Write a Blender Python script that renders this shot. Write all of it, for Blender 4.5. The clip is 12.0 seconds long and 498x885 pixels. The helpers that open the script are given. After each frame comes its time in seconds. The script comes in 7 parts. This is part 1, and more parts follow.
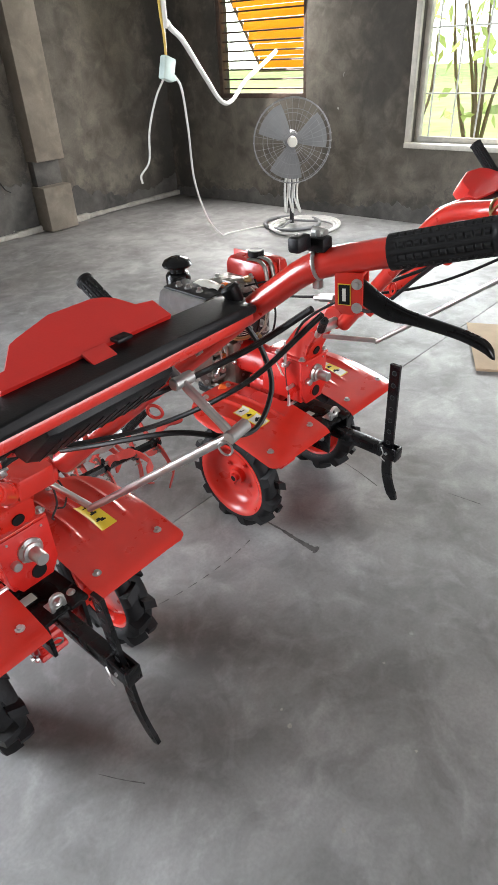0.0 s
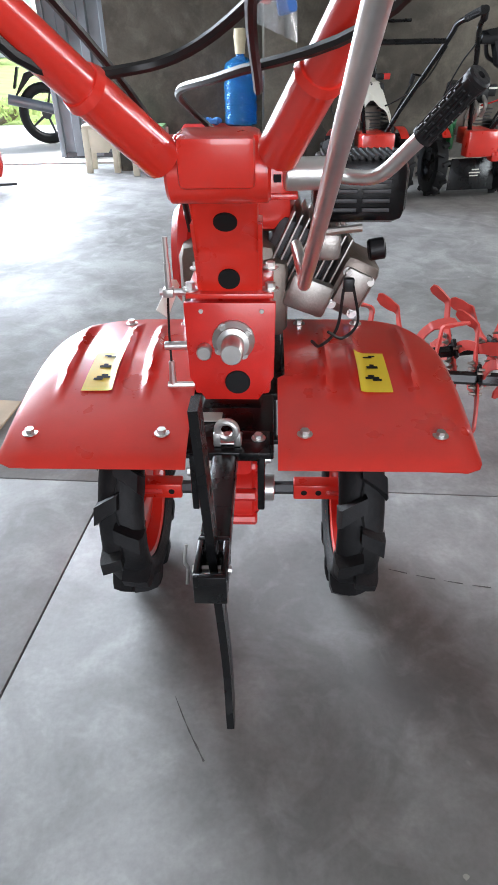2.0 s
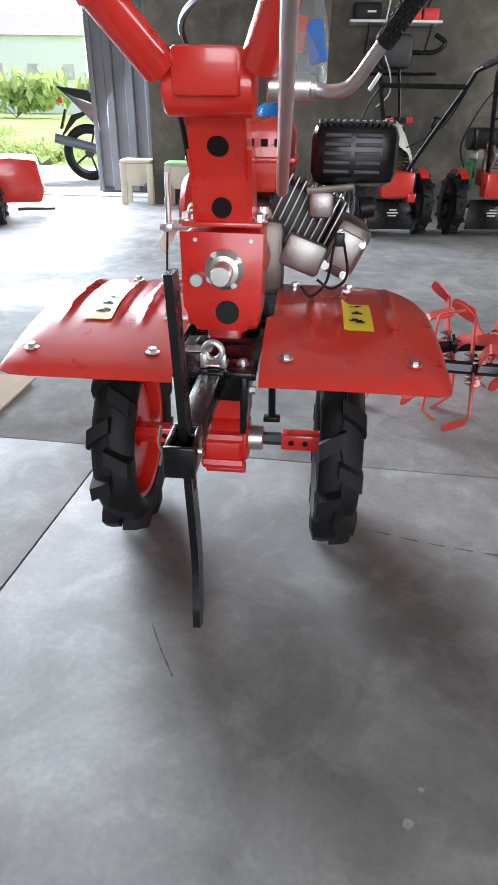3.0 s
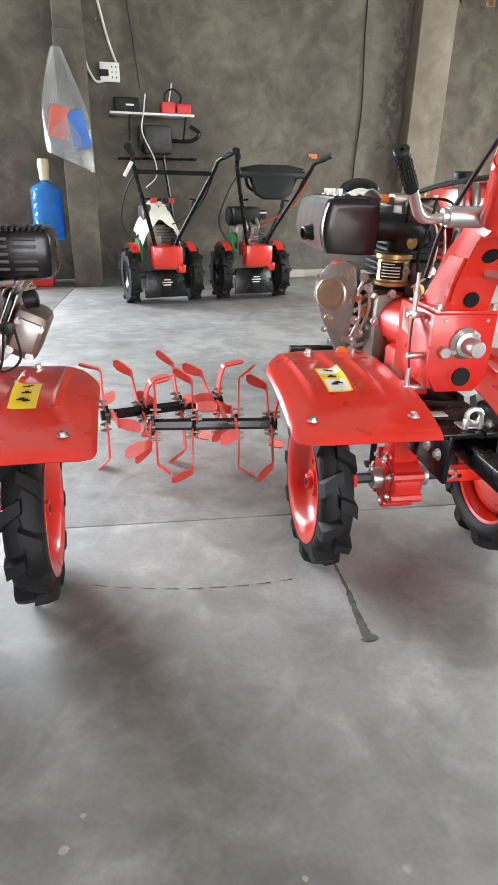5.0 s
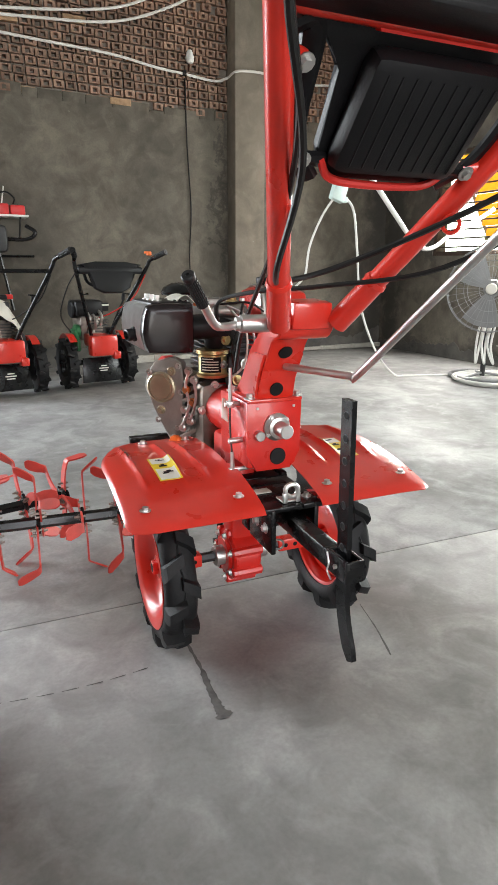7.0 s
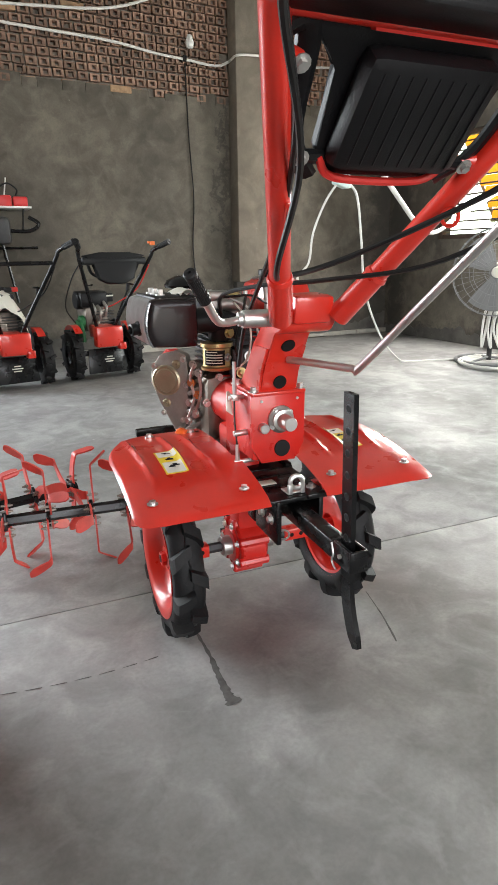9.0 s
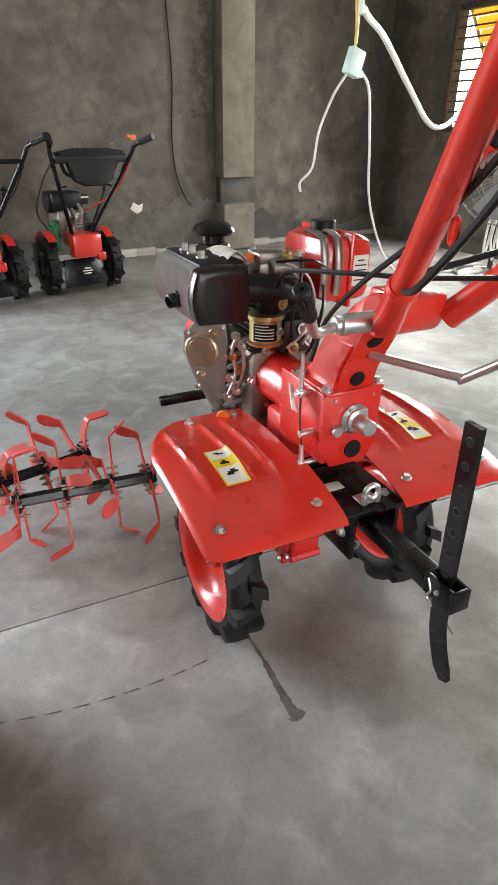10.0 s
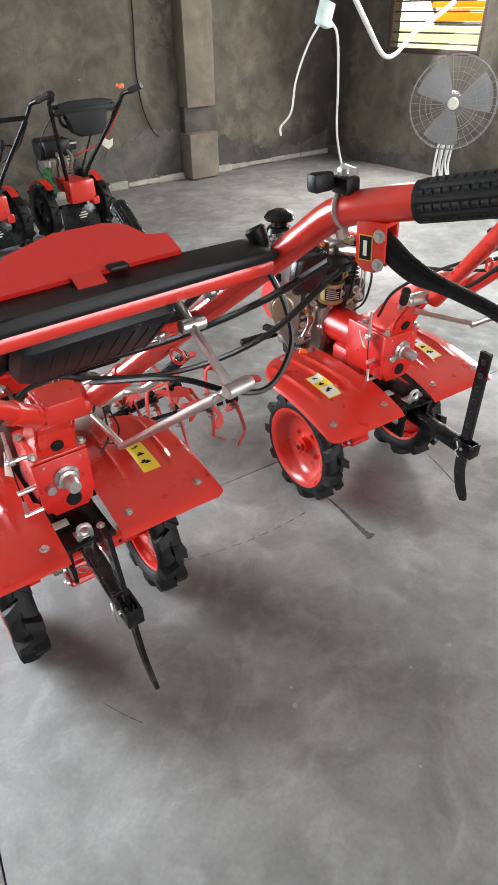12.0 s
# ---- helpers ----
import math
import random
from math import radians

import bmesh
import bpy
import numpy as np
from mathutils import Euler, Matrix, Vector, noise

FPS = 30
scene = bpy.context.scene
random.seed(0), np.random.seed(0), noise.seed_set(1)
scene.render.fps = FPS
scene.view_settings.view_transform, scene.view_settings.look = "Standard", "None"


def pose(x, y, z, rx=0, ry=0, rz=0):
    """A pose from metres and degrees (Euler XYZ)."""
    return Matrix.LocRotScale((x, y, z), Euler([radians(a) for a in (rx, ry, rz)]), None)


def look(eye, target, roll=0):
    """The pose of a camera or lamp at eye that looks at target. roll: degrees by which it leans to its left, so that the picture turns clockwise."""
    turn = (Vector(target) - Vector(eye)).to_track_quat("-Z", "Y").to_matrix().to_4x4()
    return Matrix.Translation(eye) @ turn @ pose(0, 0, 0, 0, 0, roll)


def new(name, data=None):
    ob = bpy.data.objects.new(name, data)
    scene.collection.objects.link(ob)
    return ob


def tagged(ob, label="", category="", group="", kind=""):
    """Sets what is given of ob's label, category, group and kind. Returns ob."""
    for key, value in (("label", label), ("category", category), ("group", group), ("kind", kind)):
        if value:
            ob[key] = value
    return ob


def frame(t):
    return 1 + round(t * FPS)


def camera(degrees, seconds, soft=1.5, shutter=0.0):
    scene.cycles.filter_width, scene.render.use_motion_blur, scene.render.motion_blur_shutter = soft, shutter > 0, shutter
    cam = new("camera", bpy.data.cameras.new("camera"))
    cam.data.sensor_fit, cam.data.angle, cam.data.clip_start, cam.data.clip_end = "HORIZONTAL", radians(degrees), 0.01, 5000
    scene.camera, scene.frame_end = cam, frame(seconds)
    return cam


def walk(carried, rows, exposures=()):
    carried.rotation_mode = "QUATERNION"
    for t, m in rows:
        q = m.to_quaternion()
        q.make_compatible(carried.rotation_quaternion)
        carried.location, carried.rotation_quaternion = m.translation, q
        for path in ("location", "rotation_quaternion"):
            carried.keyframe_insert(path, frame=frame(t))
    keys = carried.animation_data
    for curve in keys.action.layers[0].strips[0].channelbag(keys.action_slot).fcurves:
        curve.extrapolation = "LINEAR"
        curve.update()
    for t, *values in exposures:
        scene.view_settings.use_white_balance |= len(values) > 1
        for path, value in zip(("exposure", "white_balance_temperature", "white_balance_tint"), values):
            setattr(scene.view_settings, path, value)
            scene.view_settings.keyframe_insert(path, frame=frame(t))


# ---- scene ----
cam = camera(45.8, 12.0)
PATH = [
    (0, (0.118, 0.122, 1.619), (1.404, 1.18, 0.511), -2.9),
    (0.5, (0.302, 0.101, 1.545), (1.155, 1.503, 0.403), -2.9),
    (1, (0.446, 0.184, 1.5), (0.791, 1.748, 0.301), -3.2),
    (1.5, (0.627, 0.221, 1.43), (0.717, 1.808, 0.217), -2.5),
    (2, (0.626, 0.375, 1.007), (0.628, 2.023, -0.127), -0.9),
    (2.5, (0.657, 0.304, 0.819), (0.606, 2.006, -0.23), 0.6),
    (2.7, (0.676, 0.24, 0.835), (0.607, 1.956, -0.19), 1.0),
    (4.3, (0.787, 0.183, 0.884), (0.912, 1.968, -0.009), 2.0),
    (4.5, (0.873, 0.16, 0.894), (1.095, 1.947, 0.024), 1.9),
    (5, (1.024, 0.059, 0.937), (1.471, 1.831, 0.123), 1.4),
    (5.5, (1.082, -0.04, 0.968), (1.687, 1.709, 0.21), 0.8),
    (6, (1.078, -0.058, 0.976), (1.799, 1.678, 0.292), 0.4),
    (6.5, (1.073, -0.041, 0.986), (1.891, 1.679, 0.378), 0.3),
    (7, (1.075, -0.034, 0.991), (1.964, 1.667, 0.427), 0.3),
    (7.2, (1.08, -0.032, 0.989), (1.981, 1.664, 0.43), 0.2),
    (9, (1.074, -0.049, 1.01), (1.935, 1.651, 0.403), -0.8),
    (9.5, (1.034, 0.149, 0.937), (1.925, 1.777, 0.191), -0.2),
    (10, (1.004, 0.29, 1.17), (1.9, 1.81, 0.229), 0.5),
    (10.5, (1.049, 0.083, 1.435), (1.933, 1.516, 0.356), 1.1),
    (11, (0.973, -0.087, 1.535), (1.841, 1.297, 0.381), 0.9),
    (11.5, (0.575, -0.123, 1.55), (1.435, 1.244, 0.37), 0.2),
    (12, (0.276, 0.034, 1.565), (1.246, 1.32, 0.379), -0.8),
]
walk(
    cam,
    [(t, look(eye, target, roll)) for t, eye, target, roll in PATH],
    [
        (0, 0.5, 6250, 13),
        (0.5, 0.7, 6150, 13),
        (1.0, 0.65, 6000, 12),
        (1.2, 0.5, 6000, 12),
        (1.5, 0.25, 5950, 12),
        (2.0, 0.6, 5950, 12),
        (2.5, 0.45, 5950, 12),
        (2.7, 0.48, 5950, 12),
        (4.5, 0.9, 6150, 11),
        (5.2, 1.15, 6350, 10),
        (6, 0.85, 6400, 10),
        (7.2, 0.7, 6400, 10),
        (9.5, 0.68, 6400, 10),
        (11, 0.65, 6400, 11),
        (12, 0.75, 6350, 12),
    ],
)

# ---- light and exposure ----
scene.view_settings.exposure = 0.0
world = bpy.data.worlds.new("sky")
scene.world = world
world.use_nodes = True
wn = world.node_tree.nodes
sky = wn.new("ShaderNodeTexSky")
sky.sky_type = "NISHITA"
sky.sun_disc = False
sky.sun_elevation, sky.sun_rotation = radians(50), radians(200)
wn["Background"].inputs["Strength"].default_value = 0.15
world.node_tree.links.new(sky.outputs["Color"], wn["Background"].inputs["Color"])


def lamp_area(name, place, target, w, h, watts, colour=(1, 1, 1)):
    data = bpy.data.lights.new(name, "AREA")
    data.shape, data.size, data.size_y, data.energy, data.color = "RECTANGLE", w, h, watts, colour
    ob = new(name, data)
    ob.matrix_world = look(place, target)
    return ob


sun_data = bpy.data.lights.new("sun", "SUN")
sun_data.energy, sun_data.angle, sun_data.color = 4.5, radians(10), (1, 0.96, 0.9)
new("sun", sun_data).matrix_world = look((0, 0, 10), (-3, -4.5, 3.5))
# daylight through the gate and the two windows
lamp_area("gate_daylight", (-2.4, 6.2, 1.6), (-0.2, 1.2, 0.2), 3.2, 3.0, 365, (0.9, 0.96, 1.0))
lamp_area("window_daylight_a", (6.2, 4.65, 1.75), (2.0, 2.5, 0.3), 1.1, 1.1, 86, (1, 0.97, 0.9))
lamp_area("window_daylight_b", (6.2, 2.0, 1.5), (1.5, 1.5, 0.2), 1.6, 1.4, 78, (0.96, 1.0, 0.97))
# added fill from the unseen south side, brightens faces turned that way
lamp_area("added_south_fill", (1.6, -5.3, 2.1), (1.5, 1.5, 0.6), 4.2, 3.2, 205, (1, 0.975, 0.95))


# ---- materials ----
def mat(name, base, rough=0.5, metal=0.0, vary=0.12, scale=9.0, bump=0.0, bscale=60.0, coat=0.0, second=None, amount=0.5, per_piece=0.0, shine=0.5):
    """A procedural surface: two scales of colour change, a stain colour and fine relief."""
    m = bpy.data.materials.new(name)
    m.use_nodes = True
    n, l = m.node_tree.nodes, m.node_tree.links
    p = n["Principled BSDF"]
    p.inputs["Metallic"].default_value = metal
    p.inputs["Coat Weight"].default_value = coat
    p.inputs["Coat Roughness"].default_value = 0.08
    p.inputs["Specular IOR Level"].default_value = shine
    tex = n.new("ShaderNodeTexCoord")
    big = n.new("ShaderNodeTexNoise")
    big.inputs["Scale"].default_value, big.inputs["Detail"].default_value = scale, 5.0
    l.new(tex.outputs["Object"], big.inputs["Vector"])
    fine = n.new("ShaderNodeTexNoise")
    fine.inputs["Scale"].default_value, fine.inputs["Detail"].default_value = bscale, 3.0
    l.new(tex.outputs["Object"], fine.inputs["Vector"])
    ramp = n.new("ShaderNodeMapRange")
    ramp.inputs["From Min"].default_value, ramp.inputs["From Max"].default_value = 0.3, 0.7
    ramp.inputs["To Min"].default_value, ramp.inputs["To Max"].default_value = 1 - vary, 1 + vary
    l.new(big.outputs["Fac"], ramp.inputs["Value"])
    grain = n.new("ShaderNodeMapRange")
    grain.inputs["To Min"].default_value, grain.inputs["To Max"].default_value = 1 - vary * 0.5, 1 + vary * 0.5
    l.new(fine.outputs["Fac"], grain.inputs["Value"])
    mul = n.new("ShaderNodeMath")
    mul.operation = "MULTIPLY"
    l.new(ramp.outputs["Result"], mul.inputs[0])
    l.new(grain.outputs["Result"], mul.inputs[1])
    colour = n.new("ShaderNodeMixRGB")
    colour.inputs["Color1"].default_value = (*base, 1)
    colour.inputs["Color2"].default_value = (*(second or base), 1)
    if second:
        stain = n.new("ShaderNodeTexNoise")
        stain.inputs["Scale"].default_value, stain.inputs["Detail"].default_value = scale * 0.35, 8.0
        stain.inputs["Roughness"].default_value = 0.65
        l.new(tex.outputs["Object"], stain.inputs["Vector"])
        sr = n.new("ShaderNodeMapRange")
        sr.inputs["From Min"].default_value, sr.inputs["From Max"].default_value = 0.45, 0.68
        sr.inputs["To Max"].default_value = amount
        l.new(stain.outputs["Fac"], sr.inputs["Value"])
        l.new(sr.outputs["Result"], colour.inputs["Fac"])
    else:
        colour.inputs["Fac"].default_value = 0.0
    out = n.new("ShaderNodeVectorMath")
    out.operation = "SCALE"
    l.new(colour.outputs["Color"], out.inputs[0])
    l.new(mul.outputs["Value"], out.inputs["Scale"])
    last = out.outputs["Vector"]
    if per_piece:
        info = n.new("ShaderNodeObjectInfo")
        pr = n.new("ShaderNodeMapRange")
        pr.inputs["To Min"].default_value, pr.inputs["To Max"].default_value = 1 - per_piece, 1 + per_piece
        l.new(info.outputs["Random"], pr.inputs["Value"])
        more = n.new("ShaderNodeVectorMath")
        more.operation = "SCALE"
        l.new(last, more.inputs[0])
        l.new(pr.outputs["Result"], more.inputs["Scale"])
        last = more.outputs["Vector"]
    l.new(last, p.inputs["Base Color"])
    rr = n.new("ShaderNodeMapRange")
    rr.inputs["To Min"].default_value, rr.inputs["To Max"].default_value = max(0.02, rough - 0.1), min(1.0, rough + 0.1)
    l.new(big.outputs["Fac"], rr.inputs["Value"])
    l.new(rr.outputs["Result"], p.inputs["Roughness"])
    if bump:
        b = n.new("ShaderNodeBump")
        b.inputs["Strength"].default_value, b.inputs["Distance"].default_value = bump, 0.004
        l.new(fine.outputs["Fac"], b.inputs["Height"])
        l.new(b.outputs["Normal"], p.inputs["Normal"])
    return m


def concrete(name, dark, light, scuff, rough, scale, swirl, bands=(), mottle=0.4):
    """Trowelled cement: clouds, trowel sweeps, scuffs and a few pale spots."""
    m = bpy.data.materials.new(name)
    m.use_nodes = True
    n, l = m.node_tree.nodes, m.node_tree.links
    p = n["Principled BSDF"]
    tex = n.new("ShaderNodeTexCoord")

    def noise_at(s, detail, dist=0.0, rgh=0.55):
        t = n.new("ShaderNodeTexNoise")
        t.inputs["Scale"].default_value, t.inputs["Detail"].default_value = s, detail
        t.inputs["Distortion"].default_value, t.inputs["Roughness"].default_value = dist, rgh
        l.new(tex.outputs["Object"], t.inputs["Vector"])
        return t.outputs["Fac"]

    def span(src, a, b, lo, hi):
        r = n.new("ShaderNodeMapRange")
        for k, v in (("From Min", a), ("From Max", b), ("To Min", lo), ("To Max", hi)):
            r.inputs[k].default_value = v
        l.new(src, r.inputs["Value"])
        return r.outputs["Result"]

    def blend(fac, c1, c2):
        x = n.new("ShaderNodeMixRGB")
        l.new(fac, x.inputs["Fac"])
        for k, c in (("Color1", c1), ("Color2", c2)):
            if isinstance(c, tuple):
                x.inputs[k].default_value = (*c, 1)
            else:
                l.new(c, x.inputs[k])
        return x.outputs["Color"]

    clouds = noise_at(scale, 7, 0.4)
    sweeps = noise_at(scale * 2.3, 5, swirl)
    fine = noise_at(scale * 70, 3)
    c = blend(span(clouds, 0.32, 0.68, 0, 1), dark, light)
    c = blend(span(sweeps, 0.52, 0.72, 0, 0.38), c, tuple(v * 1.35 for v in light))
    c = blend(span(noise_at(scale * 0.8, 9, 0.2, 0.7), 0.54, 0.75, 0, 0.6), c, scuff)
    c = blend(span(noise_at(scale * 4.2, 6, 0.7, 0.6), 0.42, 0.66, 0, mottle), c, tuple(v * 0.72 for v in dark))
    c = blend(span(noise_at(scale * 6.5, 5, 0.6, 0.6), 0.52, 0.75, 0, mottle * 0.6), c, tuple(v * 1.25 for v in light))
    c = blend(span(fine, 0.35, 0.75, 0.0, 0.22), c, tuple(v * 0.6 for v in dark))
    c = blend(span(noise_at(scale * 9, 2), 0.76, 0.8, 0, 0.5), c, (0.62, 0.62, 0.58))
    # dark bands, damp at the foot: (axis, middle, half width, strength, lowest, highest), with wandering edges
    if bands:
        xyz = n.new("ShaderNodeSeparateXYZ")
        l.new(tex.outputs["Object"], xyz.inputs[0])
        wander = span(noise_at(1.6, 6, 0.6, 0.65), 0.25, 0.75, -0.5, 0.5)

        rag = span(noise_at(6.5, 8, 0.5, 0.75), 0.25, 0.75, -0.5, 0.5)

        def calc(op, a, b):
            q = n.new("ShaderNodeMath")
            q.operation = op
            for k, v in enumerate((a, b)):
                if isinstance(v, float):
                    q.inputs[k].default_value = v
                else:
                    l.new(v, q.inputs[k])
            return q.outputs[0]

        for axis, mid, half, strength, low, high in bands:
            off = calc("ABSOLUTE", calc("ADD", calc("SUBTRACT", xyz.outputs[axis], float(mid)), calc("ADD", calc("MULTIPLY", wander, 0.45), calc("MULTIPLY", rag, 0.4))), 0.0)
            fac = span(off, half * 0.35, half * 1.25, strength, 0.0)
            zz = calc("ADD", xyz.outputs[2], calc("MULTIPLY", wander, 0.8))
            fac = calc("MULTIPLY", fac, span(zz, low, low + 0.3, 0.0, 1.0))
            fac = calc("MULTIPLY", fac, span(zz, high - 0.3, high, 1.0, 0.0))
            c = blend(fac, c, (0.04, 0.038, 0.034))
    l.new(c, p.inputs["Base Color"])
    l.new(span(clouds, 0.3, 0.7, rough + 0.1, rough - 0.1), p.inputs["Roughness"])
    b = n.new("ShaderNodeBump")
    b.inputs["Strength"].default_value, b.inputs["Distance"].default_value = 0.25, 0.004
    l.new(sweeps, b.inputs["Height"])
    b2 = n.new("ShaderNodeBump")
    b2.inputs["Strength"].default_value, b2.inputs["Distance"].default_value = 0.12, 0.002
    l.new(fine, b2.inputs["Height"])
    l.new(b.outputs["Normal"], b2.inputs["Normal"])
    l.new(b2.outputs["Normal"], p.inputs["Normal"])
    return m


def glow(name, colour, strength):
    m = bpy.data.materials.new(name)
    m.use_nodes = True
    p = m.node_tree.nodes["Principled BSDF"]
    p.inputs["Base Color"].default_value = (*colour, 1)
    p.inputs["Emission Color"].default_value = (*colour, 1)
    p.inputs["Emission Strength"].default_value = strength
    return m


RED = mat("red_paint", (0.63, 0.026, 0.013), 0.3, vary=0.07, scale=14, coat=0.55, bscale=220, bump=0.03)
BLADE_RED = mat("dusty_red_paint", (0.56, 0.055, 0.04), 0.45, vary=0.15, scale=20, bump=0.06, bscale=200)
RED_CAST = mat("red_casting", (0.6, 0.02, 0.013), 0.3, vary=0.1, scale=18, bump=0.08, bscale=260, coat=0.2)
RED_PLASTIC = mat("red_plastic", (0.66, 0.027, 0.02), 0.4, vary=0.05, scale=10, bump=0.05, bscale=300)
BLACK = mat("black_paint", (0.005, 0.005, 0.0055), 0.27, vary=0.2, scale=12, bump=0.05, bscale=160, coat=0.08, shine=0.35)
PLASTIC = mat("black_plastic", (0.005, 0.005, 0.0058), 0.46, vary=0.2, scale=14, bump=0.1, bscale=320, shine=0.3)
RUBBER = mat("tyre_rubber", (0.009, 0.009, 0.0098), 0.6, vary=0.3, scale=16, bump=0.2, bscale=150, second=(0.034, 0.033, 0.031), amount=0.5, shine=0.35)
GRIP = mat("grip_rubber", (0.011, 0.011, 0.0115), 0.5, vary=0.2, scale=25, bump=0.15, bscale=200, shine=0.35)
CHROME = mat("zinc_plated_steel", (0.62, 0.61, 0.59), 0.34, metal=0.9, vary=0.1, scale=22, bump=0.06, bscale=180)
ALLOY = mat("cast_alloy", (0.33, 0.31, 0.285), 0.4, metal=0.85, vary=0.2, scale=20, bump=0.12, bscale=240)
CASE = mat("bronze_grey_casting", (0.2, 0.17, 0.145), 0.42, metal=0.7, vary=0.25, scale=22, bump=0.15, bscale=220)
BRASS = mat("gold_passivated_steel", (0.55, 0.42, 0.2), 0.35, metal=0.9, vary=0.12, scale=20)
COVER = mat("pale_cast_cover", (0.36, 0.33, 0.3), 0.38, metal=0.55, vary=0.15, scale=26, bump=0.1, bscale=240)
GOLD_GREY = mat("pale_gold_plate", (0.42, 0.36, 0.25), 0.36, metal=0.7, vary=0.1, scale=24, bump=0.06, bscale=240)
COPPER = mat("copper_nut", (0.6, 0.25, 0.1), 0.35, metal=0.85, vary=0.12, scale=24)
RIBBED = mat("brushed_silver", (0.56, 0.57, 0.58), 0.42, metal=0.6, vary=0.1, scale=30)
DARK_STEEL = mat("dark_steel", (0.05, 0.05, 0.052), 0.5, metal=0.5, vary=0.3, scale=14, bump=0.2, bscale=160)
CABLE = mat("black_cable", (0.012, 0.012, 0.012), 0.4, vary=0.1)
ORANGE = mat("orange_plastic", (0.8, 0.16, 0.02), 0.4, vary=0.06)
YELLOW = mat("yellow_sticker", (0.78, 0.58, 0.03), 0.4, vary=0.05)
STICKER = mat("pale_sticker", (0.72, 0.7, 0.62), 0.4, vary=0.05)
INK = mat("black_ink", (0.008, 0.008, 0.008), 0.7, shine=0.2)
WHITE_PVC = mat("white_pvc", (0.68, 0.67, 0.63), 0.45, vary=0.08, scale=8)
WHITE_PLASTIC = mat("white_plastic", (0.74, 0.75, 0.72), 0.42, vary=0.06)
GREEN = mat("green_paint", (0.02, 0.12, 0.04), 0.4)
BEIGE = mat("beige_plastic", (0.6, 0.54, 0.42), 0.5, vary=0.08, scale=8)
PALE_GREEN = mat("pale_green_plastic", (0.36, 0.58, 0.3), 0.5, vary=0.08)
COOLER_RED = mat("cooler_red", (0.6, 0.03, 0.03), 0.4, vary=0.08)
CORK = mat("pale_wrapping", (0.62, 0.54, 0.36), 0.7, vary=0.15)
CARD = mat("brown_cardboard", (0.42, 0.31, 0.2), 0.8, vary=0.12, scale=6, bump=0.1, bscale=90)
FLOOR = concrete("floor_cement", (0.195, 0.188, 0.18), (0.41, 0.405, 0.395), (0.12, 0.112, 0.104), 0.6, 1.3, 2.2, mottle=0.55)
CEMENT = ((0.08, 0.07, 0.056), (0.2, 0.177, 0.141), (0.052, 0.047, 0.039), 0.85, 0.9, 1.2)
WALL = concrete("wall_cement", *CEMENT, mottle=0.6)
# upright dark bands at corner and pillar, level damp ones along the foot
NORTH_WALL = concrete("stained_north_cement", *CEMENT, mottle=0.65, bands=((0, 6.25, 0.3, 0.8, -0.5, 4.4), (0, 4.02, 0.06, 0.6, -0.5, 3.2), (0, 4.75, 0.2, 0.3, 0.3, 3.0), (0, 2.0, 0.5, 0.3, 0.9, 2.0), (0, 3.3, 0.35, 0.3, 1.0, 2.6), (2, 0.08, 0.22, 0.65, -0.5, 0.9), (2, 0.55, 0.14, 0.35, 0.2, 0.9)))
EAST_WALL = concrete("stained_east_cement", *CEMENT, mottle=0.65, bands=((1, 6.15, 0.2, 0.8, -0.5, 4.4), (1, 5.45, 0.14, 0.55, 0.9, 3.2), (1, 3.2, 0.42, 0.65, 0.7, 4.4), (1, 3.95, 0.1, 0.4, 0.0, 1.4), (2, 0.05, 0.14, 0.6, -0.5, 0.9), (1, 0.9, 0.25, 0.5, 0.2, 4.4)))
PILLAR = concrete("pillar_cement", (0.165, 0.143, 0.113), (0.26, 0.226, 0.178), (0.15, 0.135, 0.11), 0.85, 1.4, 0.8)
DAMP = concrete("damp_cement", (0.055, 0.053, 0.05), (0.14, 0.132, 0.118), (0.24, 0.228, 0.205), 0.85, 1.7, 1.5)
SKIRT = concrete("pale_cement", (0.34, 0.32, 0.28), (0.52, 0.5, 0.45), (0.2, 0.19, 0.17), 0.9, 3.0, 1.0)
CEILING = mat("ceiling_cement", (0.34, 0.33, 0.31), 0.9, vary=0.15, scale=2)
BRICK = mat("fired_brick", (0.27, 0.16, 0.11), 0.9, vary=0.3, scale=30, bump=0.4, bscale=200, per_piece=0.35, second=(0.2, 0.16, 0.13), amount=0.5)
MORTAR = mat("mortar", (0.22, 0.195, 0.165), 0.95, vary=0.25, scale=9, bump=0.5, bscale=120)
GATE = mat("grey_gate_sheet", (0.15, 0.165, 0.18), 0.5, metal=0.1, vary=0.12, scale=3, bump=0.1, second=(0.09, 0.1, 0.11), amount=0.5)
FRAME_PAINT = mat("window_frame_paint", (0.6, 0.57, 0.5), 0.6, vary=0.15, scale=10, second=(0.3, 0.25, 0.2), amount=0.5)
RUST = mat("rusty_bar", (0.09, 0.06, 0.045), 0.7, metal=0.3, vary=0.3, scale=20)
GRASS = mat("grass", (0.3, 0.42, 0.1), 0.9, vary=0.35, scale=1.5, second=(0.4, 0.42, 0.16), amount=0.6)


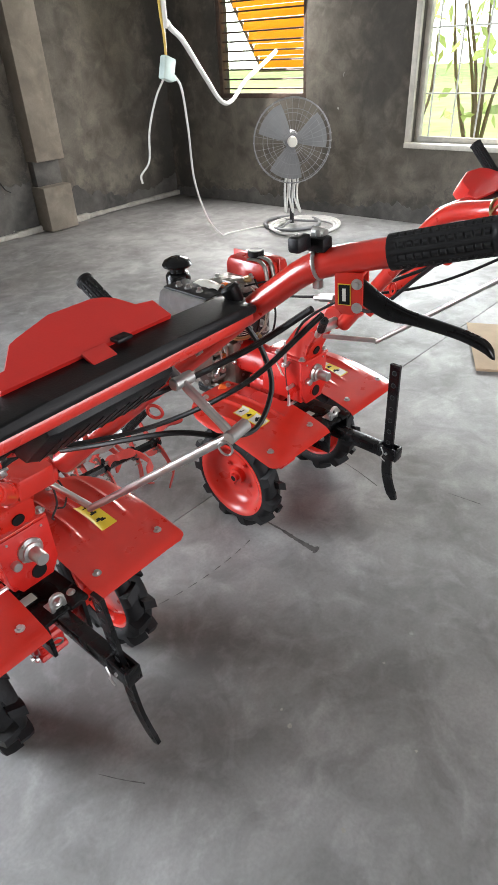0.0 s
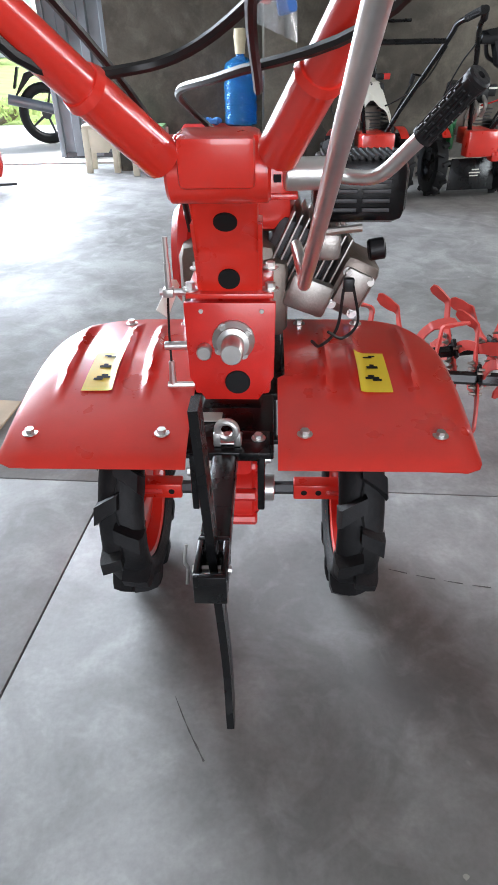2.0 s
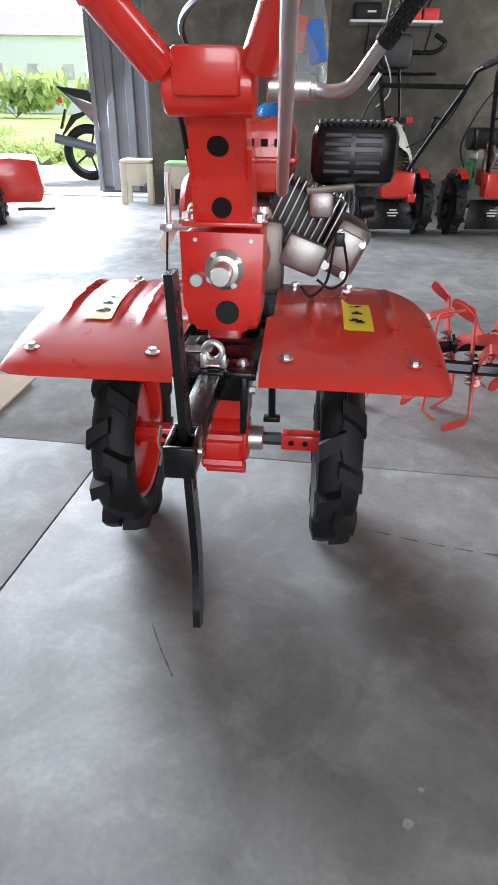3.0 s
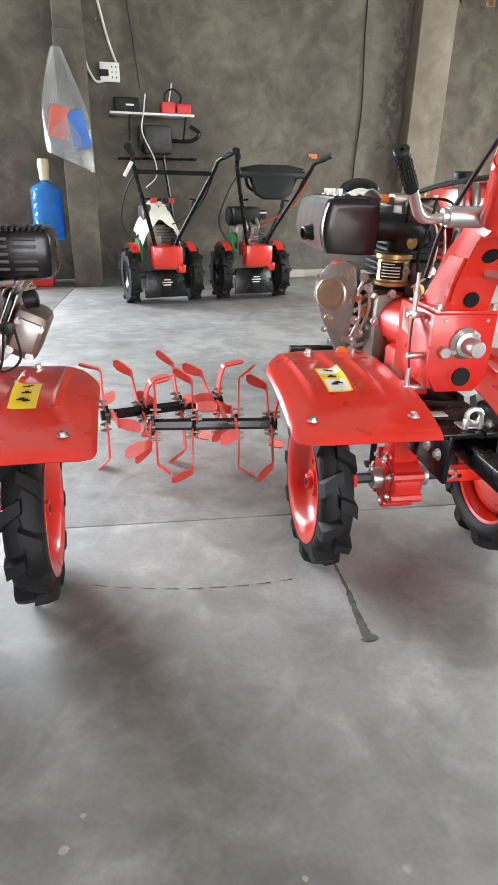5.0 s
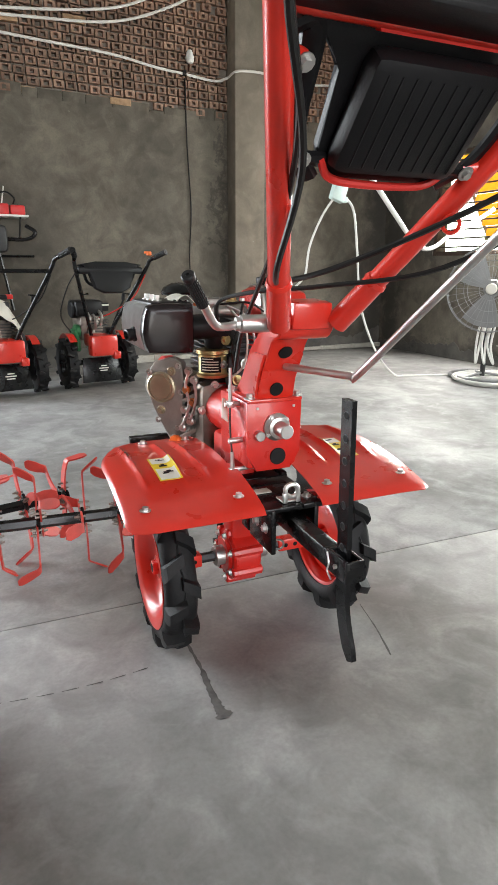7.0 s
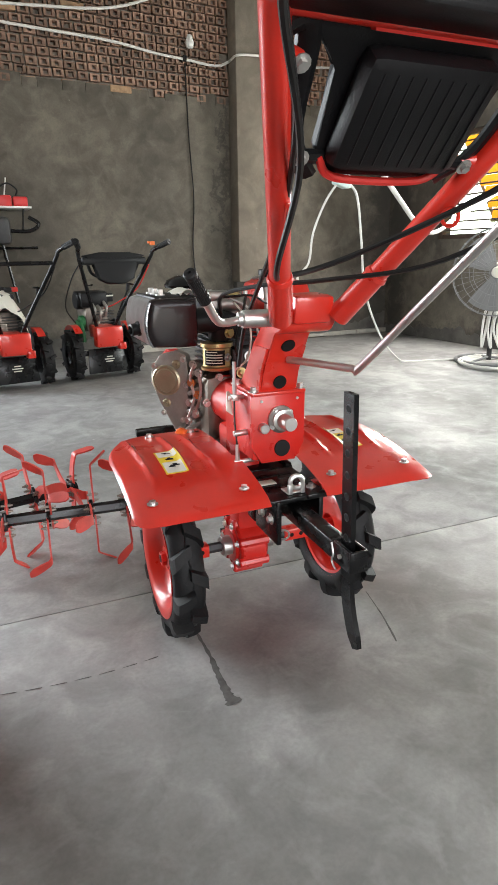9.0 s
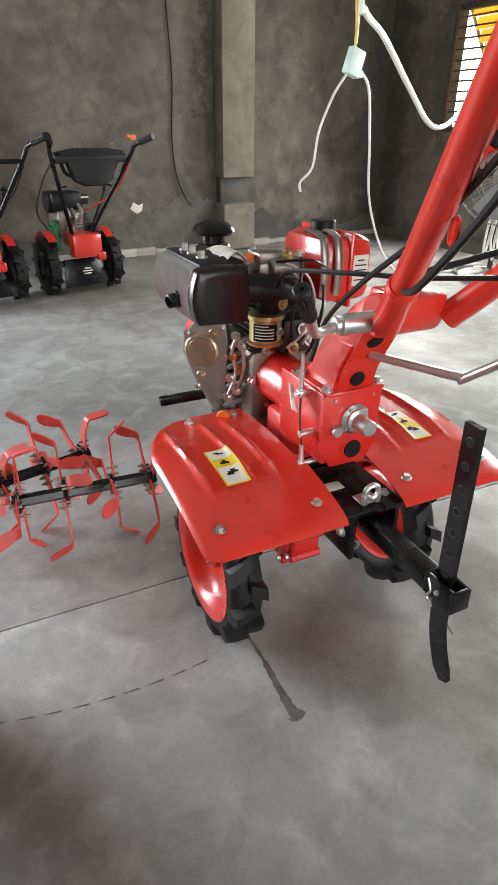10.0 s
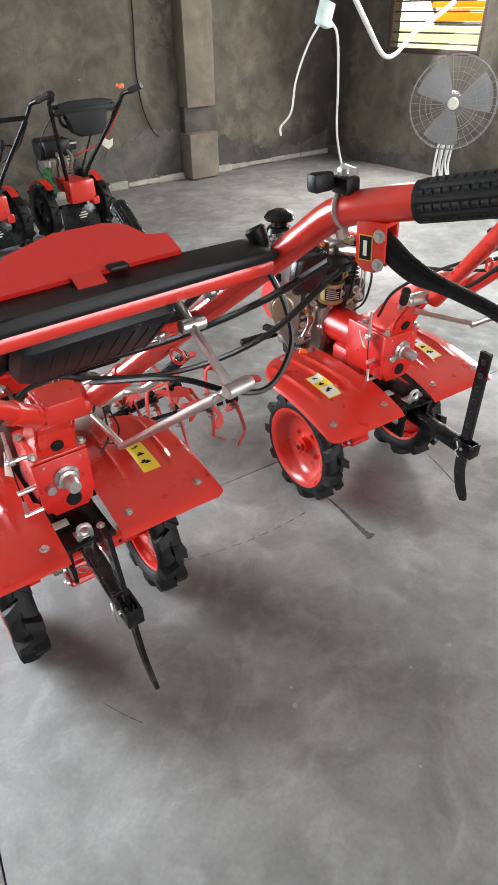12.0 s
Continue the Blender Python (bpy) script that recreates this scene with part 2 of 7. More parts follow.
def thin(name, colour, share):
    """A thin sheet that lets daylight through: leaf or plastic sheet."""
    m = mat(name, colour, 0.6, vary=0.3, scale=3)
    n, l = m.node_tree.nodes, m.node_tree.links
    p = n["Principled BSDF"]
    tr = n.new("ShaderNodeBsdfTranslucent")
    tr.inputs["Color"].default_value = (*colour, 1)
    mix = n.new("ShaderNodeMixShader")
    mix.inputs["Fac"].default_value = share
    l.new(p.outputs["BSDF"], mix.inputs[1])
    l.new(tr.outputs["BSDF"], mix.inputs[2])
    l.new(mix.outputs["Shader"], n["Material Output"].inputs["Surface"])
    return m


LEAF = thin("leaf", (0.44, 0.52, 0.2), 0.6)
BARK = mat("bark", (0.24, 0.19, 0.14), 0.9, vary=0.3, scale=9, bump=0.5)
YARD = mat("yard_cement", (0.5, 0.48, 0.45), 0.8, vary=0.15, scale=1.2)
TARP = thin("orange_sheet", (0.95, 0.5, 0.05), 0.75)


def glassy(name, colour, rough=0.05, trans=1.0):
    m = bpy.data.materials.new(name)
    m.use_nodes = True
    p = m.node_tree.nodes["Principled BSDF"]
    p.inputs["Base Color"].default_value = (*colour, 1)
    p.inputs["Roughness"].default_value = rough
    p.inputs["Transmission Weight"].default_value = trans
    p.inputs["IOR"].default_value = 1.3
    return m


BLUE_JUG = glassy("blue_jug_plastic", (0.12, 0.5, 0.95), 0.12, 0.8)
CLEAR_BAG = glassy("clear_film", (0.93, 0.95, 0.96), 0.18, 0.93)
SMOKED = mat("smoked_plastic", (0.012, 0.008, 0.009), 0.26, vary=0.1, coat=0.12, shine=0.3)


for m in (BLACK, PLASTIC, RUBBER, GRIP, CABLE):
    m.node_tree.nodes["Principled BSDF"].inputs["Specular IOR Level"].default_value = 0.28

# ---- mesh tools ----
def basis(direction):
    """A turn that lays z along the direction."""
    return Vector(direction).to_track_quat("Z", "Y").to_matrix().to_4x4()


def box(bm, c, s, turn=None, bevel=0.0):
    m = Matrix.Translation(c) @ (turn or Matrix()) @ Matrix.Diagonal((*s, 1))
    r = bmesh.ops.create_cube(bm, size=1.0, matrix=m)
    if bevel:
        es = list({e for v in r["verts"] for e in v.link_edges})
        bmesh.ops.bevel(bm, geom=es, offset=bevel, segments=2, affect="EDGES", profile=0.5)
    return bm


def lathe(bm, prof, m=None, seg=20):
    """Turns a profile of (radius, height) pairs round the local z axis."""
    m = m or Matrix()
    rings = []
    for r, h in prof:
        if r < 1e-5:
            rings.append([bm.verts.new(m @ Vector((0, 0, h)))])
        else:
            rings.append([bm.verts.new(m @ Vector((r * math.cos(2 * math.pi * k / seg), r * math.sin(2 * math.pi * k / seg), h))) for k in range(seg)])
    for a, b in zip(rings, rings[1:]):
        for k in range(seg):
            q = (k + 1) % seg
            if len(a) == 1 and len(b) == 1:
                continue
            if len(a) == 1:
                bm.faces.new((a[0], b[k], b[q]))
            elif len(b) == 1:
                bm.faces.new((a[k], a[q], b[0]))
            else:
                bm.faces.new((a[k], a[q], b[q], b[k]))
    return bm


def cyl(bm, p0, p1, r0, r1=None, seg=14, edge=0.0):
    p0, p1 = Vector(p0), Vector(p1)
    r1 = r0 if r1 is None else r1
    h = (p1 - p0).length
    m = Matrix.Translation(p0) @ basis(p1 - p0)
    e = min(edge, r0 * 0.5, r1 * 0.5, h * 0.3)
    prof = [(0, 0), (r0 - e, 0), (r0, e), (r1, h - e), (r1 - e, h), (0, h)] if e else [(0, 0), (r0, 0), (r1, h), (0, h)]
    return lathe(bm, prof, m, seg)


def smooth_line(pts, per=6):
    """Catmull-Rom through the points."""
    p = [Vector(q) for q in pts]
    if len(p) < 3:
        return p
    p = [p[0] * 2 - p[1], *p, p[-1] * 2 - p[-2]]
    out = []
    for i in range(1, len(p) - 2):
        a, b, c, d = p[i - 1 : i + 3]
        for k in range(per):
            t = k / per
            out.append(0.5 * (2 * b + (c - a) * t + (2 * a - 5 * b + 4 * c - d) * t * t + (3 * b - a - 3 * c + d) * t**3))
    return [*out, p[-2]]


def tube(bm, pts, r, seg=8, per=6, closed=False, flat=1.0, radii=None):
    """A rod or cable along the points; flat squeezes its section."""
    line = smooth_line(pts, per) if per else [Vector(q) for q in pts]
    n = len(line)
    up = Vector((0, 0, 1))
    rings = []
    for i, q in enumerate(line):
        if closed:
            d = line[(i + 1) % n] - line[i - 1]
        else:
            d = line[min(i + 1, n - 1)] - line[max(i - 1, 0)]
        d.normalize()
        side = up.cross(d)
        if side.length < 0.05:
            side = Vector((1, 0, 0)).cross(d) if abs(d.x) < 0.9 else Vector((0, 1, 0)).cross(d)
        side.normalize()
        top = d.cross(side)
        up = top
        rr = radii[min(int(i * len(radii) / n), len(radii) - 1)] if radii else r
        rings.append([bm.verts.new(q + side * rr * math.cos(2 * math.pi * k / seg) + top * rr * flat * math.sin(2 * math.pi * k / seg)) for k in range(seg)])
    pairs = list(zip(rings, rings[1:])) + ([(rings[-1], rings[0])] if closed else [])
    for a, b in pairs:
        for k in range(seg):
            q = (k + 1) % seg
            bm.faces.new((a[k], a[q], b[q], b[k]))
    if not closed:
        bm.faces.new(rings[0][::-1])
        bm.faces.new(rings[-1])
    return bm


def ring(bm, c, normal, R, r, seg=20, tseg=6):
    m = Matrix.Translation(c) @ basis(normal)
    return tube(bm, [m @ Vector((R * math.cos(2 * math.pi * k / seg), R * math.sin(2 * math.pi * k / seg), 0)) for k in range(seg)], r, tseg, per=0, closed=True)


def prism(bm, poly, depth, m=None, bevel=0.0):
    """A plate: a polygon in local x, y, made thick along z."""
    m = m or Matrix()
    lo = [bm.verts.new(m @ Vector((x, y, -depth / 2))) for x, y in poly]
    hi = [bm.verts.new(m @ Vector((x, y, depth / 2))) for x, y in poly]
    f = [bm.faces.new(lo[::-1]), bm.faces.new(hi)]
    k = len(poly)
    for i in range(k):
        f.append(bm.faces.new((lo[i], lo[(i + 1) % k], hi[(i + 1) % k], hi[i])))
    if bevel:
        es = list({e for q in f for e in q.edges})
        bmesh.ops.bevel(bm, geom=es, offset=bevel, segments=2, affect="EDGES", profile=0.5)
    return bm


def sheet(bm, f, nu, nv, thick):
    """A curved sheet f(u, v) of some thickness, given by its top."""
    top = [[Vector(f(i / nu, j / nv)) for j in range(nv + 1)] for i in range(nu + 1)]
    vt = [[bm.verts.new(p) for p in row] for row in top]
    vb = []
    for i in range(nu + 1):
        row = []
        for j in range(nv + 1):
            a = top[min(i + 1, nu)][j] - top[max(i - 1, 0)][j]
            b = top[i][min(j + 1, nv)] - top[i][max(j - 1, 0)]
            nrm = a.cross(b)
            nrm = nrm.normalized() if nrm.length > 1e-9 else Vector((0, 0, 1))
            row.append(bm.verts.new(top[i][j] - nrm * thick))
        vb.append(row)
    for i in range(nu):
        for j in range(nv):
            bm.faces.new((vt[i][j], vt[i + 1][j], vt[i + 1][j + 1], vt[i][j + 1]))
            bm.faces.new((vb[i][j], vb[i][j + 1], vb[i + 1][j + 1], vb[i + 1][j]))
    for i in range(nu):
        bm.faces.new((vt[i][0], vb[i][0], vb[i + 1][0], vt[i + 1][0]))
        bm.faces.new((vt[i][nv], vt[i + 1][nv], vb[i + 1][nv], vb[i][nv]))
    for j in range(nv):
        bm.faces.new((vt[0][j], vt[0][j + 1], vb[0][j + 1], vb[0][j]))
        bm.faces.new((vt[nu][j], vb[nu][j], vb[nu][j + 1], vt[nu][j + 1]))
    return bm


def mesh_of(bm, name, material, sharp=38):
    bmesh.ops.recalc_face_normals(bm, faces=bm.faces)
    lim = radians(sharp)
    for f in bm.faces:
        f.smooth = True
    for e in bm.edges:
        if len(e.link_faces) == 2 and e.calc_face_angle(0) > lim:
            e.smooth = False
    me = bpy.data.meshes.new(name)
    bm.to_mesh(me)
    bm.free()
    me.materials.append(material)
    return me


def part(name, bm, material, parent, label="", sharp=38):
    """Links a bmesh as one mesh object under a thing or a part."""
    ob = new(name, mesh_of(bm, name, material, sharp))
    ob.parent = parent
    if label:
        tagged(ob, label)
    return ob


def B():
    return bmesh.new()


def thing(name, label, category, m=None, group=""):
    ob = new(name)
    ob.empty_display_size = 0.1
    ob.matrix_world = m or Matrix()
    return tagged(ob, label, category, group)


def solid(name, bm, material, label, category, m=None, kind="", group="", sharp=38):
    """A thing or a piece of the setting that is one mesh."""
    ob = new(name, mesh_of(bm, name, material, sharp))
    ob.matrix_world = m or Matrix()
    return tagged(ob, label, category, group, kind)


def setting(name, bm, material, label="", sharp=38):
    return solid(name, bm, material, label, "", kind="structure", sharp=sharp)


def bolt(bm, c, n, r=0.007, h=0.006):
    """A hexagon head with a washer."""
    c, n = Vector(c), Vector(n).normalized()
    cyl(bm, c, c + n * h * 0.3, r * 1.7, seg=12)
    cyl(bm, c + n * h * 0.3, c + n * h * 1.3, r, seg=6)
    return bm


X, Y, Z = Vector((1, 0, 0)), Vector((0, 1, 0)), Vector((0, 0, 1))
TURN_X = Matrix.Rotation(radians(90), 4, "Y")  # lays a local z axis along x


# ---- the room ----
NORTH, EAST, WEST, SOUTH, TOP = 6.3, 6.35, -4.2, -5.5, 4.2
JOINT = radians(-4.9)
JX, JY = 0.24, 1.658


def clip(poly, px, py, nx, ny):
    """The part of a polygon on the side of a line that (nx, ny) points to."""
    out = []
    for (ax, ay), (bx, by) in zip(poly, poly[1:] + poly[:1]):
        da, db = (ax - px) * nx + (ay - py) * ny, (bx - px) * nx + (by - py) * ny
        if da >= 0:
            out.append((ax, ay))
        if da * db < 0:
            t = da / (da - db)
            out.append((ax + (bx - ax) * t, ay + (by - ay) * t))
    return out


base = B()
box(base, (1.1, 0.5, -0.09), (10.8, 12.2, 0.14))
floor = setting("floor", base, DARK_STEEL, "grey trowelled cement floor with narrow saw-cut joints")
outline = [(WEST, SOUTH), (EAST, SOUTH), (EAST, NORTH + 0.4), (WEST, NORTH + 0.4)]
cj, sj = math.cos(JOINT), math.sin(JOINT)
j2 = radians(-7.5)
for sy in (1, -1):
    for sx in (1, -1):
        g = 0.0022
        q = clip(outline, JX - sj * g * sy, JY + cj * g * sy, -sj * sy, cj * sy)
        q = clip(q, JX + g * sx, JY, math.cos(j2) * sx, math.sin(j2) * sx)
        bm = B()
        prism(bm, q, 0.02, Matrix.Translation((0, 0, -0.01)), 0.0015)
        part("floor_slab", bm, FLOOR, floor)


def crack(pts, w, label):
    """A ragged dark crack filled with dirt, 1 mm proud."""
    bm = B()
    line = smooth_line([(x, y, 0.0008) for x, y in pts], 8)
    rnd = random.Random(len(pts) * 7 + int(w * 1e4))
    prev = None
    for i, q in enumerate(line):
        d = (line[min(i + 1, len(line) - 1)] - line[max(i - 1, 0)]).normalized()
        s = Vector((-d.y, d.x, 0))
        t = i / max(1, len(line) - 1)
        ww = w * (0.35 + 0.65 * t) * rnd.uniform(0.5, 1.3)
        row = (bm.verts.new(q + s * ww), bm.verts.new(q + Vector((0, 0, 0.0005))), bm.verts.new(q - s * ww * rnd.uniform(0.5, 1)))
        if prev:
            bm.faces.new((prev[0], prev[1], row[1], row[0]))
            bm.faces.new((prev[1], prev[2], row[2], row[1]))
        prev = row
    return setting("floor_crack", bm, DIRT, label)


DIRT = mat("dirt", (0.11, 0.105, 0.1), 0.9, vary=0.3, scale=40)
crack([(1.575, 1.28), (1.568, 1.17), (1.556, 1.09), (1.546, 1.0)], 0.012, "dirty crack in the cement beside a tyre")
crack([(1.56, 1.07), (1.548, 1.02), (1.55, 0.985)], 0.02, "dark dirt patch on the cement")
crack([(2.125, 1.23), (2.085, 1.1), (2.042, 0.99)], 0.004, "fine crack in the cement")
crack([(2.17, 0.72), (2.172, 0.65), (2.175, 0.58)], 0.003, "fine crack in the cement")
rnd = random.Random(4)
for k in range(9):
    t0 = 0.02 + k * 0.11
    f = lambda t: (0.93 + 0.53 * t, 1.322 - 0.2 * t + 0.115 * t * t)
    crack([f(t0), f(t0 + 0.04), f(t0 + 0.075)], 0.0028, "short dash of a fine crack")
crack([(0.483, 1.01), (0.51, 0.95), (0.542, 0.89)], 0.002, "hairline crack in the cement")

# north wall: gate opening to the west, cement below, brick above
bm = B()
box(bm, ((EAST - 0.5) / 2, NORTH + 0.11, 1.25), (EAST + 0.5, 0.22, 2.5))
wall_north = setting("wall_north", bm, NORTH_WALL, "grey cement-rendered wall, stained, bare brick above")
bm = B()
box(bm, ((EAST - 0.5) / 2, NORTH + 0.135, 3.35), (EAST + 0.5, 0.17, 1.7))
part("brick_backing", bm, MORTAR, wall_north, "rough mortar between hollow bricks")
bm = B()
box(bm, ((WEST - 0.5) / 2, NORTH + 0.11, 3.75), (-0.5 - WEST, 0.22, 0.9))
setting("lintel", bm, WALL, "cement lintel over the gate opening")
# ragged lower edge of the bare brick
bm = B()
rnd = random.Random(8)
x = -0.5
while x < EAST:
    w = rnd.uniform(0.12, 0.4)
    h = rnd.uniform(0.02, 0.12)
    box(bm, (x + w / 2, NORTH + 0.046, 2.5 + h / 2 - 0.02), (w, 0.088, 0.04 + h), bevel=0.008)
    x += w
part("render_edge", bm, NORTH_WALL, wall_north, "ragged edge of the render")
# pillars
bm = B()
box(bm, (4.28, NORTH - 0.1, 2.46), (0.36, 0.2, 3.48), bevel=0.008)
box(bm, (4.28, NORTH - 0.11, 0.24), (0.37, 0.22, 0.46), bevel=0.012)
pillar_e = setting("pillar_east", bm, PILLAR, "pale cement pillar with a broken gap near its foot")
bm = B()
box(bm, (4.28, NORTH - 0.05, 0.6), (0.33, 0.1, 0.3), bevel=0.01)
part("broken_gap", bm, DAMP, pillar_e, "dark gap where render broke away")
bm = B()
box(bm, (0.92, NORTH - 0.24, 1.0), (0.25, 0.48, 2.0), bevel=0.008)
box(bm, (0.92, NORTH - 0.23, 3.1), (0.23, 0.46, 2.2), bevel=0.008)
setting("pillar_west", bm, WALL, "grey cement pillar beside the cool box")
# dark damp band and pale skirting along the wall foot


def ragged(bm, a, b, low, height, m, seed, step=0.03):
    """A flat patch with an uneven upper edge from a to b; height(t) gives its mean."""
    rnd = random.Random(seed)
    n = max(3, int(abs(b - a) / step))
    top, h = [], 0.0
    for k in range(n + 1):
        t = a + (b - a) * k / n
        h = h * 0.6 + rnd.uniform(-0.03, 0.03)
        top.append((t, max(low + 0.01, height(t) + h)))
    prism(bm, [(a, low), (b, low), *top[::-1]], 0.01, m)
    return bm


ON_NORTH = Matrix.Translation((0, NORTH - 0.002, 0)) @ Matrix.Rotation(radians(90), 4, "X")
ON_EAST = Matrix.Translation((EAST - 0.002, 0, 0)) @ Matrix.Rotation(radians(90), 4, "Z") @ Matrix.Rotation(radians(90), 4, "X")
bm = B()
rnd = random.Random(5)
ragged(bm, 1.2, 4.09, 0.0, lambda t: 0.3 + 0.13 * math.sin(t * 2.1) + 0.12 * math.exp(-((t - 3.9) ** 2) * 6), ON_NORTH, 3)
ragged(bm, 4.47, EAST, 0.0, lambda t: 0.22 + 0.08 * math.sin(t * 3.1) + 0.1 * math.exp(-((t - 4.5) ** 2) * 9), ON_NORTH, 4)
part("damp_band", bm, DAMP, wall_north, "dark damp band with peeling render")
bm = B()
x = 2.3
while x < EAST - 0.05:
    w = min(rnd.uniform(0.2, 0.5), EAST - x)
    box(bm, (x + w / 2, NORTH - 0.02, 0.03), (w, 0.04 + rnd.uniform(0, 0.03), 0.06 + rnd.uniform(-0.02, 0.03)), bevel=0.008)
    x += w
part("skirting", bm, SKIRT, wall_north, "crumbling pale cement skirting")

# east wall with two barred windows
W1 = (4.2, 5.43, 1.15, 2.25)
W2 = (1.3, 2.93, 0.77, 2.33)
bm = B()
T = 0.2
xs = EAST + T / 2


def slab(bm, y0, y1, z0, z1):
    box(bm, (xs, (y0 + y1) / 2, (z0 + z1) / 2), (T, y1 - y0, z1 - z0))


slab(bm, W1[1], NORTH + 0.22, 0, TOP)
slab(bm, W2[1], W1[0], 0, TOP)
slab(bm, SOUTH, W2[0], 0, TOP)
for w in (W1, W2):
    slab(bm, w[0], w[1], 0, w[2])
    slab(bm, w[0], w[1], w[3], TOP)
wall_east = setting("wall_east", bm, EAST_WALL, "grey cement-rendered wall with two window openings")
bm = B()
rnd = random.Random(11)
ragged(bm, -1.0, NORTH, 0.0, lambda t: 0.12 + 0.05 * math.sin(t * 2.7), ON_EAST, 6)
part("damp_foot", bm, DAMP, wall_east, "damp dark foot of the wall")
# the unseen sides; the south opening is added for the fill lamp
bm = B()
box(bm, (WEST - 0.1, (NORTH + SOUTH) / 2, TOP / 2), (0.2, NORTH - SOUTH + 0.4, TOP))
setting("wall_west", bm, WALL, "plain grey cement wall")
bm = B()
box(bm, ((WEST - 0.6) / 2, SOUTH - 0.1, TOP / 2), (-0.6 - WEST, 0.2, TOP))
box(bm, ((EAST + 3.8) / 2, SOUTH - 0.1, TOP / 2), (EAST - 3.8, 0.2, TOP))
box(bm, (1.6, SOUTH - 0.1, 3.98), (4.4, 0.2, 0.44))
setting("wall_south", bm, WALL, "plain grey cement wall, out of view, with an added wide opening")
bm = B()
box(bm, (1.15, 0.4, TOP + 0.08), (10.7, 12.2, 0.16))
setting("ceiling", bm, CEILING, "plain cement ceiling")


def window(name, w, bars, depth, label, pad):
    """A window opening's frame with bars across."""
    y0, y1, z0, z1 = w
    win = tagged(new(name), label, "", kind="structure")
    bm = B()
    f = 0.05
    cx = EAST + depth
    for yy in (y0 + f / 2, y1 - f / 2):
        box(bm, (cx, yy, (z0 + z1) / 2), (0.07, f, z1 - z0), bevel=0.004)
    for zz in (z0 + f / 2, z1 - f / 2):
        box(bm, (cx, (y0 + y1) / 2, zz), (0.066, y1 - y0 - 2 * f, f), bevel=0.004)
    part("window_frame", bm, FRAME_PAINT if pad else RUST, win, "weathered window frame")
    if pad:
        bm = B()
        box(bm, (EAST - 0.02, (y0 + y1) / 2, z0 - 0.02), (0.1, y1 - y0 + 0.1, 0.05), bevel=0.008)
        box(bm, (EAST - 0.012, y1 + 0.03, (z0 + z1) / 2), (0.05, 0.06, z1 - z0 + 0.06), bevel=0.006)
        part("window_sill", bm, FRAME_PAINT, win, "pale cement sill and jamb")
    if bars == "flat":
        k = 11
        for i in range(k):
            bm = B()
            z = z0 + f + (z1 - z0 - 2 * f) * (i + 0.5) / k
            cyl(bm, (cx, y0 + f, z), (cx, y1 - f, z + rnd.uniform(-0.006, 0.006)), 0.0085, seg=8)
            part("bar", bm, RUST, win)
    else:
        for i in range(7):
            bm = B()
            y = y0 + (y1 - y0) * (i + 0.5) / 7
            cyl(bm, (cx + 0.03, y, z0 + f), (cx + 0.03, y, z1 - f), 0.008, seg=8)
            part("bar", bm, WHITE_PVC, win)
        for z in (z0 + 0.42, z0 + 0.95):
            bm = B()
            cyl(bm, (cx + 0.03, y0 + f, z), (cx + 0.03, y1 - f, z), 0.007, seg=8)
            part("bar", bm, WHITE_PVC, win)
    return win


window("window_1", W1, "flat", 0.05, "small window with rusty flat iron rails and no glass", False)
window("window_2", W2, "tall", 0.1, "wide window with a pale frame and an iron grille", True)

# ---- outside ----
bm = B()
box(bm, (0, 160, -0.3), (600, 306, 0.36))
setting("ground", bm, GRASS, "bright green grass and crops outside")
bm = B()
box(bm, (-1.0, 8.4, -0.065), (9.0, 3.2, 0.13))
setting("pavement", bm, YARD, "pale cement apron outside the gate")
bm = B()
box(bm, (12, 0, -0.06), (11, 14, 0.1))
setting("yard", bm, GRASS, "green yard beside the wall")
SKYWHITE = glow("hazy_sky", (1.0, 1.0, 1.0), 3.2)
bm = B()
box(bm, (-20, 150, 30), (260, 1, 120))
setting("backdrop", bm, SKYWHITE, "white hazy sky")
bm = B()
box(bm, (60, 0, 15), (1, 160, 80))
setting("backdrop_east", bm, glow("green_haze", (0.93, 1.0, 0.86), 2.4), "bright hazy sky over greenery")


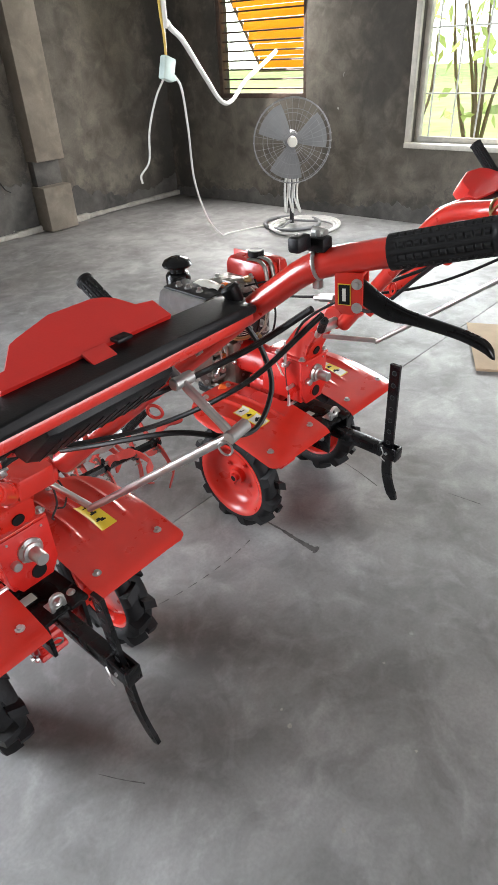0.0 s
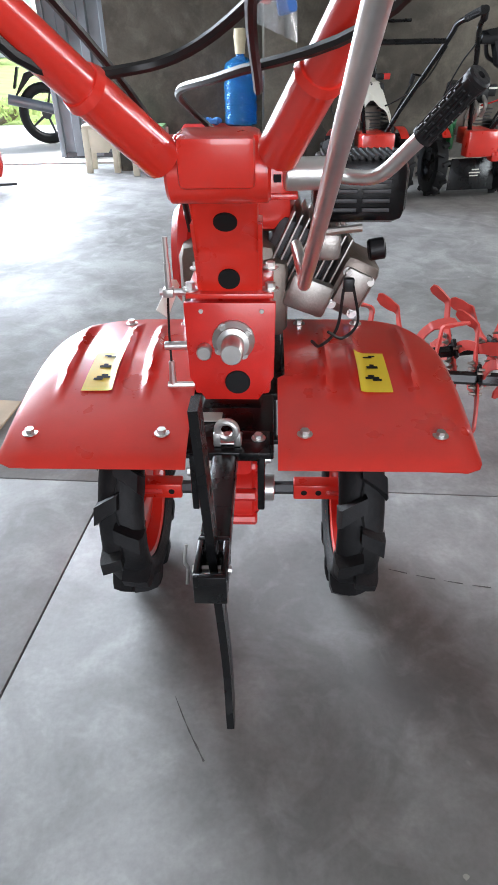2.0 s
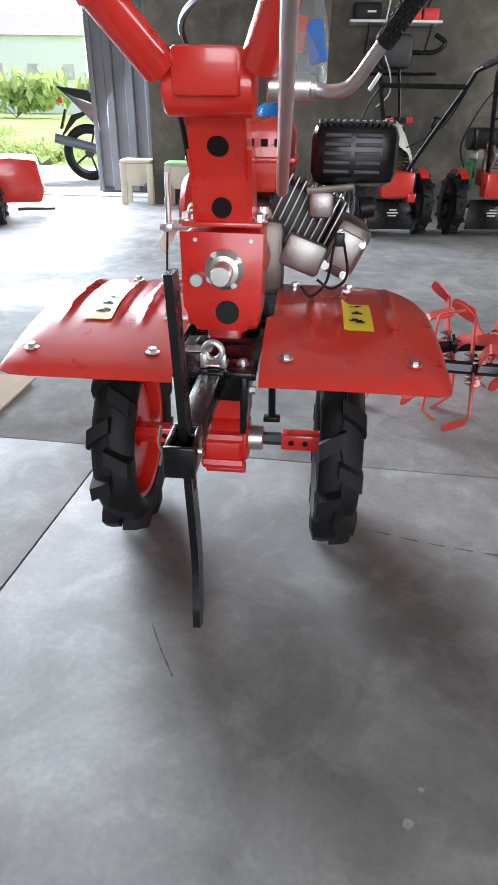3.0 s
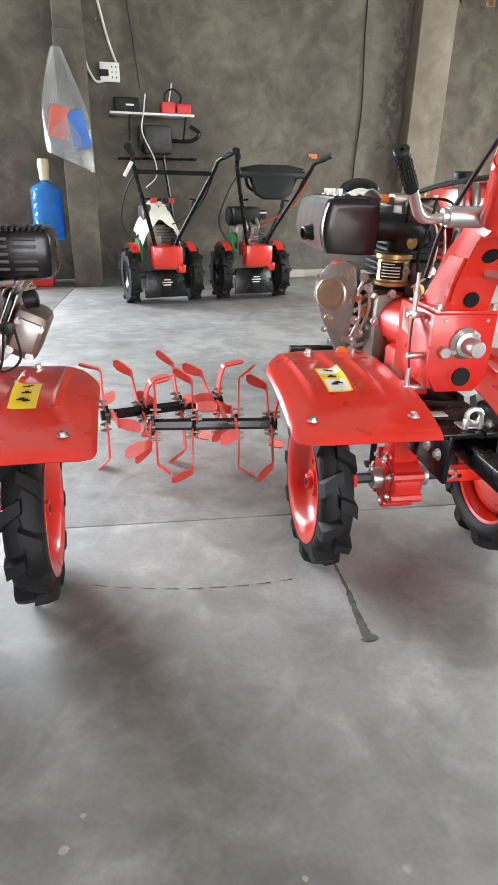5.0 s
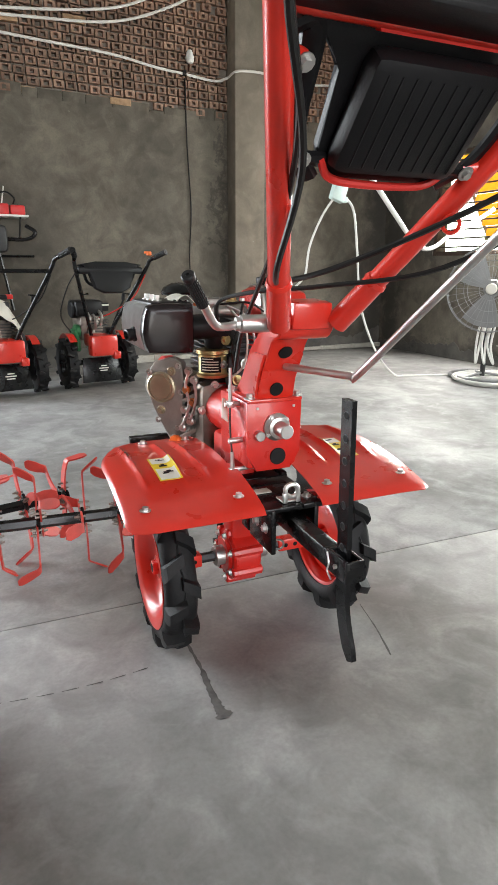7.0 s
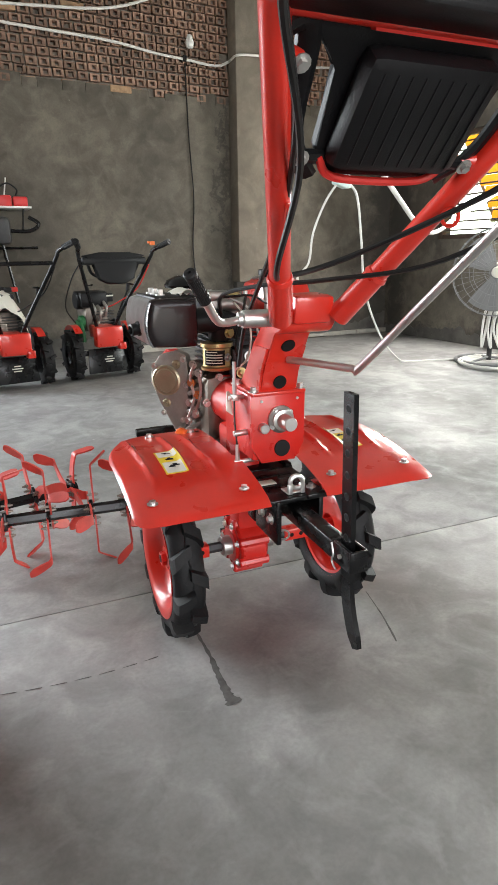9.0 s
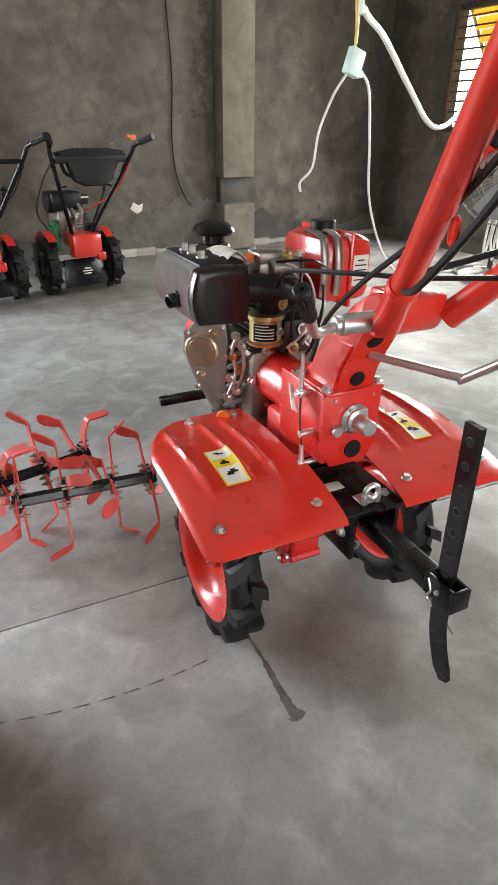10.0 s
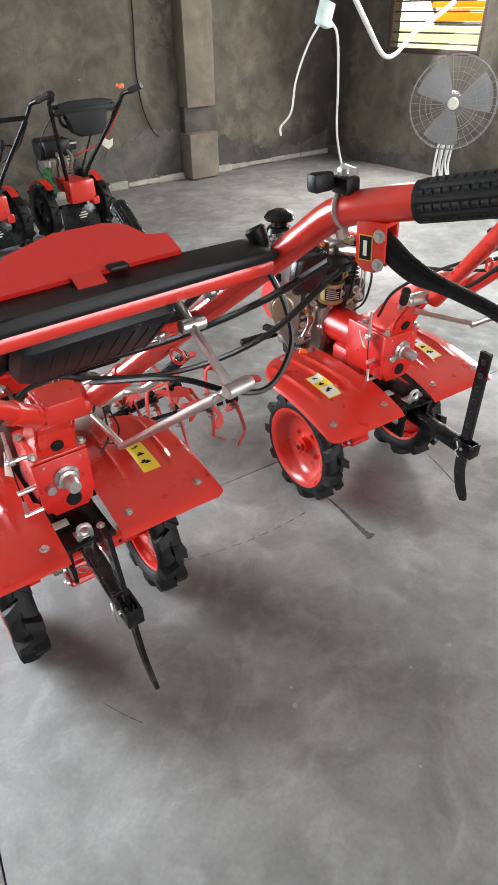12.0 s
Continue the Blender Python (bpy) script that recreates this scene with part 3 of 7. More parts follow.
def shrub(name, c, r, n, seed, label, trunk=True, leafsize=0.09):
    """A loose clump of leaves on thin stems."""
    rnd = random.Random(seed)
    ob = thing(name, label, "plant", Matrix.Translation(c))
    bm = B()
    stems = []
    for k in range(6):
        a = rnd.uniform(0, 6.28)
        top = Vector((math.cos(a) * r[0] * 0.6, math.sin(a) * r[1] * 0.6, r[2] * rnd.uniform(0.7, 1.1)))
        mid = top * 0.5 + Vector((rnd.uniform(-0.2, 0.2), rnd.uniform(-0.2, 0.2), 0))
        tube(bm, [(0, 0, 0), mid, top], 0.02, 6, 5, radii=[0.03, 0.022, 0.012])
        stems.append((mid, top))
    part("stem", bm, BARK, ob)
    bm = B()
    for k in range(n):
        mid, top = rnd.choice(stems)
        q = mid.lerp(top, rnd.uniform(0, 1.15)) + Vector((rnd.gauss(0, r[0] * 0.3), rnd.gauss(0, r[1] * 0.3), rnd.gauss(0, r[2] * 0.16)))
        t = Euler((rnd.uniform(0, 3), rnd.uniform(0, 3), rnd.uniform(0, 6))).to_matrix().to_4x4()
        s = leafsize * rnd.uniform(0.6, 1.3)
        m = Matrix.Translation(q) @ t
        vs = [bm.verts.new(m @ Vector(p)) for p in ((-s, 0, 0), (-s * 0.2, s * 0.45, s * 0.1), (s, 0, 0.02 * s), (-s * 0.2, -s * 0.45, s * 0.1))]
        bm.faces.new((vs[0], vs[1], vs[2]))
        bm.faces.new((vs[0], vs[2], vs[3]))
    tagged(part("leaves", bm, LEAF, ob), kind="stuff")
    return ob


for k, (x, y) in enumerate(((-3.4, 11.2), (-2.2, 12.2), (-4.9, 12.5), (-1.2, 11.6), (-6.2, 14.0), (-3.0, 15.5), (-7.5, 18.0), (-1.0, 17.0))):
    shrub("crop_plant", (x, y, -0.12), (0.9, 0.7, 0.3), 520, 20 + k, "low bright green crop plant in the field", leafsize=0.05)
for k, (x, y) in enumerate(((-16, 42), (-10, 46), (-22, 44), (-5, 45), (-28, 47))):
    shrub("tree", (x, y, -0.1), (3.4, 2.5, 2.0), 700, 40 + k, "hazy distant green tree", leafsize=0.4)
for k, (x, y, h) in enumerate(((8.4, 2.3, 2.6), (8.8, 1.2, 2.8), (9.6, 4.6, 2.2), (9.0, 3.2, 2.4))):
    shrub("window_bush", (x, y, 0), (0.9, 0.9, h), 95, 60 + k, "garden bush with bright leaves behind the window", leafsize=0.1)


def house(x, y, w, h, roofh, seed):
    ob = thing("house", "pale distant farmhouse with a low roof", "house", Matrix.Translation((x, y, -0.1)))
    bm = B()
    box(bm, (0, 0, h / 2), (w, 6, h))
    part("wall", bm, WHITE_PLASTIC, ob)
    bm = B()
    prism(bm, [(-3.4, 0), (3.4, 0), (0, roofh)], w + 0.6, Matrix.Translation((0, 0, h)) @ Matrix.Rotation(radians(90), 4, "Z") @ Matrix.Rotation(radians(90), 4, "X"))
    part("roof", bm, mat("roof_tiles_" + str(seed), (0.5, 0.44, 0.4), 0.8), ob)
    for k in range(3):
        bm = B()
        box(bm, (-w / 2 + w * (k + 0.5) / 3, -3.01, h * 0.55), (0.9, 0.06, 1.1))
        part("window", bm, YARD, ob)


house(-20, 60, 9, 5.5, 1.8, 1)
house(-36, 64, 8, 4.5, 1.8, 2)

# orange sheet roof seen through the small window, its lower edge cut on a slant
aw = thing("awning_sheet", "orange corrugated plastic sheet outside the window", "sheet roof", Matrix.Translation((7.5, 0, 0)))
for k in range(12):
    z = 1.41 + k * 0.135
    y1 = 5.64 + 0.72 * (k + 0.5) * 0.135
    bm = B()
    box(bm, (0.02 * k, (3.4 + y1) / 2, z + 0.066), (0.008, y1 - 3.4, 0.131), Matrix.Rotation(radians(7), 4, "Y"), 0.002)
    part("panel", bm, TARP, aw)
bm = B()
cyl(bm, (0.05, 5.68, 1.38), (0.3, 6.9, 3.05), 0.02, seg=8)
cyl(bm, (-0.02, 3.4, 1.385), (-0.02, 5.68, 1.385), 0.018, seg=8)
cyl(bm, (0.05, 4.4, 0.0), (0.05, 4.5, 3.0), 0.022, seg=8)
part("batten", bm, BARK, aw, "dark wooden battens")

# sliding gate leaf of grey box-section sheet, outside the wall
gate = thing("gate_leaf", "grey corrugated steel sliding gate leaf, pushed open", "gate", Matrix.Translation((-0.12, 7.02, 0)))
bm = B()
prof = []
x = -1.06
while x < 1.2:
    prof += [(x, 0), (x + 0.1, 0), (x + 0.115, 0.028), (x + 0.185, 0.028), (x + 0.2, 0)]
    x += 0.2
bm2 = [bm.verts.new((px, -py, 0.03)) for px, py in prof]
bm3 = [bm.verts.new((px, -py, 3.2)) for px, py in prof]
for i in range(len(prof) - 1):
    bm.faces.new((bm2[i], bm2[i + 1], bm3[i + 1], bm3[i]))
g2 = bmesh.ops.extrude_face_region(bm, geom=list(bm.faces))
bmesh.ops.translate(bm, vec=(0, 0.004, 0), verts=[v for v in g2["geom"] if isinstance(v, bmesh.types.BMVert)])
part("sheet", bm, GATE, gate)
bm = B()
box(bm, (-1.08, 0, 1.62), (0.05, 0.06, 3.2), bevel=0.004)
part("edge_post", bm, GATE, gate)
bm = B()
box(bm, (0.07, 0.0, 0.035), (2.3, 0.05, 0.05), bevel=0.004)
part("bottom_rail", bm, DARK_STEEL, gate)


# ---- the walking tillers ----
WR, TW = 0.208, 0.084  # wheel radius with lugs, tyre width


def bolt_part(parent, c, n, r=0.007, h=0.006, material=None):
    bm = B()
    bolt(bm, c, n, r, h)
    return part("bolt", bm, material or CHROME, parent)


def wheel(parent, x, k=1.0):
    """A tractor tyre with chevron lugs on a dished red steel rim; the outer side faces away from the gearbox."""
    out = 1 if x > 0 else -1
    hub = new("wheel")
    hub.parent = parent
    hub.location = (x, 0, WR)
    hub.scale = (1, k, k)
    hub.empty_display_size = 0.05
    side = Matrix.Rotation(radians(90 * out), 4, "Y")
    w = TW / 2
    tr = WR - 0.02
    bm = B()
    lathe(bm, [(0.14, -w * 0.72), (0.15, -w * 0.95), (0.168, -w), (tr - 0.012, -w * 0.93), (tr, -w * 0.6), (tr + 0.003, 0), (tr, w * 0.6), (tr - 0.012, w * 0.93), (0.168, w), (0.15, w * 0.95), (0.14, w * 0.72), (0.14, -w * 0.72)], side, 44)
    part("tyre", bm, RUBBER, hub, "black rubber tractor tyre with deep lugs")
    for s in (-1, 1):
        # one bent lug: a bar across half the tread that folds down over the shoulder
        bm = B()
        rows = []
        for x, y, z, h, l in ((-0.004, 0.018, tr - 0.006, 0.028, 0.016), (w * 0.5, 0.004, tr - 0.008, 0.029, 0.0175), (w * 0.93, -0.008, tr - 0.014, 0.03, 0.019), (w * 1.03, -0.012, tr - 0.02, 0.022, 0.02), (w * 1.05, -0.007, tr - 0.026, 0.008, 0.017)):
            rows.append([bm.verts.new((s * x, y - l, z)), bm.verts.new((s * x, y + l, z)), bm.verts.new((s * x, y + l * 0.8, z + h)), bm.verts.new((s * x, y - l * 0.8, z + h))])
        for a, b in zip(rows, rows[1:]):
            for q in range(4):
                bm.faces.new((a[q], a[(q + 1) % 4], b[(q + 1) % 4], b[q]))
        bm.faces.new(rows[0])
        bm.faces.new(rows[-1][::-1])
        lug = mesh_of(bm, "lug", RUBBER, 30)
        for k2 in range(11):
            ob = new("lug", lug)
            ob.parent = hub
            ob.matrix_basis = Matrix.Rotation(2 * math.pi * (k2 + (0.5 if s > 0 else 0)) / 11, 4, "X")
    # moulding seam that wanders round the tread
    bm = B()
    tube(bm, [(0.005 * math.sin(9 * 2 * math.pi * q / 88), (tr + 0.0045) * math.cos(2 * math.pi * q / 88), (tr + 0.0045) * math.sin(2 * math.pi * q / 88)) for q in range(88)], 0.0022, 5, 0, True)
    part("seam", bm, RUBBER, hub)
    bm = B()
    lathe(bm, [(0.145, -w * 0.84), (0.152, -w * 0.76), (0.132, -w * 0.55), (0.126, w * 0.2), (0.132, w * 0.66), (0.152, w * 0.9), (0.155, w * 1.02), (0.149, w * 1.03), (0.13, w * 0.8), (0.12, w * 0.3), (0.108, -0.002), (0.094, -0.008), (0.05, -0.012), (0.034, -0.006), (0.03, 0.016), (0.016, 0.016), (0.014, 0.006), (0, 0.006)], side, 40)
    for k in range(4):
        a = k * math.pi / 2 + 0.5
        bolt(bm, (out * -0.006, 0.06 * math.cos(a), 0.06 * math.sin(a)), (out, 0, 0), 0.006)
    part("rim", bm, RED, hub, "glossy red steel rim")
    bm = B()
    cyl(bm, (-out * 0.05, 0, 0), (out * 0.03, 0, 0), 0.019, seg=6, edge=0.002)
    part("hub_sleeve", bm, RED_CAST, hub)
    bm = B()
    cyl(bm, (out * 0.0285, 0, 0), (out * 0.0306, 0, 0), 0.011, seg=16)
    part("hub_bore", bm, INK, hub, "dark open bore of the hub")
    return hub


def fender(parent, s, pale):
    """A pressed mudguard with three ribs, rounded corners, bolts and a warning sticker."""

    def shape(x, y):
        t = (y + 0.26) / 0.5
        z = 0.462 + 0.06 * math.sin(min(1.0, max(0.0, t)) ** 0.8 * math.pi * 0.7)
        z -= 0.012 * max(0.0, (abs(x) - 0.31) / 0.07) ** 2
        for rx in (0.15, 0.205, 0.3):
            d = (abs(x) - rx - 0.02 * t) / 0.007
            if -0.13 < y < 0.2:
                z += 0.0095 * math.exp(-d * d) * min(1, (y + 0.13) / 0.09, (0.2 - y) / 0.05)
        return z

    def f(u, v):
        y = -0.26 + 0.5 * v
        xi, xo = 0.072, (0.378 if s < 0 else 0.392)
        if y > -0.05:
            xi = 0.085
        if v < 0.07:
            xo -= 0.03 * (1 - math.sqrt(1 - (1 - v / 0.07) ** 2))
        if y > 0.04:
            q = (y - 0.04) / 0.2
            xo -= 0.16 * (1 - math.sqrt(max(0.0, 1 - q * q)))
        x = xi + (xo - xi) * u
        return (s * x, y, shape(x, y) + 0.008 * max(0.0, 0.25 - v) - (0.006 * (1 - v / 0.03) * min(1.0, (1 - u) / 0.12) if v < 0.03 else 0) - (0.006 * (u - 0.975) / 0.025 * min(1.0, v / 0.12) if u > 0.975 else 0))

    bm = B()
    sheet(bm, f, 64, 44, 0.0025 * (1 if s > 0 else -1))
    ob = part("fender", bm, RED, parent, "glossy red pressed-steel mudguard")
    for x, y in ((0.115, -0.2), (0.33, -0.2), (0.12, 0.2), (0.24, 0.2)):
        bolt_part(ob, (s * x, y, shape(x, y) + 0.001), (0, 0, 1), 0.0075, 0.007)
    # sticker lies on the curve, 1 mm proud
    def st(x0, x1, y0, y1, up):
        def g(u, v):
            x, y = x0 + (x1 - x0) * u, y0 + (y1 - y0) * v
            return (s * x, y, shape(x, y) + up)
        return g

    x0 = 0.215
    bm = B()
    sheet(bm, st(x0, x0 + 0.055, -0.1, 0.03, 0.0025), 6, 8, 0.0006)
    tag = part("sticker", bm, YELLOW, ob, "yellow warning sticker")
    if pale:
        for y0, y1 in ((-0.096, -0.04), (-0.008, 0.026)) if s < 0 else ((-0.096, -0.062), (-0.008, 0.026)):
            bm = B()
            sheet(bm, st(x0 + 0.004, x0 + 0.051, y0, y1, 0.0034), 6, 6, 0.0004)
            part("sticker_panel", bm, STICKER, tag, "pale panel of the sticker")
    for y0, y1, a, b in ((-0.064, -0.058, 0.012, 0.036), (-0.058, -0.052, 0.017, 0.028), (-0.07, -0.064, 0.024, 0.04), (-0.03, -0.022, 0.018, 0.038), (-0.022, -0.016, 0.024, 0.032), (0.008, 0.012, 0.016, 0.032), (0.012, 0.017, 0.026, 0.038)):
        bm = B()
        sheet(bm, st(x0 + a, x0 + b, y0, y1, 0.0042), 3, 2, 0.0003)
        part("pictogram", bm, INK, tag)
    return ob


def grip(parent, p, d, length, r, cap=0.003, label="black ribbed rubber grip"):
    """A rubber handle with lengthwise flutes cut across into short lugs, and a flat end cap."""
    p, d = Vector(p), Vector(d).normalized()
    m = Matrix.Translation(p) @ basis(d)
    seg, rows = 48, int(length / 0.0105)
    steps = [0.0, 0.004]
    for k in range(rows):
        h = 0.006 + (length - 0.012) * k / rows
        steps += [h, h + 0.0062, h + 0.0072, h + 0.0095]
    steps += [length - 0.004, length]
    bm = B()
    rings = []
    for i, h in enumerate(steps):
        inside = 2 <= i < len(steps) - 2
        cut = inside and (i - 2) % 4 >= 2
        row = []
        for k in range(seg):
            a = 2 * math.pi * k / seg
            low = inside and (k % 3 == 0 or (cut and (k // 3) % 2 == 0))
            rr = r - (0.0018 if low else 0.0)
            row.append(bm.verts.new(m @ Vector((rr * math.cos(a), rr * math.sin(a), h))))
        rings.append(row)
    for rr, h in ((r + cap, length + 0.0005), (r + cap, length + 0.004), (r + cap - 0.002, length + 0.006), (0.004, length + 0.006), (0.0035, length + 0.002)):
        rings.append([bm.verts.new(m @ Vector((rr * math.cos(2 * math.pi * k / seg), rr * math.sin(2 * math.pi * k / seg), h))) for k in range(seg)])
    for a, b in zip(rings, rings[1:]):
        for k in range(seg):
            q = (k + 1) % seg
            bm.faces.new((a[k], a[q], b[q], b[k]))
    bm.faces.new(rings[0][::-1])
    bm.faces.new(rings[-1])
    return part("grip", bm, GRIP, parent, label)


def handle(parent, hw, swing, petrol, roll):
    """Both handlebars with crossbar, grips, levers, console and its red lid."""
    piv = new("handlebar")
    piv.parent = parent
    piv.matrix_basis = Matrix.Translation((0, -0.31, 0.87)) @ Matrix.Rotation(radians(swing), 4, "Z") @ Matrix.Rotation(radians(roll), 4, "Y") @ Matrix.Translation((0, 0.31, -0.87))
    piv.empty_display_size = 0.05
    tagged(piv, "red tubular handlebar with console")
    r = 0.02
    for s in (-1, 1):
        # foot of the tube, bend beside the console, clamp, start of the grip
        lo = Vector((s * 0.066, -0.30, 0.87))
        if petrol:
            mid, bend, hi = Vector((0.283, -0.708, 1.228)), Vector((0.293, -0.82, 1.306)), Vector((0.322, -0.923, 1.328))
            if s < 0:
                mid, bend, hi = Vector((-0.3, -0.708, 1.228)), Vector((-0.318, -0.82, 1.306)), Vector((-0.37, -0.915, 1.328))
        else:
            mid, bend, hi = Vector((s * 0.255, -0.676, 1.284)), Vector((s * 0.317, -0.807, 1.316)), Vector((s * 0.344, -0.984, 1.357))
        out = math.atan2(hi.x - bend.x, bend.y - hi.y)
        bm = B()
        tube(bm, [lo, lo.lerp(mid, 0.5), lo.lerp(mid, 0.92), mid.lerp(bend, 0.3), mid.lerp(bend, 0.85), bend.lerp(hi, 0.25), hi, hi + (hi - bend) * 0.2], r, 16, 6)
        # gusset plates at the foot of the tube
        cyl(bm, lo + Vector((0, 0.0, 0.0)), lo.lerp(mid, 0.2), 0.0245, 0.0225, 16)
        cyl(bm, lo.lerp(mid, 0.195), lo.lerp(mid, 0.21), 0.0252, 0.0225, 16)
        part("tube", bm, RED, piv, "glossy red handlebar tube")
        gd = (hi - bend).normalized()
        grip(piv, hi, gd, 0.135 if petrol else 0.118, 0.0235 if petrol else 0.0225)
        # lever bracket: two red cheek plates with bolts, the lever between them
        pb = bend.lerp(hi, 0.5)
        back = Matrix.Rotation(out, 3, "Z")
        turned = back.to_4x4()
        bm = B()
        half = 0.02 if petrol else 0.028
        cheek = [(-half, 0), (half, 0), (half, -0.05), (half - 0.01, -0.06), (-half + 0.012, -0.06), (-half, -0.045)]
        for sx in (-1, 1):
            prism(bm, cheek, 0.004, Matrix.Translation(pb + back @ Vector((sx * 0.0125, 0, -0.015))) @ turned @ Matrix.Rotation(radians(90), 4, "Z") @ Matrix.Rotation(radians(90), 4, "X"), 0.0008)
        box(bm, pb + Vector((0, 0, -0.019)), (0.026, half * 1.9, 0.005), turned, 0.001)
        brk = part("lever_bracket", bm, RED, piv)
        if petrol:
            for sx in (-1, 1):
                bm = B()
                box(bm, pb + back @ Vector((sx * 0.0154, 0.006, -0.046)), (0.001, 0.016, 0.028), turned)
                badge = part("badge", bm, INK, brk, "small black badge with a yellow edge and a pale mark")
                for size, off, stuff in (((0.0006, 0.0185, 0.0305), 0.015, YELLOW), ((0.0006, 0.005, 0.018), 0.0163, STICKER)):
                    bm = B()
                    box(bm, pb + back @ Vector((sx * off, 0.006, -0.046)), size, turned)
                    part("badge_mark", bm, stuff, badge)
        p0 = pb + Vector((0, 0, -0.05))
        fall = 1.0 if petrol else 0.72
        reach = 0.3 * s if petrol else 1
        rows = []
        # (sideways, back, up, half height, half width) along the lever
        for a, b, c, hh, hwid in ((0.0, 0.004, 0.016, 0.007, 0.008), (0.0, -0.008, 0.008, 0.02, 0.0095), (0.003, -0.028, -0.004, 0.023, 0.0095), (0.01, -0.05, -0.018, 0.018, 0.0085), (0.014, -0.08, -0.028, 0.011, 0.0075), (0.013, -0.115, -0.036, 0.0092, 0.008), (0.008, -0.15, -0.044, 0.0088, 0.0084), (0.0, -0.178, -0.054, 0.0096, 0.009), (-0.004, -0.19, -0.061, 0.0098, 0.0094), (-0.006, -0.196, -0.066, 0.007, 0.007)):
            c0 = p0 + back @ Vector((reach * a, b, c * fall))
            rows.append([c0 + back @ Vector((hwid * math.copysign(abs(math.cos(w)) ** 0.7, math.cos(w)), 0.35 * hh * math.sin(w), hh * math.copysign(abs(math.sin(w)) ** 0.7, math.sin(w)))) for w in (2 * math.pi * k / 14 for k in range(14))])
        lines = [smooth_line([r0[k] for r0 in rows], 4) for k in range(14)]
        bm = B()
        vs = [[bm.verts.new(q) for q in line] for line in lines]
        for k in range(14):
            for q in range(len(vs[0]) - 1):
                bm.faces.new((vs[k][q], vs[(k + 1) % 14][q], vs[(k + 1) % 14][q + 1], vs[k][q + 1]))
        bm.faces.new([v[0] for v in vs][::-1])
        bm.faces.new([v[-1] for v in vs])
        part("lever", bm, BLACK, piv, "glossy black squeeze lever", 60)
        for side in (s, -s):
            for dz in (-0.03, -0.064):
                bolt_part(brk, pb + back @ Vector((side * 0.0145, -half + 0.008, dz)), back @ Vector((side, 0, 0)), 0.0046, 0.005)
        cq = bend.lerp(hi, 0.04)
        bm = B()
        ring(bm, cq, gd, 0.0205, 0.003, 18, 6)
        box(bm, cq + Vector((0, 0.002, -0.026)), (0.012, 0.012, 0.02), bevel=0.002)
        part("clamp", bm, CHROME if petrol else BRASS, piv, "plated clamp")
        bm = B()
        cyl(bm, pb + Vector((0, 0.03, -0.062)), pb + Vector((0, 0.056, -0.066)), 0.0062, seg=6)
        cyl(bm, pb + Vector((0, 0.056, -0.066)), pb + Vector((0, 0.066, -0.068)), 0.0045, seg=8)
        part("cable_adjuster", bm, CHROME, piv, "bright cable adjuster")
        bm = B()
        ring(bm, lo.lerp(mid, 0.5) + Vector((-s * 0.004, -0.024, -0.026)), (s, 0.6, 0.1), 0.0145, 0.0035, 16, 6)
        part("cable_eye", bm, RED, piv)
    bar_y, bar_z = (-0.712, 1.222) if petrol else (-0.664, 1.276)
    wide = hw * 0.9 if petrol else 0.25
    a, b = Vector((-wide, bar_y, bar_z)), Vector((wide, bar_y, bar_z))
    bm = B()
    cyl(bm, a, b, 0.0172, seg=16)
    part("crossbar", bm, RED, piv, "red tubular crossbar")
    for s in (-1, 1):
        for t in (0.78, 0.55):
            q = Vector((s * 0.066, -0.30, 0.87)).lerp(Vector((s * (hw - 0.012), -0.77, 1.285)) if petrol else Vector((s * 0.26, -0.672, 1.284)), t + (0.0 if petrol else 0.1))
            bm = B()
            cyl(bm, q + Vector((-s * 0.004, 0.0, 0.0)), q + Vector((-s * 0.045, 0.01, -0.004)), 0.013, 0.011, 10)
            part("lug", bm, RED, piv)
            bm = B()
            bolt(bm, q + Vector((-s * 0.042, 0.0, -0.012)), (0, -0.7, -0.7), 0.0075, 0.007)
            part("bolt", bm, CHROME, piv)
    # console: black moulded tray in the plane of the tubes, deep box below, red hood above
    bm = B()
    tilt = Matrix.Translation((0, -0.6, 1.155) if petrol else (0, -0.562, 1.178)) @ Matrix.Rotation(radians(-38 if petrol else -47), 4, "X")
    up = Vector((0, 0, 0)) if petrol else Vector((0, bar_y + 0.652, bar_z - 1.242))
    tr = tilt.to_3x3().to_4x4()
    prism(bm, [(-0.19, -0.125), (0.19, -0.125), (0.165, -0.095), (0.135, -0.07), (0.128, 0.04), (0.1, 0.085), (-0.1, 0.085), (-0.128, 0.04), (-0.135, -0.07), (-0.165, -0.095)], 0.016, tilt, 0.004)
    box(bm, tilt @ Vector((0, -0.025, -0.02)), (0.225, 0.17, 0.05), tr, 0.022)
    console = part("console", bm, PLASTIC, piv, "black moulded plastic console tray")
    for j in range(9):
        bm = B()
        box(bm, tilt @ Vector((-0.088 + j * 0.022, -0.025, -0.0455)), (0.003, 0.13, 0.002), tr, 0.001)
        part("rib", bm, PLASTIC, console)
    for s in (-1, 1):
        bm = B()
        tube(bm, [tilt @ Vector((s * 0.225, -0.1, 0)), tilt @ Vector((s * 0.19, -0.11, 0)), tilt @ Vector((s * 0.175, 0.0, -0.002)), tilt @ Vector((s * 0.155, 0.05, -0.004)), tilt @ Vector((s * 0.12, 0.09, 0))], 0.017, 8, 5, flat=0.55)
        tube(bm, [tilt @ Vector((s * 0.18, 0.06, -0.004)), tilt @ Vector((s * 0.11, 0.06, 0))], 0.022, 8, 0, flat=0.5)
        part("arm", bm, PLASTIC, console, "black plastic arm bolted to the tube")
    bm = B()
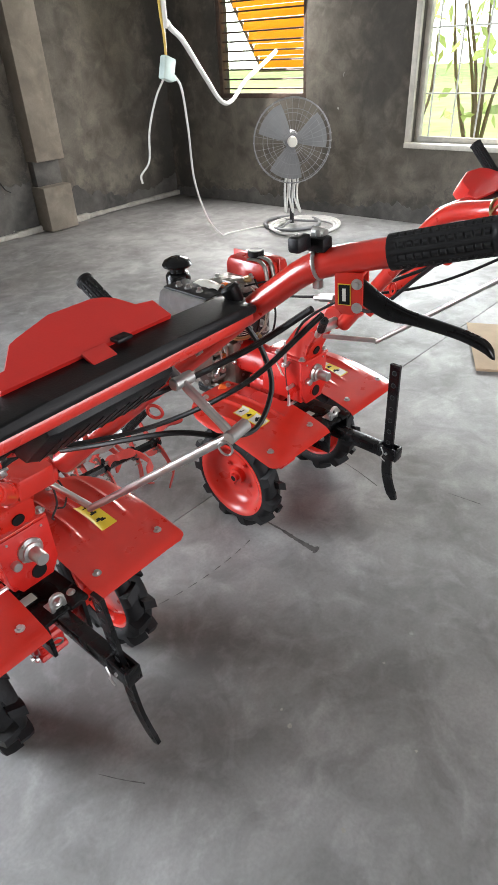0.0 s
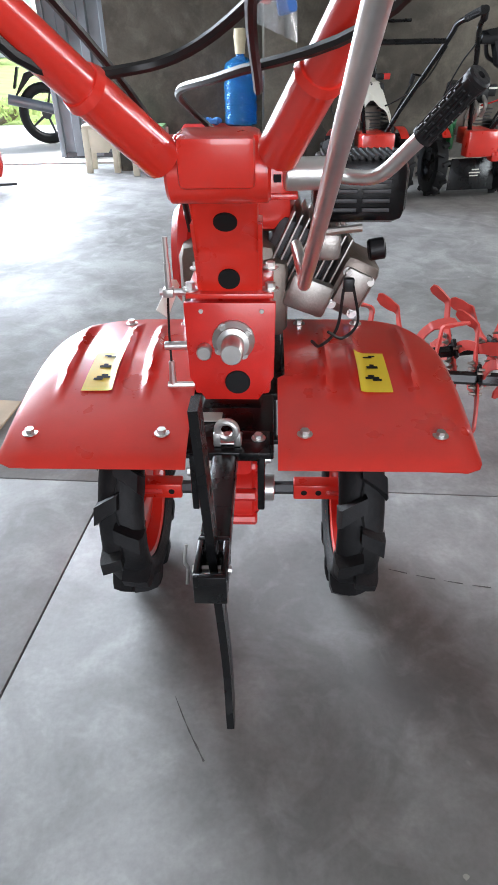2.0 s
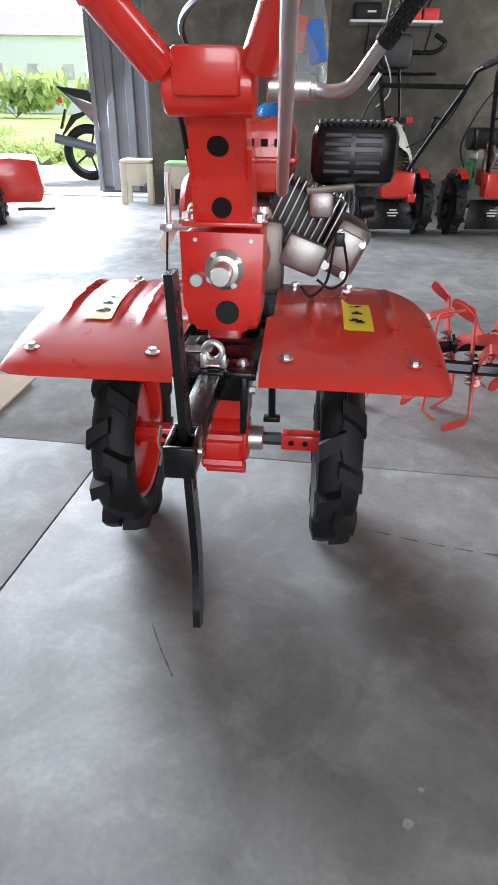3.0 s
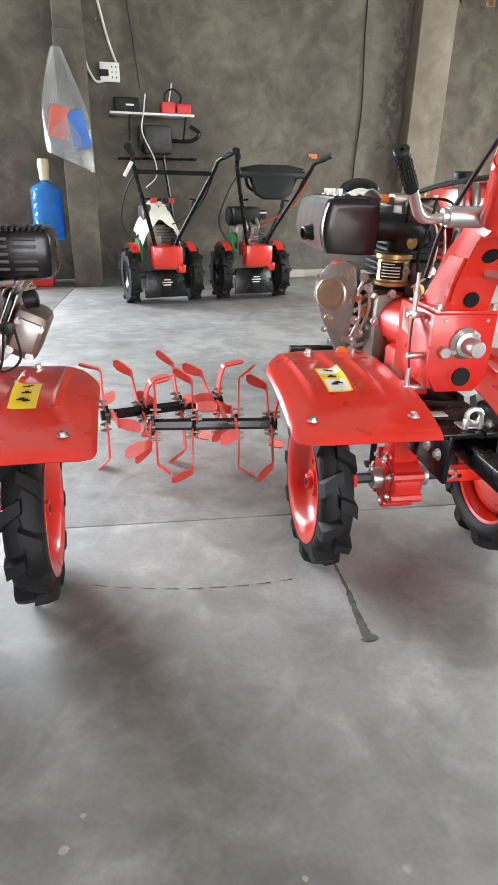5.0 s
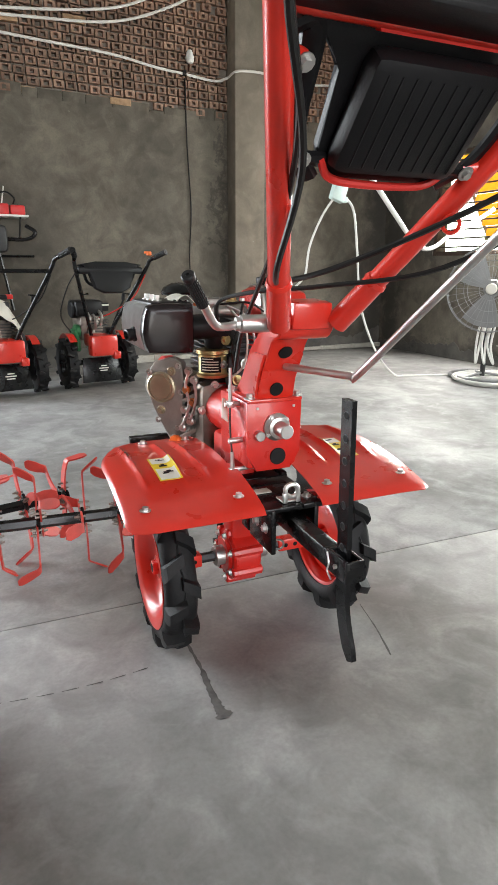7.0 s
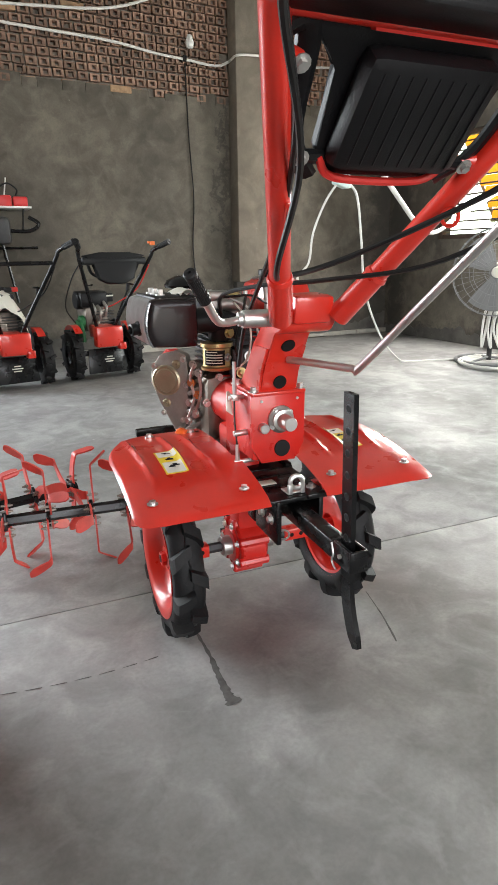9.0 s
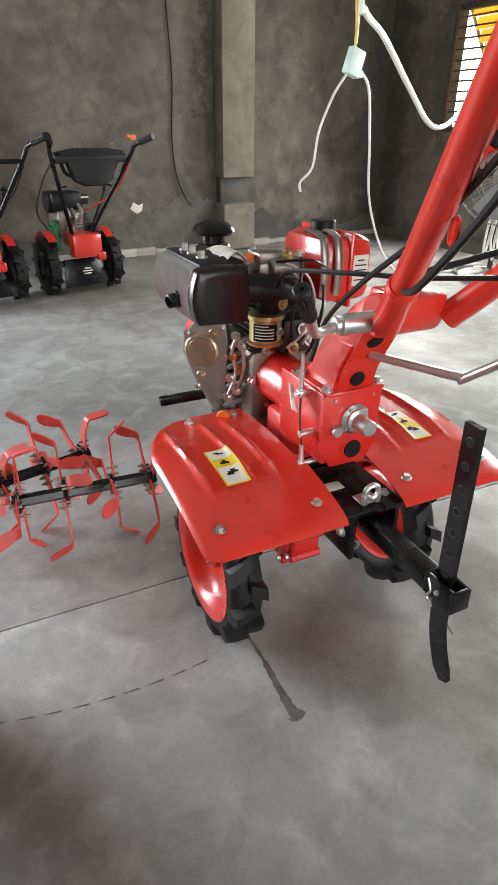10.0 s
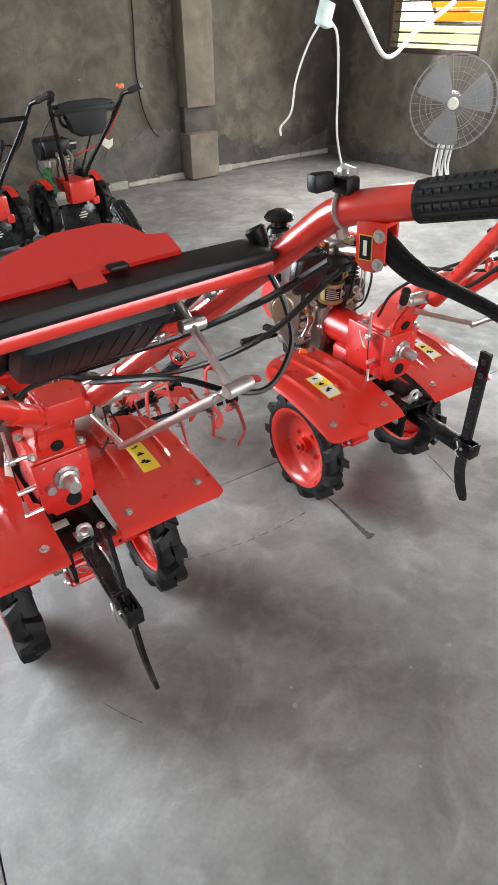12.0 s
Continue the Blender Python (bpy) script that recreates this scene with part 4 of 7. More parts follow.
    prism(bm, [(-0.26, 1.225), (0.26, 1.225), (0.262, 1.238), (0.24, 1.2435), (0.1, 1.247), (-0.1, 1.247), (-0.24, 1.2435), (-0.262, 1.238)], 0.075, Matrix.Translation(up + Vector((0, -0.694, 0.002))) @ Matrix.Rotation(radians(90), 4, "X"), 0.006)
    part("deck", bm, PLASTIC, console, "black plastic deck")
    lx = 0.006 if petrol else 0.02
    # hood: upright rear face with slanted corners, roof falling forward
    bm = B()
    rear = [(-0.135, 0.0), (-0.135, 0.026), (-0.112, 0.03), (-0.082, 0.068), (-0.07, 0.073), (-0.01, 0.092), (0.06, 0.09), (0.076, 0.084), (0.09, 0.074), (0.106, 0.046), (0.133, 0.04), (0.134, 0.0)]
    rows = []
    for dy, dz, sx, sv in ((0.0, 0.0, 1.0, 1.0), (0.003, -0.004, 1.012, 1.02), (0.012, -0.022, 1.0, 1.03), (0.022, -0.034, 0.96, 1.0)):
        rows.append([bm.verts.new(up + Vector((x * sx + lx, -0.672 + dy + v * sv * 0.93, 1.256 + dz + v * 0.37))) for x, v in rear])
    for a, b in zip(rows, rows[1:]):
        for q in range(len(rear)):
            bm.faces.new((a[q], a[(q + 1) % len(rear)], b[(q + 1) % len(rear)], b[q]))
    bm.faces.new(rows[0])
    bm.faces.new(rows[-1][::-1])
    box(bm, up + Vector((-0.002 + lx, -0.69, 1.2495)), (0.038, 0.04, 0.005), Matrix.Rotation(radians(21), 4, "X"), 0.001)
    part("lid", bm, RED_PLASTIC, console, "red plastic console hood with a tab")
    bm = B()
    tube(bm, [tilt @ Vector(v) for v in ((-0.118, 0.05, -0.012), (-0.095, 0.078, -0.014), (-0.05, 0.086, -0.016), (0.05, 0.086, -0.016), (0.095, 0.078, -0.014), (0.118, 0.05, -0.012))], 0.0065, 8, 5)
    part("lid_rim", bm, RED_PLASTIC, console, "red front rim of the hood")
    bm = B()
    box(bm, up + Vector((0.04 + lx, -0.678, 1.258)), (0.026, 0.02, 0.006), bevel=0.002)
    part("latch", bm, PLASTIC, console)
    # cap by the end of the crossbar
    bm = B()
    q = up + Vector((hw * 0.93, -0.69, 1.235))
    cyl(bm, q, q + Vector((-0.006, 0.012, 0.028)), 0.0125, 0.016, 14, 0.004)
    part("knob", bm, PLASTIC, piv, "dark plastic throttle knob")
    bm = B()
    cyl(bm, q + Vector((0.004, 0, -0.03)), q + Vector((0.002, 0, 0.004)), 0.015, seg=14, edge=0.003)
    part("knob_collar", bm, CHROME, piv)
    # switch block near the right grip
    bm = B()
    q = bend + Vector((0, -0.008, 0.03))
    box(bm, q, (0.022, 0.03, 0.02), bevel=0.004)
    box(bm, q + Vector((-0.028, 0.012, 0.006)), (0.03, 0.02, 0.022), bevel=0.005)
    part("throttle_switch", bm, PLASTIC, piv)
    bm = B()
    cyl(bm, q + Vector((0, 0, -0.03)), q + Vector((0, 0, 0.018)), 0.006, seg=10)
    cyl(bm, q + Vector((0.004, -0.008, 0.012)), q + Vector((0.004, 0.012, 0.014)), 0.007, seg=12)
    part("throttle_screw", bm, CHROME, piv)
    return piv


def dead_lever(parent):
    """The flat red safety lever hinged on one handlebar."""
    p0, p1 = Vector((-0.312, -0.845, 1.349)), Vector((-0.045, -0.71, 1.388))
    d = (p1 - p0).normalized()
    side = Vector((0, 0, 1)).cross(d).normalized()
    m = Matrix(((d.x, 0, side.x, 0), (d.y, 0, side.y, 0), (d.z, 1, side.z, 0), (0, 0, 0, 1)))
    m.translation = p0
    long = (p1 - p0).length
    bm = B()
    prism(bm, [(0.0, -0.012), (long - 0.014, -0.014), (long - 0.003, -0.009), (long, 0.0), (long - 0.003, 0.009), (long - 0.014, 0.014), (0.0, 0.012)], 0.005, m, 0.0012)
    ob = part("safety_lever", bm, RED, parent, "flat red safety lever")
    for off in ((0.008, 0.0, -0.004), (-0.022, 0.012, -0.012), (0.016, 0.008, -0.012)):
        bm = B()
        bolt(bm, p0 + Vector(off), (0.2, -0.3, 1), 0.006, 0.008)
        part("hinge_bolt", bm, BRASS, ob, "gold-coloured hinge bolt")
    bm = B()
    box(bm, p0 + Vector((-0.012, 0.006, -0.013)), (0.05, 0.018, 0.003), Matrix.Rotation(radians(24), 4, "Z"), 0.001)
    part("hinge_plate", bm, BRASS, ob, "gold-coloured hinge plate")
    bm = B()
    tube(bm, [p0 + Vector(v) for v in ((-0.016, 0.01, -0.006), (-0.03, 0.03, -0.03), (-0.022, 0.026, -0.055), (-0.006, 0.014, -0.045), (-0.004, 0.004, -0.012))], 0.0022, 6, 6)
    part("spring", bm, BRASS, ob, "gold-coloured wire spring")


def hitch(parent, drop, lean):
    """Drawbar bracket with a depth bar, drilled and curved at its foot."""
    bm = B()
    box(bm, (0.0, -0.13, 0.452), (0.15, 0.2, 0.012), bevel=0.002)
    box(bm, (-0.055, -0.17, 0.4), (0.012, 0.13, 0.11), bevel=0.003)
    box(bm, (0.055, -0.17, 0.4), (0.012, 0.13, 0.11), bevel=0.003)
    box(bm, (0.0, -0.06, 0.40), (0.11, 0.05, 0.12), bevel=0.006)
    box(bm, (0.045, -0.2, 0.455), (0.05, 0.07, 0.012), bevel=0.002)
    br = part("hitch_bracket", bm, BLACK, parent, "black steel drawbar bracket")
    bm = B()
    box(bm, (0, -0.192, 0.462), (0.046, 0.036, 0.004), bevel=0.001)
    ring(bm, (0, -0.21, 0.489), (0.1, 1, 0), 0.0155, 0.006, 20, 8)
    for x in (-0.0165, 0.0165):
        box(bm, (x, -0.21, 0.472), (0.011, 0.009, 0.024), bevel=0.001)
    part("eye_plate", bm, CHROME, br, "zinc-plated eye plate")
    for x, y in ((-0.06, -0.15), (-0.06, -0.2), (0.06, -0.16)):
        bolt_part(br, (x, y, 0.4), (math.copysign(1, x), 0, 0), 0.008, 0.008)
    for x, y in ((0.05, -0.19), (0.0, -0.188)):
        bolt_part(br, (x, y, 0.461), (0, 0, 1), 0.007, 0.007)
    bm = B()
    ring(bm, (-0.028, -0.2, 0.352), (0.4, 1, 0.2), 0.014, 0.0028, 16, 6)
    part("pin_ring", bm, CHROME, br, "zinc-plated ring of the locking pin")
    bm = B()
    box(bm, (-0.04, -0.12, 0.4605), (0.05, 0.03, 0.002), bevel=0.0005)
    part("label_plate", bm, STICKER, br, "pale label plate")
    bm = B()
    m = Matrix.Translation((0, -0.31, 0.418)) @ Matrix.Rotation(radians(0.5), 4, "X")
    box(bm, m @ Vector((0, 0, 0)), (0.04, 0.30, 0.042), m.to_3x3().to_4x4(), 0.005)
    cm = Vector((0, -0.475, 0.42))
    for x in (-0.017, 0.017):
        box(bm, cm + Vector((x, 0, 0)), (0.008, 0.062, 0.046), bevel=0.002)
    box(bm, cm + Vector((0, -0.034, 0)), (0.042, 0.008, 0.046), bevel=0.002)
    box(bm, cm + Vector((0, 0.034, 0)), (0.042, 0.008, 0.046), bevel=0.002)
    beam = part("drawbar", bm, BLACK, parent, "black box-section drawbar with a clamp")
    bm = B()
    tube(bm, [cm + Vector((-0.034, 0.015, 0.028)), cm + Vector((-0.036, 0.004, 0.008)), cm + Vector((-0.034, 0.012, -0.012)), cm + Vector((-0.034, -0.004, -0.024))], 0.0022, 6, 5)
    cyl(bm, cm + Vector((-0.026, 0, 0.0)), cm + Vector((0.025, 0, 0.0)), 0.005, seg=8)
    part("spring_pin", bm, CHROME, beam, "zinc-plated locking pin")
    # depth bar: flat bar with a row of holes, foot curved back
    bm = B()
    y0, top = -0.475, 0.757 + drop
    cut = -drop * 0.15
    w, t = 0.036, 0.011
    line = [(y0, top - cut), (y0, top - 0.15), (y0, top - 0.3), (y0, top - 0.4), (y0 - 0.006, top - 0.45), (y0 - 0.022, top - 0.5), (y0 - 0.042, top - 0.54)]
    pts = smooth_line([(0, a, b) for a, b in line], 5)
    prev = None
    for i, q in enumerate(pts):
        dd = (pts[min(i + 1, len(pts) - 1)] - pts[max(i - 1, 0)]).normalized()
        nn = Vector((0, -dd.z, dd.y))
        tw = w * (1 if i < len(pts) - 4 else 1 - 0.14 * (i - len(pts) + 4))
        row = [bm.verts.new(q + Vector((x, 0, 0)) + nn * y) for x, y in ((-t / 2, -tw / 2), (t / 2, -tw / 2), (t / 2, tw / 2), (-t / 2, tw / 2))]
        if prev:
            for j in range(4):
                bm.faces.new((prev[j], prev[(j + 1) % 4], row[(j + 1) % 4], row[j]))
        else:
            bm.faces.new(row[::-1])
        prev = row
    bm.faces.new(prev)
    pin = Matrix.Translation((0, y0, 0.42))
    tip = pin @ Matrix.Rotation(radians(lean), 4, "Y") @ pin.inverted()
    bm.transform(tip)
    bar = part("depth_bar", bm, BLACK, parent, "black depth bar with holes and a curved foot")
    for k in range(7):
        c = Vector((0, y0, top - cut - 0.03 - k * 0.045))
        bm = B()
        cyl(bm, c + Vector((-t / 2 - 0.0006, 0, 0)), c + Vector((t / 2 + 0.0006, 0, 0)), 0.0065, seg=14)
        bm.transform(tip)
        part("hole", bm, INK, bar, "drilled hole")
        for sx in (-1, 1):
            bm = B()
            ring(bm, c + Vector((sx * (t / 2), 0, 0)), (1, 0, 0), 0.008, 0.0009, 14, 5)
            bm.transform(tip)
            part("hole_edge", bm, DARK_STEEL, bar)
    for ob in (br, beam, bar):
        ob.location.x = 0.16 * drop
    return br


def gearbox(parent, head):
    """Upright red transmission, neck with three holes, crosshead and the lower drive case with axle."""
    bm = B()
    box(bm, (0, -0.075, 0.585), (0.13, 0.19, 0.165), bevel=0.008)
    prism(bm, [(-0.072, 0.668), (0.072, 0.668), (0.07, 0.54), (0.045, 0.498), (-0.045, 0.498), (-0.07, 0.54)], 0.012, Matrix.Translation((0, -0.172, 0)) @ Matrix.Rotation(radians(90), 4, "X"), 0.002)
    cyl(bm, (0.008, 0.0, 0.585), (0.008, 0.172, 0.58), 0.058, 0.066, 24, 0.004)
    box(bm, (0, 0.02, 0.5), (0.12, 0.16, 0.08), bevel=0.015)
    body = part("gearbox", bm, RED_CAST, parent, "red cast gearbox housing")
    bm = B()
    outline = []
    for k in range(48):
        a = 2 * math.pi * k / 48
        lobe = max(0.0, math.cos(6 * a)) ** 4
        outline.append((0.01 + (0.07 + 0.016 * lobe) * math.cos(a), (0.076 + 0.016 * lobe) * math.sin(a)))
    prism(bm, outline, 0.02, Matrix.Translation((0, 0.176, 0.578)) @ Matrix.Rotation(radians(90), 4, "X"), 0.003)
    fl = part("bell_flange", bm, RED_CAST, body)
    for k in range(6):
        a = 2 * math.pi * k / 6
        bolt_part(fl, (0.01 + 0.076 * math.cos(a), 0.166, 0.578 + 0.082 * math.sin(a)), (0, -1, 0), 0.0075, 0.009)
    # output shaft
    bm = B()
    lathe(bm, [(0, 0), (0.034, 0), (0.034, 0.006), (0.026, 0.012), (0.026, 0.018), (0.018, 0.02), (0.0175, 0.058), (0.0155, 0.061), (0, 0.061)], Matrix.Translation((0.005, -0.178, 0.607)) @ Matrix.Rotation(radians(90), 4, "X"), 24)
    for k in range(4):
        a = 0.6 + k * math.pi / 2
        bolt(bm, (0.005 + 0.028 * math.cos(a), -0.185, 0.607 + 0.028 * math.sin(a)), (0, -1, 0), 0.0045, 0.004)
    cyl(bm, (-0.042, -0.176, 0.59), (-0.042, -0.196, 0.59), 0.0125, seg=14, edge=0.002)
    for x in (-0.045, 0.05):
        cyl(bm, (x, -0.177, 0.655), (x, -0.181, 0.655), 0.0035, seg=10)
    part("shaft_flange", bm, CHROME, body, "bare steel output shaft and flange")
    bm = B()
    cyl(bm, (0.01, -0.177, 0.532), (0.01, -0.1815, 0.532), 0.021, seg=22, edge=0.001)
    part("plug", bm, PLASTIC, body, "black rubber plug")
    # neck
    bm = B()
    side = [(-0.03, 0.662), (-0.165, 0.662), (-0.185, 0.74), (-0.235, 0.81), (-0.265, 0.845), (-0.335, 0.845), (-0.345, 0.9), (-0.27, 0.905), (-0.2, 0.86), (-0.12, 0.78)]
    mm = Matrix.Rotation(radians(90), 4, "Z") @ Matrix.Rotation(radians(90), 4, "X")
    prism(bm, side, 0.088, mm, 0.007)
    box(bm, (0, -0.1, 0.668), (0.135, 0.16, 0.008), bevel=0.002)
    for s in (-1, 1):
        prism(bm, [(-0.04, 0.665), (-0.16, 0.665), (-0.175, 0.72), (-0.21, 0.78), (-0.15, 0.78)], 0.006, Matrix.Translation((s * 0.047, 0, 0)) @ mm)
    neck = part("neck", bm, RED, parent, "red steel neck with dark holes")
    bm = B()
    cyl(bm, (-0.062, -0.305, 0.868), (0.062, -0.305, 0.868), 0.038, seg=22, edge=0.004)
    box(bm, (0, -0.305, 0.885), (0.1, 0.075, 0.05), bevel=0.008)
    part("crosshead", bm, RED, neck).location = (0, head, -0.008)
    for y, z in ((-0.1735, 0.694), (-0.217, 0.786)):
        bm = B()
        n = Vector((0, -0.97, -0.24)) if z < 0.75 else Vector((0, -0.81, -0.58))
        c = Vector((0, y - 0.001, z))
        cyl(bm, c, c + n * 0.0035, 0.0165, seg=20)
        part("neck_hole", bm, INK, neck, "round dark hole")
    for x in (-0.062, 0.062):
        for y in (-0.16, -0.05):
            bolt_part(neck, (x, y, 0.672), (0, 0, 1), 0.008, 0.009)
    # lower case and axle
    bm = B()
    cyl(bm, (-0.05, 0, 0.208), (0.03, 0, 0.208), 0.075, seg=10, edge=0.006)
    box(bm, (-0.01, 0.0, 0.35), (0.07, 0.075, 0.26), bevel=0.012)
    cyl(bm, (-0.058, 0, 0.208), (0.04, 0, 0.208), 0.052, seg=20, edge=0.005)
    low = part("drive_case", bm, RED_CAST, parent, "red cast lower drive case")
    for k in range(7):
        a = k * 0.9
        bm = B()
        cyl(bm, (-0.055, 0.07 * math.cos(a), 0.208 + 0.07 * math.sin(a)), (0.034, 0.07 * math.cos(a), 0.208 + 0.07 * math.sin(a)), 0.014, seg=8, edge=0.003)
        part("bolt_boss", bm, RED_CAST, low)
    for k in range(7):
        a = k * 0.9
        bolt_part(low, (-0.056, 0.064 * math.cos(a), 0.208 + 0.064 * math.sin(a)), (-1, 0, 0), 0.006)
    for x0, x1 in ((-0.085, -0.055), (0.035, 0.07)):
        bm = B()
        cyl(bm, (x0, 0, 0.208), (x1, 0, 0.208), 0.028, seg=18, edge=0.002)
        part("axle_collar", bm, CHROME, low)
    bm = B()
    cyl(bm, (-0.21, 0, 0.208), (0.23, 0, 0.208), 0.014, seg=6)
    part("axle", bm, DARK_STEEL, low)
    for x0, x1 in ((-0.21, -0.125), (0.11, 0.23)):
        bm = B()
        box(bm, ((x0 + x1) / 2, 0, 0.208), (x1 - x0, 0.036, 0.036), bevel=0.004)
        sleeve = part("axle_sleeve", bm, RED, low, "red square axle sleeve")
        inner = x0 if x0 > 0 else x1
        for k in range(2):
            x = inner + math.copysign(0.022 + 0.03 * k, inner)
            bm = B()
            cyl(bm, (x, -0.0185, 0.208), (x, 0.0185, 0.208), 0.0065, seg=12)
            part("pin_hole", bm, INK, sleeve, "dark pin hole")
    return body


def shifter(parent, s):
    """Bent steel gear lever with a black rubber grip, in a bright socket on the crosshead's end."""
    if s > 0:
        s = 0.86
    bm = B()
    cyl(bm, (s * 0.085, -0.29, 0.86), (s * 0.15, -0.285, 0.86), 0.018, seg=18, edge=0.002)
    cyl(bm, (s * 0.15, -0.285, 0.86), (s * 0.158, -0.284, 0.86), 0.014, seg=14)
    tube(bm, [(s * 0.15, -0.285, 0.86), (s * 0.18, -0.29, 0.856), (s * 0.21, -0.31, 0.862), (s * 0.238, -0.34, 0.893), (s * 0.255, -0.36, 0.915)], 0.0085, 10, 6)
    lever = part("gear_lever", bm, CHROME, parent, "bent bare steel gear lever")
    grip(lever, (s * 0.247, -0.35, 0.903), (0.036 * s, -0.036, 0.046), 0.072, 0.0118, 0.0005)


def shift_rod(parent, J, foot, hook, top, inner):
    """Long bent steel rod from the gearbox up to a lever that swings under the handlebar and ends in a grip."""
    J, foot, hook, top = Vector(J), Vector(foot), Vector(hook), Vector(top)
    bm = B()
    inner = Vector(inner)
    tube(bm, [inner, inner.lerp(foot, 0.5), inner.lerp(foot, 0.93), foot.lerp(J, 0.02), foot.lerp(J, 0.5), J], 0.0085, 10, 5)
    rod = part("shift_rod", bm, CHROME, parent, "long bent zinc-plated shift rod")
    bm = B()
    cyl(bm, J + Vector((-0.012, -0.002, 0)), J + Vector((0.035, 0.002, 0.002)), 0.0115, seg=12, edge=0.002)
    ring(bm, J + Vector((-0.03, -0.012, -0.004)), (1, 0.2, 0), 0.012, 0.002, 14, 5)
    part("joint", bm, CHROME, rod)
    bm = B()
    box(bm, (J + hook) / 2, (0.008, 0.017, (hook - J).length + 0.02), basis(hook - J), 0.002)
    cyl(bm, hook, hook.lerp(top, 0.6), 0.0085, seg=10)
    cyl(bm, hook + Vector((-0.018, 0, 0)), hook + Vector((0.024, 0, 0)), 0.0108, seg=12, edge=0.002)
    part("swing_lever", bm, CHROME, rod)
    grip(rod, hook.lerp(top, 0.55), top - hook, (top - hook).length * 0.45, 0.0145, 0.001)


def levers_left(parent):
    """Cable end, clevis, lever plate and thin rod on the gearbox's left."""
    bm = B()
    cyl(bm, (-0.08, -0.1, 0.668), (-0.08, -0.1, 0.71), 0.0055, seg=8)
    cyl(bm, (-0.08, -0.1, 0.71), (-0.08, -0.1, 0.75), 0.0042, seg=8)
    link = part("clutch_linkage", bm, CHROME, parent, "zinc-plated clutch linkage")
    bm = B()
    prism(bm, [(-0.035, -0.012), (0.03, -0.009), (0.036, 0.0), (0.03, 0.009), (-0.035, 0.012)], 0.003, Matrix.Translation((-0.085, -0.075, 0.645)) @ Matrix.Rotation(radians(70), 4, "Z") @ Matrix.Rotation(radians(-35), 4, "Y") @ Matrix.Rotation(radians(50), 4, "X"), 0.0005)
    part("lever_plate", bm, STICKER, link, "pale zinc lever plate")
    bm = B()
    cyl(bm, (-0.092, -0.118, 0.575), (-0.02, -0.118, 0.577), 0.0075, seg=10, edge=0.001)
    part("peg", bm, CHROME, link)
    bm = B()
    box(bm, (-0.08, -0.1, 0.662), (0.018, 0.02, 0.014), bevel=0.002)
    cyl(bm, (-0.095, -0.1, 0.662), (-0.02, -0.1, 0.662), 0.006, seg=8)
    part("clevis", bm, CHROME, link)
    bm = B()
    tube(bm, [(-0.082, -0.102, 0.655), (-0.084, -0.108, 0.6), (-0.083, -0.118, 0.545)], 0.0022, 6, 4)
    part("pull_rod", bm, CABLE, link, "thin dark pull rod")
    bm = B()
    cyl(bm, (-0.083, -0.119, 0.5), (-0.083, -0.118, 0.547), 0.0068, 0.005, 8, 0.001)
    cyl(bm, (-0.092, -0.12, 0.502), (-0.02, -0.118, 0.502), 0.006, seg=8)
    part("rod_end", bm, CHROME, link)
    bm = B()
    box(bm, (-0.105, -0.11, 0.478), (0.05, 0.06, 0.004), Matrix.Rotation(radians(12), 4, "Y"), 0.001)
    part("bracket_plate", bm, BLACK, parent)


def cables(parent, hw):
    runs = [
        [(-hw + 0.005, -0.84, 1.26), (-hw + 0.025, -0.77, 1.25), (-0.2, -0.625, 1.16), (-0.14, -0.46, 1.05), (-0.1, -0.27, 0.935), (-0.084, -0.15, 0.84), (-0.08, -0.1, 0.745)],
        [(-hw + 0.0, -0.84, 1.25), (-hw + 0.035, -0.75, 1.235), (-0.18, -0.6, 1.11), (-0.145, -0.45, 0.97), (-0.07, -0.34, 0.955), (0.03, -0.38, 0.985), (0.16, -0.55, 1.07), (hw - 0.05, -0.72, 1.17), (hw - 0.01, -0.83, 1.25)],
        [(hw - 0.0, -0.84, 1.24), (hw - 0.045, -0.7, 1.1), (0.16, -0.5, 0.98), (0.02, -0.33, 0.945), (-0.06, -0.18, 0.93), (-0.08, 0.0, 0.9), (-0.04, 0.12, 0.84)],
    ]
    for k, run in enumerate(runs):
        bm = B()
        tube(bm, run, 0.0048 if k != 1 else 0.0055, 7, 7)
        part("control_cable", bm, CABLE, parent, "black control cable")


